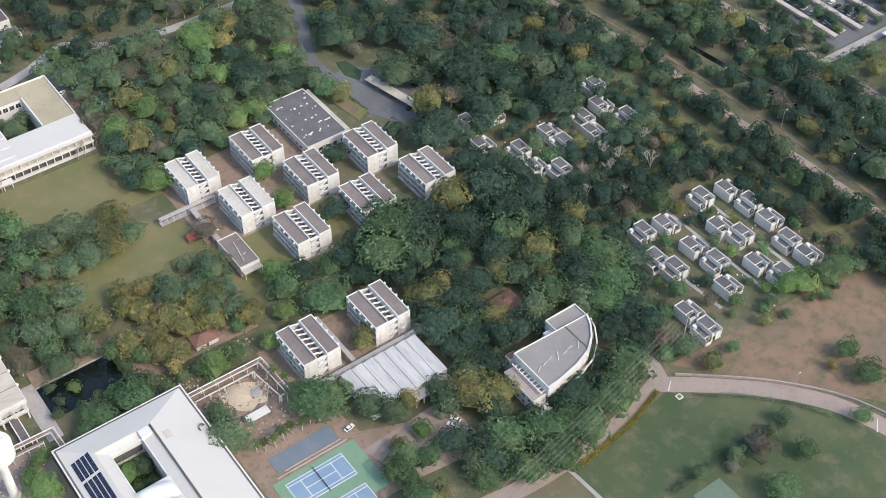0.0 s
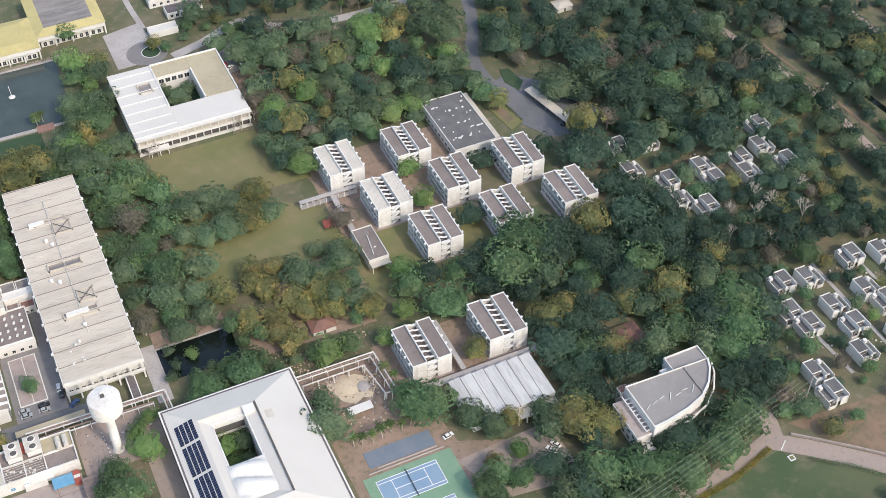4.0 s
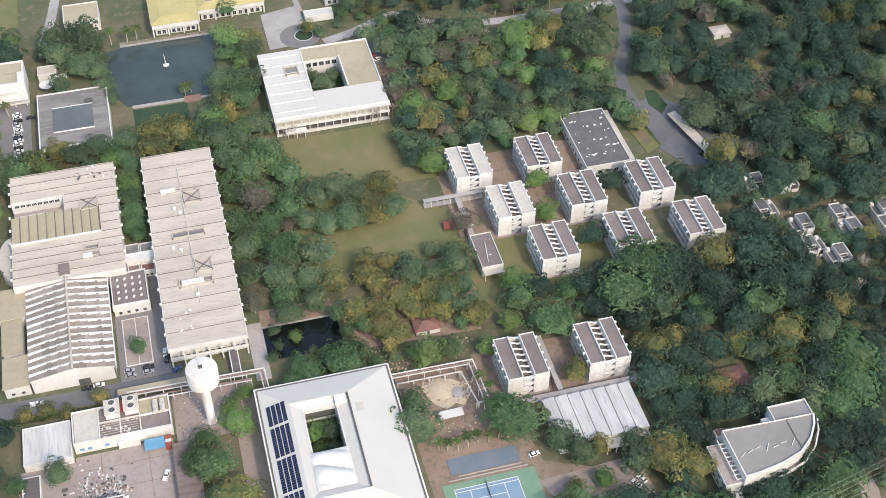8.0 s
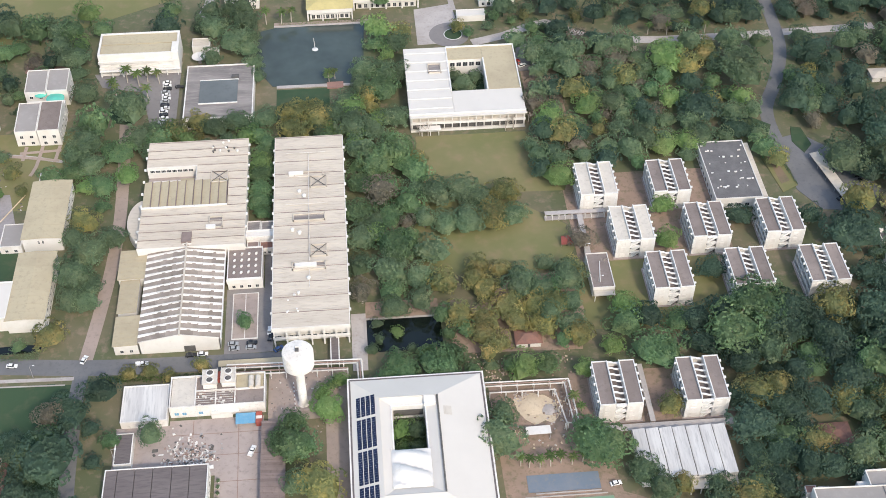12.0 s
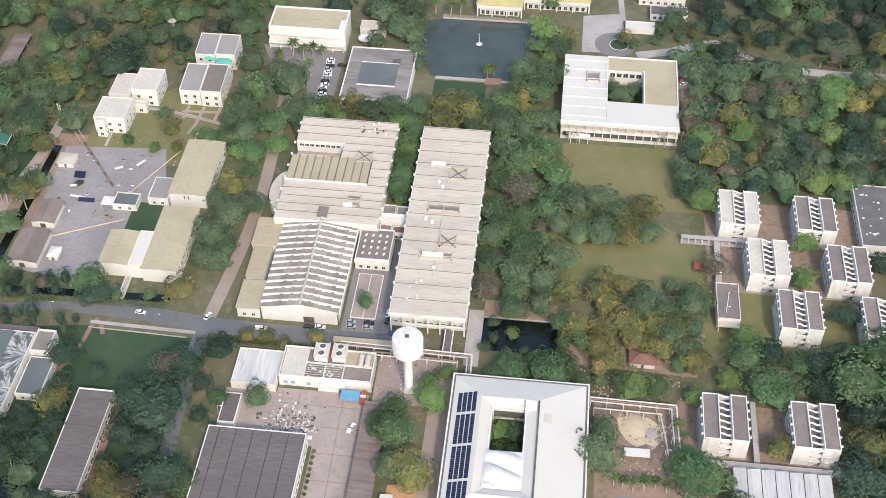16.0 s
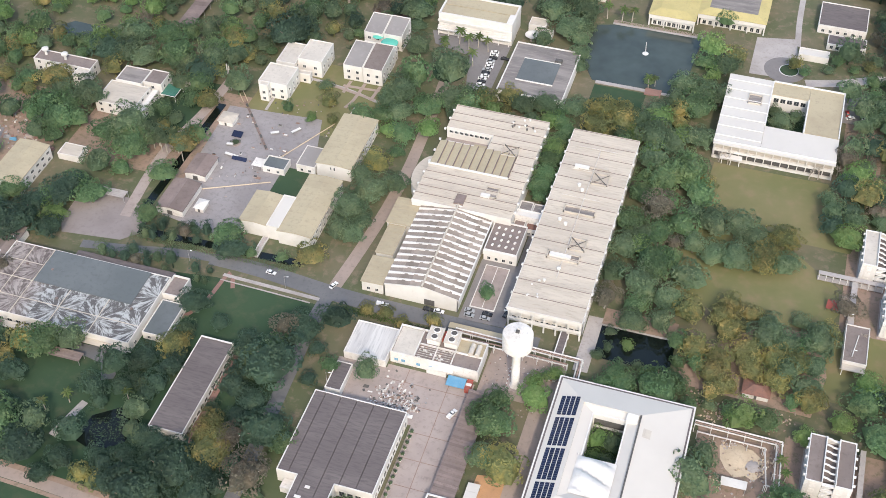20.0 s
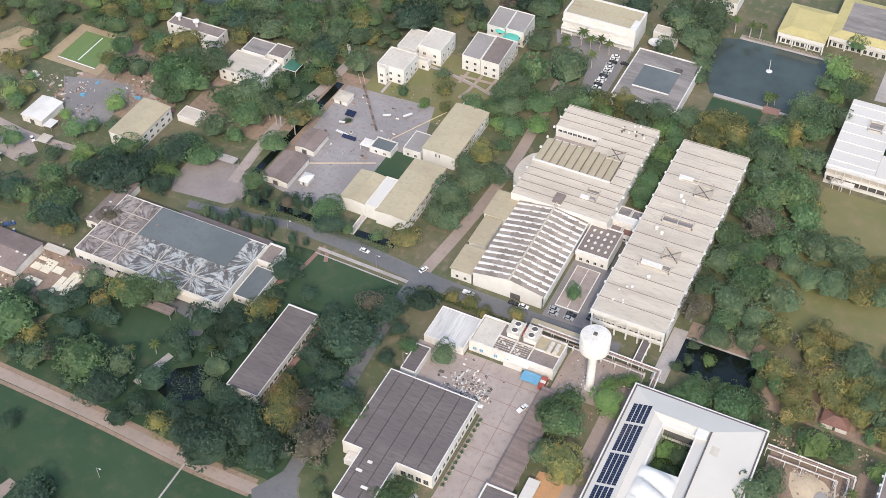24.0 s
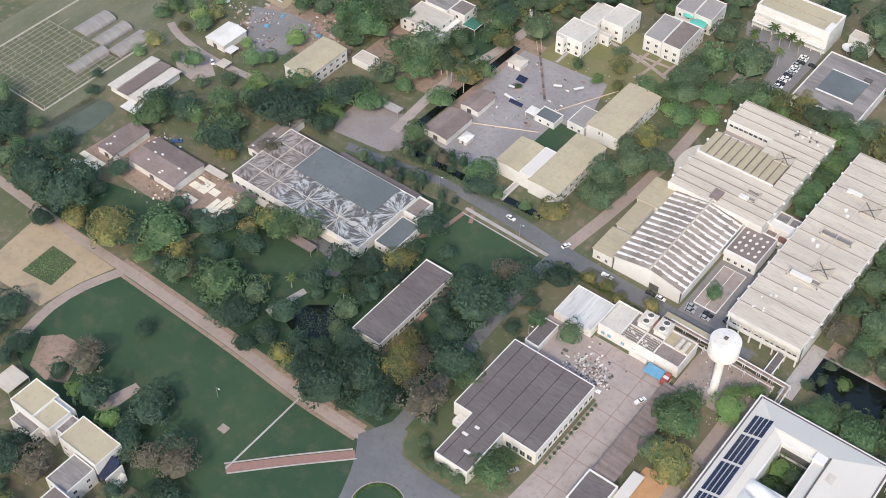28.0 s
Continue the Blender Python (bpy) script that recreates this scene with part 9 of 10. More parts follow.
plant("gold", ((178, -12, 6.5), (228, -21, 8), (207, -18, 7), (190, -37, 7), (-97, -62, 5.5), (-103, -55, 5), (-102, -71, 5.5)))
plant("dark", ((-124, -69, 5), (-115, -82, 5.5), (-127, -79, 5), (-88, -50, 5), (-87, -71, 4.5), (166, -40, 6), (150, -54, 6), (187, -80, 4), (-153, -95, 4.5), (-116, -72, 5)))
plant("lime", ((124, 14, 4.2), (133, 37, 4)))
plant("dark", ((-52.5, -15.5, 4.6), (-7, -18, 4.2)))
plant("green", ((-18, 129, 6.5), (-18, 110.5, 6.2), (-18, 101, 4.5), (-17.5, 143, 5), (12, 6, 3.2), (11, -4, 4.2), (175, 2, 11), (187, 29, 9.5)))
plant("deep", ((182.6, -84.6, 4.5), (195.8, -84.1, 4.5), (208.9, -79.4, 5.5), (218.7, -72.5, 6), (224.7, -65.8, 6), (172.2, -83.9, 4), (184.5, -90.6, 5)))
plant("gold", ((138.6, -18.8, 3.2),))
plant("dark", ((-195, -139, 6), (-184, -149, 5), (-156, -140, 5), (-158, -132, 4), (-133, -147, 6), (-129, -160, 6), (-167, -155, 4.5), (-297, -80, 7), (247, -141, 3.5), (231, -142, 3.5), (220, -142, 3.5), (204, -140, 3), (239, -142, 3)))
plant("green", ((-266, -74, 6.5), (-244, -88, 6.5), (-228, -80, 6), (-216, -75, 6), (-189, -114, 4), (242, -156, 4.5), (226, -162, 4), (271, -158, 4), (291, -133, 5), (184, -91, 7.5), (194, -89, 7.5), (204, -86, 7.5), (213, -80, 7), (219, -71, 6.5)))
plant("gold", ((-258, -90, 6), (-265, -81, 4.5)))
plant("dark", ((-23, 212, 5), (-21, 203, 4), (-26, 224, 5.5), (-25, 236, 5)))
plant("green", ((14, 203, 3),))

for i, (x, y, h) in enumerate(((60, 155, 9), (56, 156, 8), (97, 156, 9), (101, 157, 10), (109, 162, 9), (168, 206, 12), (136, 198, 11), (290, 12, 15), (296, 4, 14), (285, 2, 15), (304, -6, 14),
                               (276, 8, 13), (312, 10, 14), (268, -4, 12), (282, -14, 13), (258, 84, 14), (268, 110, 15), (128, 62, 8), (119, 79, 8), (-218, 84, 10), (-200, 128, 12), (242, -64, 12), (247, -92, 10), (150, 4, 7))):
    bare_tree(x, y, h, i)


def palm(x, y, h, i):
    t = thing("palm_tree", x, y, "palm with a slender stem and arching fronds", "palm tree", "palms", turn=61 * i)
    part("stem", shared("palm_stem", lambda: Shape().tube((0, 0, -0.05), (0.05, 0.03, 1.0), 0.035, 0.024, 7).mesh("stem", BARK_PALE)), None, t, "", Matrix.Diagonal((h, h, h, 1)))

    def fronds():
        s = Shape()
        for k in range(14):
            a = k * 2.399
            up = 0.34 - 0.03 * k
            c, q = math.cos(a), math.sin(a)
            pts = [(0.05 + c * d, 0.03 + q * d, 1.0 + up * d * 2.2 - d * d * 1.5) for d in (0.0, 0.14, 0.27, 0.38)]
            for j in range(3):
                w0, w1 = (0.03, 0.065, 0.05, 0.01)[j], (0.03, 0.065, 0.05, 0.01)[j + 1]
                p0, p1 = pts[j], pts[j + 1]
                for sg in (1, -1):
                    s.add([p0, p1, (p1[0] - q * w1 * sg, p1[1] + c * w1 * sg, p1[2] - w1 * 0.5), (p0[0] - q * w0 * sg, p0[1] + c * w0 * sg, p0[2] - w0 * 0.5)], [(0, 1, 2, 3)])
        return s.mesh("fronds", LEAF_PALM)

    part("fronds", shared("fronds", fronds), None, t, "", Matrix.Diagonal((h, h, h, 1)))


for i, (x, y, h) in enumerate(((83, -37, 6), (87, -37.6, 6), (91, -37, 7), (95, -36, 6.5), (99, -36.8, 6), (103, -36, 6.5), (106, -38, 6), (80, -36, 6), (104, -10, 7), (106, -14, 6), (-80, 205, 9), (-76, 208, 8),
                               (-86, 208, 9), (-90, 196, 8), (-74, 192, 9), (-70, 206, 8), (-92, 201, 8), (-10, 252, 9), (-5, 254, 8), (-18, 253, 9), (14, 201, 7), (17, 203, 6), (-168, -66, 7), (-161, -60, 7),
                               (-140, -52, 6), (190, 227, 7), (200, 227.5, 7), (210, 227, 7), (180, 228, 7), (-56, -78, 6), (-48, -82, 5))):
    palm(x, y, h, i)

# tall thin trees along the lane, with their pale stems showing
for i in range(16):
    x, y = -214 + 2.2 * i + tree_rng.uniform(-1, 1), 84 + tree_rng.uniform(-3, 3) + (i % 3) * 3
    t = thing("slender_tree", x, y, "slender tree with a bare pale stem below a small crown", "tree", "slender trees", turn=40 * i)
    crown, trunk = TREE_MESHES["dark"][i % 4]
    part("stem", shared("slim_stem", lambda: Shape().tube((0, 0, -0.1), (0.1, 0.05, 9.0), 0.28, 0.16, 7).mesh("stem", BARK_PALE)), None, t)
    part("crown", crown, None, t, "", pose(0.1, 0, 5.5) @ Matrix.Diagonal((2.6, 2.6, 3.2, 1)))


# ---- woods, in one object a stand ----
def blocked(x, y, r, room=0.75):
    for x0, x1, y0, y1 in FOOTPRINTS:
        if x0 - r * room < x < x1 + r * room and y0 - r * room < y < y1 + r * room:
            return True
    for px, py, w in ROADS:
        if abs(px - x) < 20 and (px - x) ** 2 + (py - y) ** 2 < (w + r * 0.4) ** 2:
            return True
    return False


MIXTURE = {LEAF_DARK: (LEAF_DARK,) * 7 + (LEAF_GREEN,) * 4 + (LEAF_GOLD, LEAF_BROWN, LEAF_SHADED, LEAF_SHADED, LEAF_LIME),
           LEAF_SHADED: (LEAF_SHADED,) * 11 + (LEAF_DARK,) * 4 + (LEAF_GREEN, LEAF_GOLD, LEAF_BROWN),
           LEAF_GREEN: (LEAF_GREEN, LEAF_GREEN, LEAF_GREEN, LEAF_DARK, LEAF_LIME, LEAF_GOLD),
           LEAF_GOLD: (LEAF_GOLD, LEAF_GOLD, LEAF_DARK, LEAF_GREEN),
           LEAF_BROWN: (LEAF_BROWN, LEAF_BROWN, LEAF_BROWN, LEAF_DARK)}


def wood(label, area, spacing, radius, leaf, style, seed, cards=260, gaps=0.0, room=0.75):
    """A stand of trees as stuff: crowns and stems of many trees over a rectangle, kept off buildings and roads."""
    r = random.Random(seed)
    protos = []
    for v in range(4):
        vs, fs = crown_arrays(seed * 10 + v, style, int(cards * 1.6), 0.072, 17)
        tv = Shape().tube((0, 0, -0.03), (0.02, 0.02, 0.75), 0.07, 0.04, 5)
        protos.append((np.vstack([vs + [0, 0, 0.4], np.array(tv.v)]), fs + [tuple(i + len(vs) for i in f) for f in tv.f]))
    spots = []
    x0, x1, y0, y1 = area
    nx, ny = int((x1 - x0) / spacing), int((y1 - y0) / spacing)
    for i in range(nx + 1):
        for j in range(ny + 1):
            x = x0 + spacing * (i + 0.5 * (j % 2)) + r.uniform(-0.38, 0.38) * spacing
            y = y0 + spacing * j + r.uniform(-0.38, 0.38) * spacing
            q = radius * r.uniform(0.72, 1.42)
            if r.random() < gaps or noise.noise(Vector((x * 0.03, y * 0.03, seed))) < -0.62 + gaps * 0.5:
                continue
            if blocked(x, y, q, room) or any(abs(x - a) < 16 and (x - a) ** 2 + (y - b) ** 2 < (0.5 * (q + c)) ** 2 for a, b, c in PLANTED):
                continue
            spots.append((x, y, q))
            PLANTED.append((x, y, q))
    if not spots:
        return
    V, F, M, k = [], [], [], 0
    kinds = list(dict.fromkeys(MIXTURE[leaf]))
    for x, y, q in spots:
        vs, fs = r.choice(protos)
        M += [kinds.index(r.choice(MIXTURE[leaf]))] * len(fs)
        a = r.uniform(0, 6.28)
        c, s = math.cos(a) * q, math.sin(a) * q
        V.append(np.stack([x + vs[:, 0] * c - vs[:, 1] * s, y + vs[:, 0] * s + vs[:, 1] * c, vs[:, 2] * q * r.uniform(0.78, 1.38)], 1))
        F += [tuple(i + k for i in f) for f in fs]
        k += len(vs)
    me = bpy.data.meshes.new("woodland")
    me.from_pydata(np.vstack(V).tolist(), [], F)
    for m in kinds:
        me.materials.append(m)
    me.polygons.foreach_set("material_index", M)
    tagged(new("woodland", me), label, "trees", "", "stuff")


# strips between the buildings
wood("dense dark trees between pool and avenue", (23, 50, 44, 240), 8.6, 6.2, LEAF_GREEN, "broad", 1)
wood("dense green trees behind the halls of residence", (126, 262, -2, 38), 9.5, 6.4, LEAF_SHADED, "broad", 2)
wood("dark woodland below the residences", (162, 262, -52, 36), 9.5, 6.2, LEAF_SHADED, "round", 3)
wood("green trees round the lecture building", (146, 232, -100, -42), 9.0, 5.6, LEAF_SHADED, "broad", 4)
wood("dense trees east of the lecture building", (216, 250, -92, 0), 8.5, 5.8, LEAF_SHADED, "broad", 5)
wood("mixed woodland north of the residences", (108, 224, 120, 221), 9.0, 5.6, LEAF_DARK, "round", 6)
wood("brownish thin woodland by the courtyard building", (110, 175, 150, 218), 11.0, 5.0, LEAF_BROWN, "sparse", 7, 200)
wood("dark woodland beyond the asphalt road", (236, 348, 66, 262), 9.0, 6.2, LEAF_SHADED, "round", 8, 230)
wood("scrubby trees among the small houses", (246, 334, 4, 76), 6.8, 4.4, LEAF_SHADED, "round", 9, 170, 0.1, 0.25)
wood("woodland between the groups of small houses", (248, 336, -26, 22), 8.0, 5.4, LEAF_SHADED, "round", 10, gaps=0.05)
wood("scattered garden trees by the small houses", (248, 336, -104, -26), 7.5, 2.8, LEAF_DARK, "round", 11, 150, 0.3, 0.35)
wood("woodland strip along the earth track", (338, 361, -120, 260), 7.6, 5.4, LEAF_SHADED, "round", 12)
wood("dark woodland belt beside the track", (376, 398, -140, 220), 7.4, 5.4, LEAF_SHADED, "round", 13)
wood("dark woodland belt beside the lane", (400, 427, -140, 220), 7.6, 5.6, LEAF_SHADED, "round", 14)
wood("woodland beyond the straight lane", (436, 520, -160, 2), 9.4, 5.6, LEAF_SHADED, "round", 15, 200)
wood("trees between the car park shelters", (440, 520, 8, 130), 6.4, 3.6, LEAF_SHADED, "round", 16, 180)
wood("dark woodland behind the pale road", (110, 420, 232, 340), 9.6, 6.4, LEAF_SHADED, "round", 17, 180)
wood("dense trees round the pond", (-70, -22, 196, 262), 9.0, 6.2, LEAF_DARK, "round", 18)
wood("garden trees beside the plaza", (80, 130, 236, 262), 8.0, 4.2, LEAF_GREEN, "round", 19)
wood("dense trees between car park and lane", (-108, -58, 130, 206), 9.0, 6.4, LEAF_GREEN, "broad", 20)
wood("trees along the lane by the tan-roofed blocks", (-102, -88, 28, 130), 8.0, 5.8, LEAF_GREEN, "broad", 21)
wood("woodland behind the white houses", (-250, -104, 176, 262), 10.0, 6.0, LEAF_DARK, "round", 22, 220)
wood("woodland by the villa", (-260, -186, 66, 180), 10.5, 5.8, LEAF_GREEN, "round", 23, gaps=0.12)
wood("scrub and trees in the far north-west", (-420, -250, 84, 240), 9.6, 5.2, LEAF_GREEN, "round", 24, 180, 0.1)
wood("scattered trees on the rough grassland", (-420, -330, 24, 84), 10.0, 4.4, LEAF_GREEN, "round", 39, 160, 0.35)
wood("trees and scrub round the nursery", (-330, -256, 6, 60), 9.0, 4.6, LEAF_GREEN, "round", 37, 180, 0.35)
wood("trees round the workshops", (-262, -196, -30, 46), 9.5, 5.6, LEAF_GREEN, "round", 25, gaps=0.1)
wood("dark trees along the earth road", (-420, -262, -92, -58), 8.0, 5.6, LEAF_SHADED, "round", 26)
wood("trees below the stained workshop", (-232, -130, -92, -34), 8.2, 4.8, LEAF_SHADED, "round", 27, gaps=0.08, room=0.3)
wood("trees along the asphalt lane", (-134, -74, -92, 16), 7.6, 5.0, LEAF_SHADED, "round", 28, gaps=0.0)
wood("slim trees by the ditch and road", (-180, -138, 30, 42), 4.6, 2.9, LEAF_SHADED, "tall", 29, 180, 0.0, 0.4)
wood("low trees below the tan-roofed wings", (-136, -100, 30, 40), 5.6, 2.6, LEAF_DARK, "round", 46, 150, 0.15, 0.3)
wood("tall slim trees beside the narrow road", (-186, -136, 13, 21), 5.5, 3.0, LEAF_SHADED, "tall", 36, 160)
wood("trees round the apartment houses", (-262, -130, -215, -140), 11.0, 5.2, LEAF_SHADED, "round", 30, gaps=0.3)
wood("garden trees between the white houses", (-182, -100, 128, 200), 11.0, 4.0, LEAF_GREEN, "round", 31, gaps=0.35)
wood("band of trees between the pond office and the halls", (-60, 24, 151, 170), 7.2, 5.0, LEAF_GREEN, "round", 38, 260, 0.0, 0.35)
wood("mango grove south of the lawn", (62, 118, 18, 64), 8.5, 5.4, LEAF_GOLD, "round", 32)
wood("trees round the dark pool", (24, 66, 6, 40), 8.0, 4.0, LEAF_GREEN, "round", 33, gaps=0.3)
keep_clear(140, 152, -78, -62, 0)
wood("trees by the courts", (108, 150, -100, -56), 9.0, 5.0, LEAF_GREEN, "round", 34, gaps=0.2)
wood("young trees on the lawn by the curving road", (200, 300, -210, -128), 15.0, 3.2, LEAF_DARK, "round", 35, 180, 0.75)
wood("trees overhanging the curving road", (150, 224, -102, -84), 6.6, 5.6, LEAF_SHADED, "broad", 40, 240, 0.0, 0.2)
wood("trees among the upper small houses", (246, 338, -4, 80), 7.0, 3.8, LEAF_SHADED, "round", 41, 150, 0.25, 0.12)
wood("trees behind the small houses", (324, 340, -100, 66), 6.6, 4.4, LEAF_SHADED, "round", 42, 170, 0.15, 0.2)
wood("trees below the small houses", (236, 262, -104, -30), 6.6, 4.4, LEAF_GREEN, "round", 43, 170, 0.2, 0.2)
wood("trees along the earth track", (346, 362, -120, 120), 6.4, 4.2, LEAF_SHADED, "round", 44, 150, 0.1)
wood("trees between track and lane", (376, 428, -140, 150), 7.2, 4.4, LEAF_SHADED, "round", 45, 140, 0.15)


# ---- hedges, lilies, reeds ----
def leafy_strip(name, label, points, width, height, leaf, seed, density=26):
    r = np.random.default_rng(seed)
    line = smooth_line(points, 1.5)
    vs, fs, k = [], [], 0
    for a, b in zip(line, line[1:]):
        L = (b - a).length
        d = (b - a) / L
        n = Vector((-d.y, d.x))
        for _ in range(int(L * density * width)):
            u, w = r.uniform(0, L), r.uniform(-width / 2, width / 2)
            c = np.array([a.x + d.x * u + n.x * w, a.y + d.y * u + n.y * w, height * r.uniform(0.1, 1.0)])
            s = r.uniform(0.16, 0.34)
            e = r.normal(size=3) * [1, 1, 0.5]
            e /= np.linalg.norm(e)
            f = np.cross(e, r.normal(size=3) * 0.4 + [0, 0, 1.0])
            f /= np.linalg.norm(f)
            vs += [tuple(c - e * s), tuple(c - f * s * 0.7), tuple(c + e * s), tuple(c + f * s * 0.7)]
            fs.append((k, k + 1, k + 2, k + 3))
            k += 4
    sh = Shape()
    sh.v, sh.f = vs, fs
    tagged(new(name, sh.mesh(name, leaf)), label, "hedge", "", "stuff")


leafy_strip("hedge", "golden clipped hedge along the road", [(219, -102), (208, -105.5), (196, -108.3), (170, -111)], 2.4, 1.2, HEDGE_YELLOW, 1, 20)
leafy_strip("hedge", "low green hedge along the footway", [(-79, 17), (-55, 16), (-36, 15.5)], 3.0, 1.5, HEDGE, 2, 10)
leafy_strip("hedge", "low hedge round the traffic island", [(math.cos(a) * 8.6 - 67, math.sin(a) * 8.6 - 117) for a in np.linspace(0, 6.28, 14)], 1.2, 0.9, HEDGE, 3, 14)
leafy_strip("hedge", "row of bushes along the lawn", [(229, -112), (244, -124), (256, -137), (264, -150)], 2.0, 1.4, LEAF_DARK, 4, 9)
leafy_strip("hedge", "dark hedge across the green lawn", [(190, -138.6), (206, -138.8), (223, -139), (247, -142)], 3.6, 2.2, LEAF_SHADED, 15, 9)
leafy_strip("hedge", "planted bank beside the pond", [(-12, 251.5), (10, 251.8), (34, 252)], 2.4, 0.9, HEDGE, 5, 8)
leafy_strip("hedge", "dark hedge along the island", [(220.4, 135), (223, 120), (225, 107)], 1.4, 1.0, LEAF_DARK, 6, 10)
leafy_strip("hedge", "leafy vegetable rows in the plot", [(-255, -113), (-240, -113)], 15, 0.8, LEAF_LIME, 7, 5)
leafy_strip("nursery_plants", "rows of young plants under the trellis", [(-355, -49), (-355, -4)], 50, 0.9, LEAF_LIME, 14, 1.3)
leafy_strip("lily_pads", "pale lily pads floating on the pond", [(-147, -70), (-134, -65)], 12, 0.3, LEAF_GREEN, 8, 5)
leafy_strip("scrub", "rough scrub along the ditch", [(-182, 30), (-150, 30.5), (-104, 31.5)], 4, 1.6, LEAF_DARK, 9, 7)
leafy_strip("scrub", "weeds beside the nursery pond", [(-318, -60), (-316, -30)], 5, 1.2, LEAF_BROWN, 10, 6)
leafy_strip("scrub", "court planting inside the courtyard", [(75, 180), (88, 198)], 10, 2.2, LEAF_DARK, 11, 4)
leafy_strip("scrub", "court planting inside the white building", [(37, -32), (43, -17)], 9, 2.0, HEDGE, 12, 4)
leafy_strip("scrub", "rough bushes on the far grassland", [(-400, 62), (-372, 60), (-350, 120)], 9, 1.5, LEAF_GREEN, 13, 3)
plant("lime", ((37.4, -18.6, 4.4), (37, -28, 3.6)))
plant("dark", ((43, -19.6, 4.4), (42.4, -29, 3.8), (80, 188, 6.0), (86, 194, 4.0), (76, 196, 3.6), (79, 182, 3.4)))


# ---- vehicles ----
def car_meshes(body_m, kind):
    L, Wd = (4.4, 1.75) if kind == "car" else (5.1, 1.85)
    s = Shape()
    s.hexa([(-L / 2, -Wd / 2, 0.35), (L / 2, -Wd / 2, 0.35), (L / 2, Wd / 2, 0.35), (-L / 2, Wd / 2, 0.35)],
           [(-L / 2 + 0.1, -Wd / 2 + 0.06, 0.85), (L / 2 - 0.15, -Wd / 2 + 0.06, 0.78), (L / 2 - 0.15, Wd / 2 - 0.06, 0.78), (-L / 2 + 0.1, Wd / 2 - 0.06, 0.85)])
    if kind == "car":
        cab, roof = (-1.7, 0.95), (-1.15, 0.3)
    else:
        cab, roof = (-0.5, 1.25), (-0.2, 0.7)
        s.box(-2.4, -0.6, -0.85, -0.75, 0.84, 1.2).box(-2.4, -0.6, 0.75, 0.85, 0.84, 1.2).box(-2.5, -2.4, -0.85, 0.85, 0.84, 1.2)
    g = Shape().hexa([(cab[0], -0.8, 0.8), (cab[1], -0.8, 0.8), (cab[1], 0.8, 0.8), (cab[0], 0.8, 0.8)], [(roof[0], -0.66, 1.36), (roof[1], -0.66, 1.36), (roof[1], 0.66, 1.36), (roof[0], 0.66, 1.36)])
    t = Shape().hexa([(roof[0] - 0.05, -0.68, 1.36), (roof[1] + 0.05, -0.68, 1.36), (roof[1] + 0.05, 0.68, 1.36), (roof[0] - 0.05, 0.68, 1.36)],
                     [(roof[0] + 0.05, -0.62, 1.46), (roof[1] - 0.05, -0.62, 1.46), (roof[1] - 0.05, 0.62, 1.46), (roof[0] + 0.05, 0.62, 1.46)])
    w = Shape().tube((0, -0.1, 0), (0, 0.1, 0), 0.32, n=12)
    return (s.mesh("body", body_m), g.mesh("glasshouse", GLASS), t.mesh("roof", body_m), w.mesh("wheel", RUBBER), L)


def car(x, y, turn, paint, colour, kind="car", z=0.13, near=True):
    body, glass, roof, wheel, L = shared((paint.name, kind), lambda: car_meshes(paint, kind))
    th = thing("car" if kind == "car" else "pickup_truck", x, y, colour + (" saloon car parked on the ground" if kind == "car" else " pickup truck on the road"), "car" if kind == "car" else "truck", "vehicles", z, turn)
    part("body", body, None, th)
    part("glasshouse", glass, None, th)
    part("roof", roof, None, th)
    for wx in (-L * 0.3, L * 0.31) if near else ():
        for wy in (-0.8, 0.8):
            part("wheel", wheel, None, th, "", pose(wx, wy, 0.32))


PAINTS = {"w": (CAR_WHITE, "white"), "s": (CAR_SILVER, "silver"), "k": (CAR_BLACK, "dark"), "r": (CAR_RED, "red"), "b": (CAR_BLUE, "blue")}
CARS = (("w", -63, 24, 2, "pickup"), ("w", -86, 28, 70, "car"), ("w", -114, 27, -5, "car"), ("s", -27.5, 31.5, 0, "car"), ("k", -20, 31.6, 0, "car"), ("s", -27, 29.0, 0, "car"), ("s", -20.3, 29.2, 0, "car"),
        ("k", -12.6, 34, 80, "car"), ("b", -9.2, 27.6, 35, "car"), ("w", -13, 37.6, 85, "car"), ("k", -44, 27, 0, "car"), ("w", -39.4, 27.2, 0, "car"), ("w", -18.6, -21.5, 70, "pickup"),
        ("w", 113.6, -46.6, 10, "car"), ("w", 145.4, -68.4, 118, "car"), ("w", 148, -67, 118, "car"), ("k", 148, -75, 20, "car"), ("r", 110, 209, 100, "car"), ("w", 119, 207, 20, "car"), ("k", 118, 211, 95, "car"),
        ("w", 111.5, 206, 30, "car"), ("k", 117.8, 217, 95, "car"), ("k", 247, 190, 65, "car"), ("k", 242, 96, 20, "car"), ("w", 429, 33, 90, "car"), ("k", -29, -97, 0, "car"), ("s", -44.5, -78, -35, "car"),
        ("s", -38, -76, 60, "car"), ("w", -292, 24, -35, "car"), ("b", -263, -27, 40, "pickup"), ("b", -259, -31, 35, "car"), ("w", -196, -160, 20, "car"), ("k", -60, 202, 0, "car"))
for c, x, y, a, kind in CARS:
    car(x, y, a, *PAINTS[c], kind, 0.04 if x == 113.6 else 0.13)
for i in range(14):
    c = "wwkswwskwwkwsw"[i]
    car(-66.4 + 0.3 * (i % 3), 206 - 2.55 * i, (2 if i % 2 else 183), *PAINTS[c])
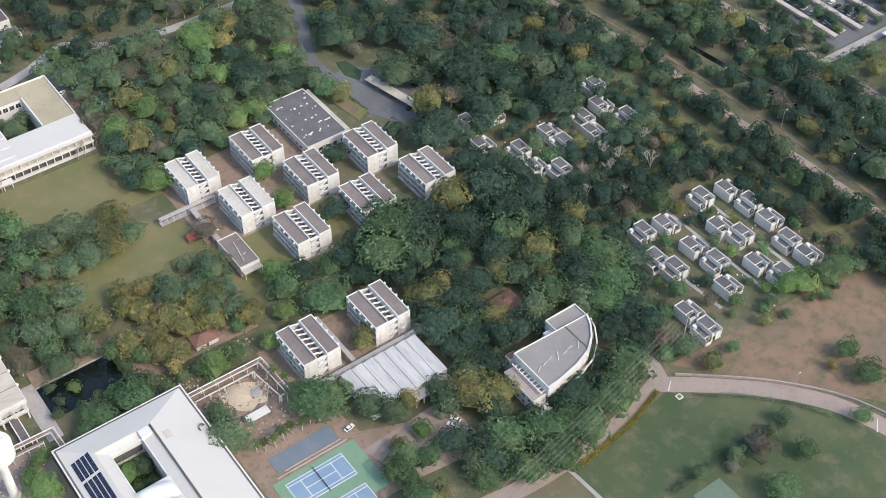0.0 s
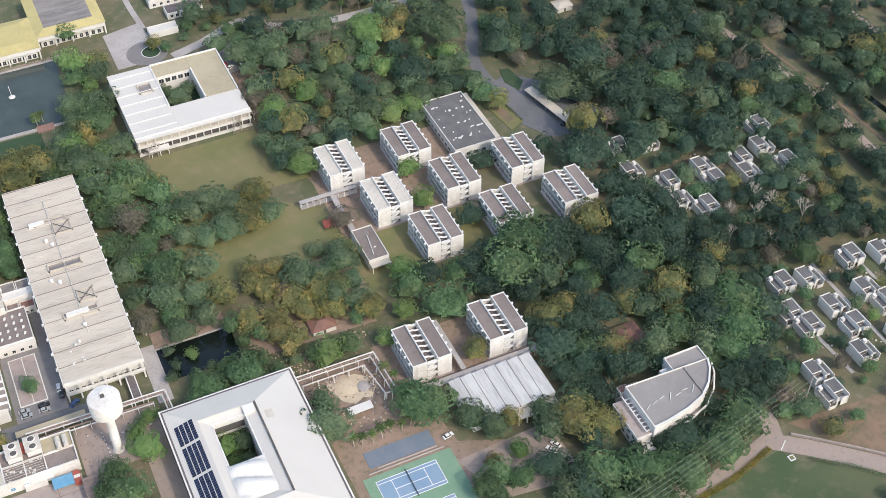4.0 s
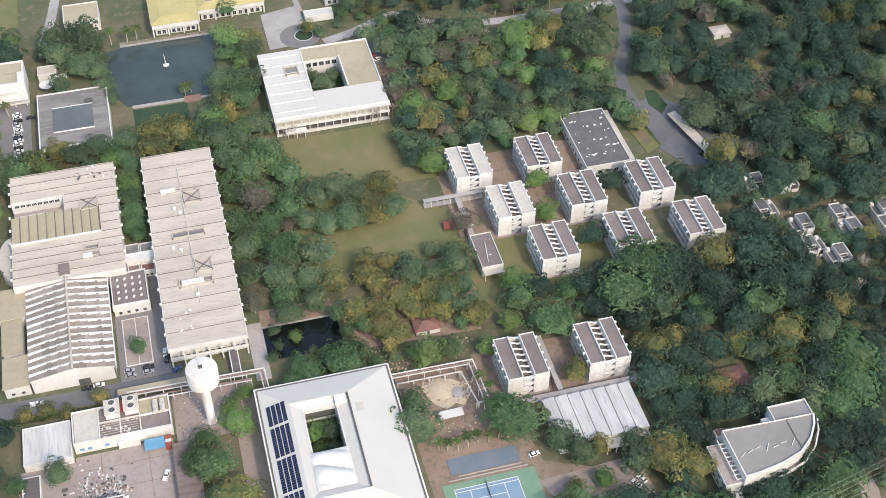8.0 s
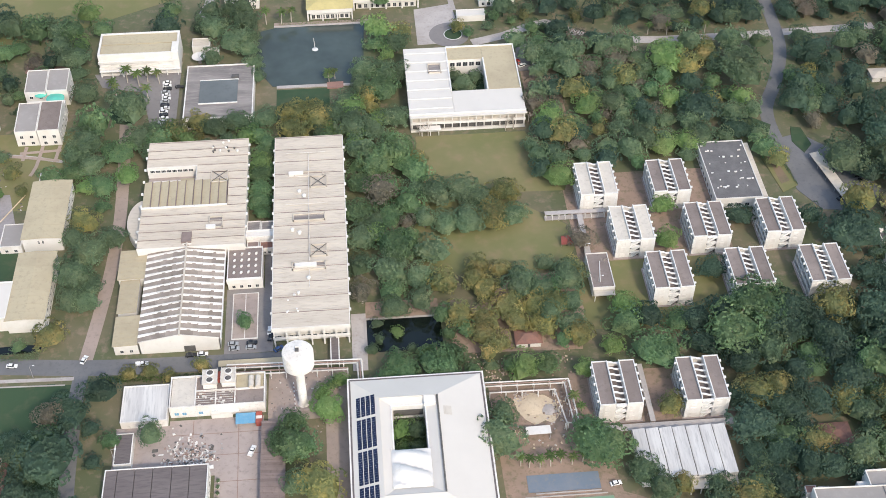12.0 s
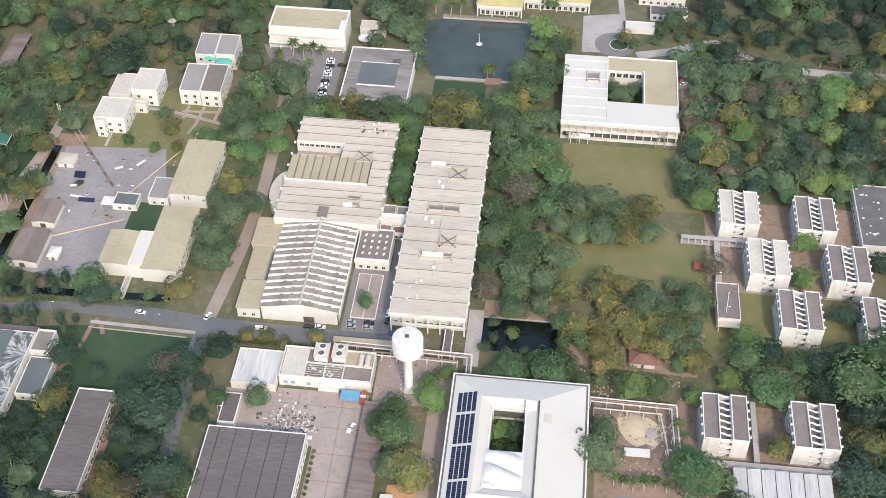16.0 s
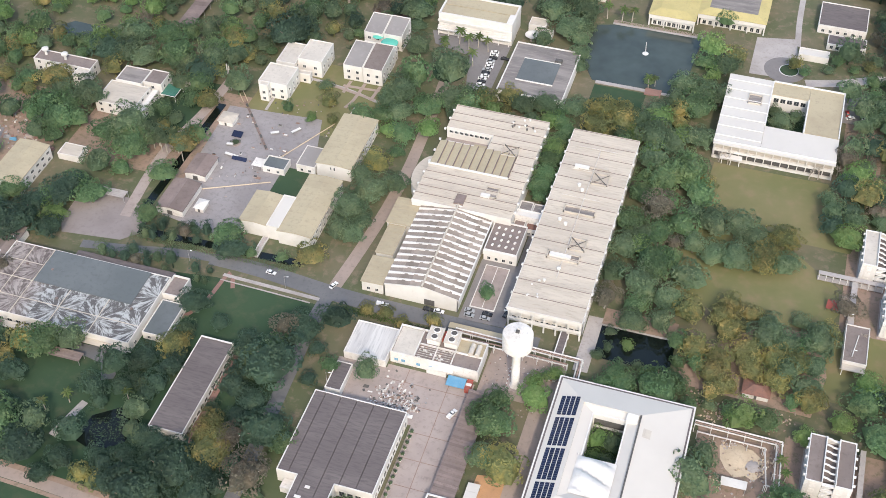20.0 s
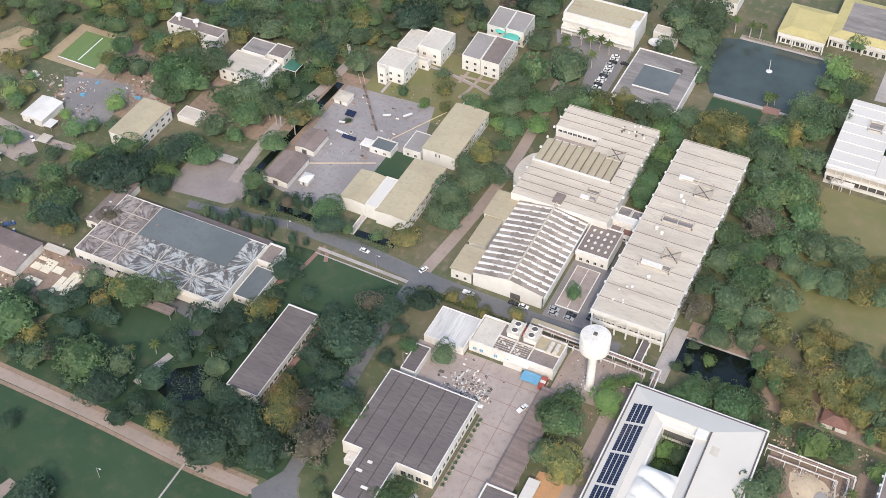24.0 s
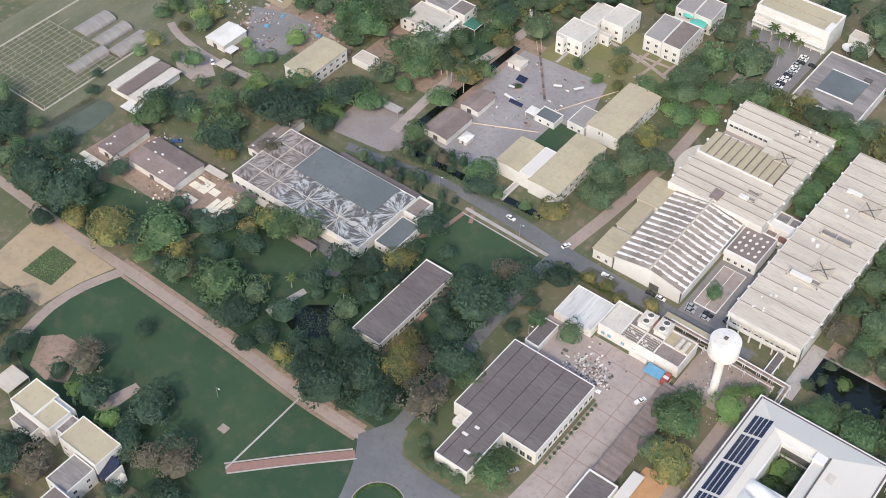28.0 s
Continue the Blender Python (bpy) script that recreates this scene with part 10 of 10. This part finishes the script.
for i in range(10):
    car(477 + 3.0 * i, -11 - 0.3 * (i % 3), 90, *PAINTS["wskwwswkbw"[i]], z=0.12, near=False)
for i in range(9):
    car(459 + 0.3 * (i % 2), 15 + 5.2 * i, 4, *PAINTS["wswkwwsww"[i]], z=0.12, near=False)
for i in range(9):
    car(475 + 0.3 * (i % 2), 14 + 4.4 * i, 4, *PAINTS["swwwkwsbw"[i]], z=0.12, near=False)

# ---- poles, bollards, clutter ----
def lamp_post(x, y, h, label="slender grey lamp post with a short arm"):
    th = thing("lamp_post", x, y, label, "lamp post", "lamp posts")
    part("pole", shared(("pole", h), lambda: Shape().tube((0, 0, 0), (0, 0, h), 0.14, 0.08, 7).mesh("pole", STEEL)), None, th)
    part("arm", shared(("arm", h), lambda: Shape().tube((0, 0, h), (1.4, 0, h + 0.2), 0.06, n=5).mesh("arm", STEEL)), None, th)
    part("lamp", shared(("lamp", h), lambda: Shape().box(1.2, 2.0, -0.18, 0.18, h + 0.1, h + 0.3).mesh("lamp", LINE)), None, th)


for x, y, h in ((-68.3, -24.5, 11), (365, 60, 9), (376, 20, 10), (376, -20, 10), (377, -60, 10), (400, 30, 10), (400, -10, 10), (400, -45, 10), (120, 66, 11), (123, 49, 9), (-145, -118, 6), (264, -131, 6), (-90, -60, 8), (-91, -20, 8), (-105, 21, 7), (-150, 23, 7)):
    lamp_post(x, y, h)
rng = random.Random(5)
for i in range(13):
    pot = thing("planter_pot", -30.6, -34 - 2.7 * i, "white round pot with a dark leafy shrub", "plant pot", "pots along the hall")
    part("pot", shared("pot", lambda: Shape().lathe([(0.45, 0), (0.7, 0.5), (0.75, 0.7), (0.6, 0.7), (0.55, 0.55)], 12).mesh("pot", BEAM)), None, pot)
    part("shrub", TREE_MESHES["dark"][i % 4][0], None, pot, "", Matrix.Diagonal((0.9, 0.9, 1.1, 1)))
for i in range(22):
    x, y = rng.uniform(-56, -33), rng.uniform(-29.5, -18)
    if rng.random() < (x + 60) / 30:
        sc = thing("scrap_piece", x, y, "piece of scrap metal and rubble in the yard", "scrap", "scrap heap", 0.06)
        a, b, h = rng.uniform(0.4, 1.6), rng.uniform(0.3, 1.1), rng.uniform(0.2, 1.2)
        part("lump", Shape().hexa([(-a, -b, 0), (a, -b * 0.8, 0), (a * 0.9, b, 0), (-a * 0.8, b, 0)], [(-a * 0.7, -b * 0.6, h), (a * 0.6, -b * 0.7, h * 0.8), (a * 0.7, b * 0.6, h), (-a * 0.6, b * 0.5, h * 0.7)]), (BEAM, STEEL, RUSTY, SHADE, CONCRETE)[i % 5], sc)
for i in range(18):
    x, y = rng.choice([(-282, 66), (-300, 74), (-262, 80), (-296, 44), (-256, 84), (-322, 60)])
    x, y = x + rng.gauss(0, 7), y + rng.gauss(0, 6)
    sc = thing("scrap_piece", x, y, "stacked salvage in the scrap yard", "scrap", "scrap yard heaps", 0.0)
    a, b, h = rng.uniform(0.5, 2.2), rng.uniform(0.4, 1.6), rng.uniform(0.4, 1.8)
    part("lump", Shape().hexa([(-a, -b, 0), (a, -b * 0.8, 0), (a * 0.9, b, 0), (-a * 0.8, b, 0)], [(-a * 0.7, -b * 0.6, h), (a * 0.6, -b * 0.7, h * 0.8), (a * 0.7, b * 0.6, h), (-a * 0.6, b * 0.5, h * 0.7)]), (BEAM, STEEL, RUSTY, BLUE, CONCRETE, BRICK_RED)[i % 6], sc)
for k, (x0, y0, x1, y1) in enumerate(((226.5, -101.5, 222.5, -104.5), (277, -161, 272, -165))):
    bump = thing("speed_hump", (x0 + x1) / 2, (y0 + y1) / 2, "white painted speed hump across the road", "speed hump", "speed humps", 0.09)
    part("hump", Shape().tube((x0 - (x0 + x1) / 2, y0 - (y0 + y1) / 2, 0), (x1 - (x0 + x1) / 2, y1 - (y0 + y1) / 2, 0), 0.22, n=6), LINE, bump)
sg = thing("valve_cover", 224, -109, "square pale concrete chamber cover in the lawn", "chamber cover")
part("kerb", Shape().box(-1.2, 1.2, -1.2, 1.2, 0, 0.3), LINE, sg)
part("lid", Shape().box(-0.8, 0.8, -0.8, 0.8, 0.3, 0.34), LAWN, sg)
bp = thing("stone_slab", -133, -127, "pale stone slab lying in the lawn", "slab")
part("slab", Shape().box(-1.8, 1.8, -1.6, 1.6, 0, 0.25), LANE, bp)

# parked motorcycles along the lot, and racks in the paved yard
for i in range(13):
    u = i / 12
    mc = thing("motorcycle", 249.4 + 6.6 * u, 125.2 - 23 * u, "dark motorcycle parked in a row on asphalt", "motorcycle", "parked motorcycles", 0.09, 8 * (i % 3) - 14)
    part("body", shared("cycle_body", lambda: Shape().hexa([(-0.7, -0.16, 0.45), (0.6, -0.16, 0.5), (0.6, 0.16, 0.5), (-0.7, 0.16, 0.45)], [(-0.75, -0.12, 0.85), (0.4, -0.1, 1.0), (0.4, 0.1, 1.0), (-0.75, 0.12, 0.85)]).box(0.35, 0.5, -0.4, 0.4, 0.95, 1.05).mesh("body", CAR_BLACK)), None, mc)
    for wx in (-0.65, 0.7):
        part("wheel", shared("cycle_wheel", lambda: Shape().tube((0, -0.07, 0.3), (0, 0.07, 0.3), 0.3, n=10).mesh("wheel", RUBBER)), None, mc, "", pose(wx, 0, 0))
for x, y, turn, w in ((-161.5, 91.5, -8, 7.0), (-148.6, 112.5, 30, 4.0), (-139.5, 117, 55, 5.0), (-165.5, 98.5, 12, 3.2)):
    rk = thing("metal_rack", x, y, "long white metal rack standing on the paved yard", "rack", "racks in the yard", 0.1, turn)
    part("top", Shape().box(-w / 2, w / 2, -0.7, 0.7, 1.1, 1.2), BEAM, rk)
    part("shelf", Shape().box(-w / 2, w / 2, -0.6, 0.6, 0.5, 0.56), STEEL, rk)
    for sx in (-w / 2 + 0.1, w / 2 - 0.1):
        part("leg", Shape().box(sx - 0.06, sx + 0.06, -0.6, 0.6, 0, 1.1), STEEL, rk)
cb = thing("cabin_porch", -146.2, 88.6, "open white porch beside the slate-roofed cabin", "porch")
part("roof", Shape().box(-2.6, 2.6, -2.8, 2.8, 2.7, 2.9), WHITE_OLD, cb)
for x, y in ((-2.4, -2.6), (2.4, -2.6), (-2.4, 2.6), (2.4, 2.6)):
    part("post", Shape().tube((x, y, 0.1), (x, y, 2.7), 0.1, n=6), BEAM, cb)
shrub_bed = thing("shrub_bed", -163.6, 100.6, "low dark shrub in a round bed of the yard", "shrub", z=0.1)
part("kerb", Shape().lathe([(2.4, 0), (2.4, 0.3), (2.1, 0.3), (2.1, 0.1)], 16), CONCRETE, shrub_bed)
part("leaves", TREE_MESHES["dark"][1][0], None, shrub_bed, "", Matrix.Diagonal((2.3, 2.0, 1.2, 1)))

# power lines across the south-east
pl = thing("power_line", 190, -92, "thin overhead wires strung over the trees", "power line")
for k in range(5):
    s = Shape()
    pts = [Vector((-60 + 14 * i, -18 - 2.2 * k + 5.2 * i * 0.55, 15 + 0.9 * k - 2.5 * math.sin(math.pi * i / 8))) for i in range(9)]
    for a, b in zip(pts, pts[1:]):
        s.tube(a, b, 0.028, n=3)
    part("wire", s, STEEL, pl)
for x, y in ((-60, -22.4), (52, 0.5)):
    part("pylon", Shape().tube((x, y, 0), (x, y, 20), 0.3, 0.18, 7), CONCRETE, pl)


# ---- rubble, litter and heaps ----
def rubble(label, spots, count, size, mats, seed):
    """Loose small pieces strewn round some spots, all in one object."""
    r = random.Random(seed)
    s = Shape()
    kinds = []
    for _ in range(count):
        x, y, q = r.choice(spots)
        x, y = x + r.gauss(0, q), y + r.gauss(0, q)
        a, b, h, th = r.uniform(0.4, 1.0) * size, r.uniform(0.3, 0.8) * size, r.uniform(0.25, 0.8) * size, r.uniform(0, 3.14)
        c, d = math.cos(th), math.sin(th)
        ring = [(-a, -b), (a, -b * 0.7), (a * 0.8, b), (-a * 0.9, b * 0.8)]
        s.hexa([(x + u * c - v * d, y + u * d + v * c, 0.05) for u, v in ring], [(x + 0.7 * (u * c - v * d), y + 0.7 * (u * d + v * c), 0.08 + h * r.uniform(0.7, 1.2)) for u, v in ring])
        kinds += [r.randrange(len(mats))] * 6
    me = s.mesh("rubble", mats[0])
    for m in mats[1:]:
        me.materials.append(m)
    me.polygons.foreach_set("material_index", kinds)
    tagged(new("rubble", me), label, "rubble", "", "stuff")


rubble("scrap metal, boards and rubble heaped in the yard", ((-46, -24, 3), (-40, -26, 2.5), (-36, -22, 2.5), (-42, -18, 4)), 420, 0.75, (BEAM, STEEL, RUSTY, SHADE, CONCRETE, PIPE), 31)
rubble("stones and spoil round the sand heap", ((84, -4, 2), (97, -14, 2), (90, -10, 4), (100, -8, 2), (82, -20, 2.5), (92, -27, 4)), 220, 0.6, (SAND, LANE, DIRT, PAVING), 32)
rubble("spoil heaps and stones on bare earth", ((74, 6, 2), (80, 10, 3), (100, 12, 4), (70, 14, 3)), 110, 0.6, (LANE, DIRT, DIRT, SAND), 33)
rubble("salvage and litter in the scrap yard", ((-300, 60, 4), (-296, 66, 3), (-284, 52, 3), (-262, 76, 4), (-256, 70, 3), (-270, 86, 5), (-312, 66, 4)), 230, 0.8, (STEEL, RUSTY, CONCRETE, BRICK_RED, SHADE, PIPE), 34)
rubble("litter and boards between the brown workshops", ((-246, -56, 4), (-232, -36, 4), (-270, -30, 4), (-216, -34, 3)), 140, 0.7, (CREAM, PAVING, RUSTY, SHADE), 35)
rubble("planters and rubble between the white houses", ((-136, 140, 5), (-150, 130, 6), (-120, 120, 4), (-128, 100, 3), (-150, 84, 6), (-160, 70, 6)), 70, 0.6, (PAVING, RUSTY, CONCRETE, SHADE), 36)
rubble("odd equipment and pipes on the tower apron", ((4, 8, 4), (-6, 6, 3), (10, -10, 3), (-10, -2, 2)), 60, 0.45, (CONCRETE, RUSTY, SHADE, PIPE), 37)
rubble("stones and low walls round the small houses", ((270, -60, 12), (300, -70, 14), (315, -55, 10), (280, 35, 14), (305, 35, 10)), 260, 0.7, (WHITE_OLD, CONCRETE, DIRT), 38)
mound = thing("sand_heap", 88, -8, "heaped pale sand in the works ground", "sand heap")
part("sand_mound", Shape().lathe([(5.6, 0.02), (4.4, 0.3), (2.6, 0.7), (0.8, 0.9)], 14), SAND, mound)
mound = thing("gravel_heap", 94, -11, "small heap of grey gravel beside sand", "gravel heap")
part("gravel_mound", Shape().lathe([(3.0, 0.02), (2.2, 0.35), (1.1, 0.6), (0.3, 0.7)], 12), PAVING, mound)
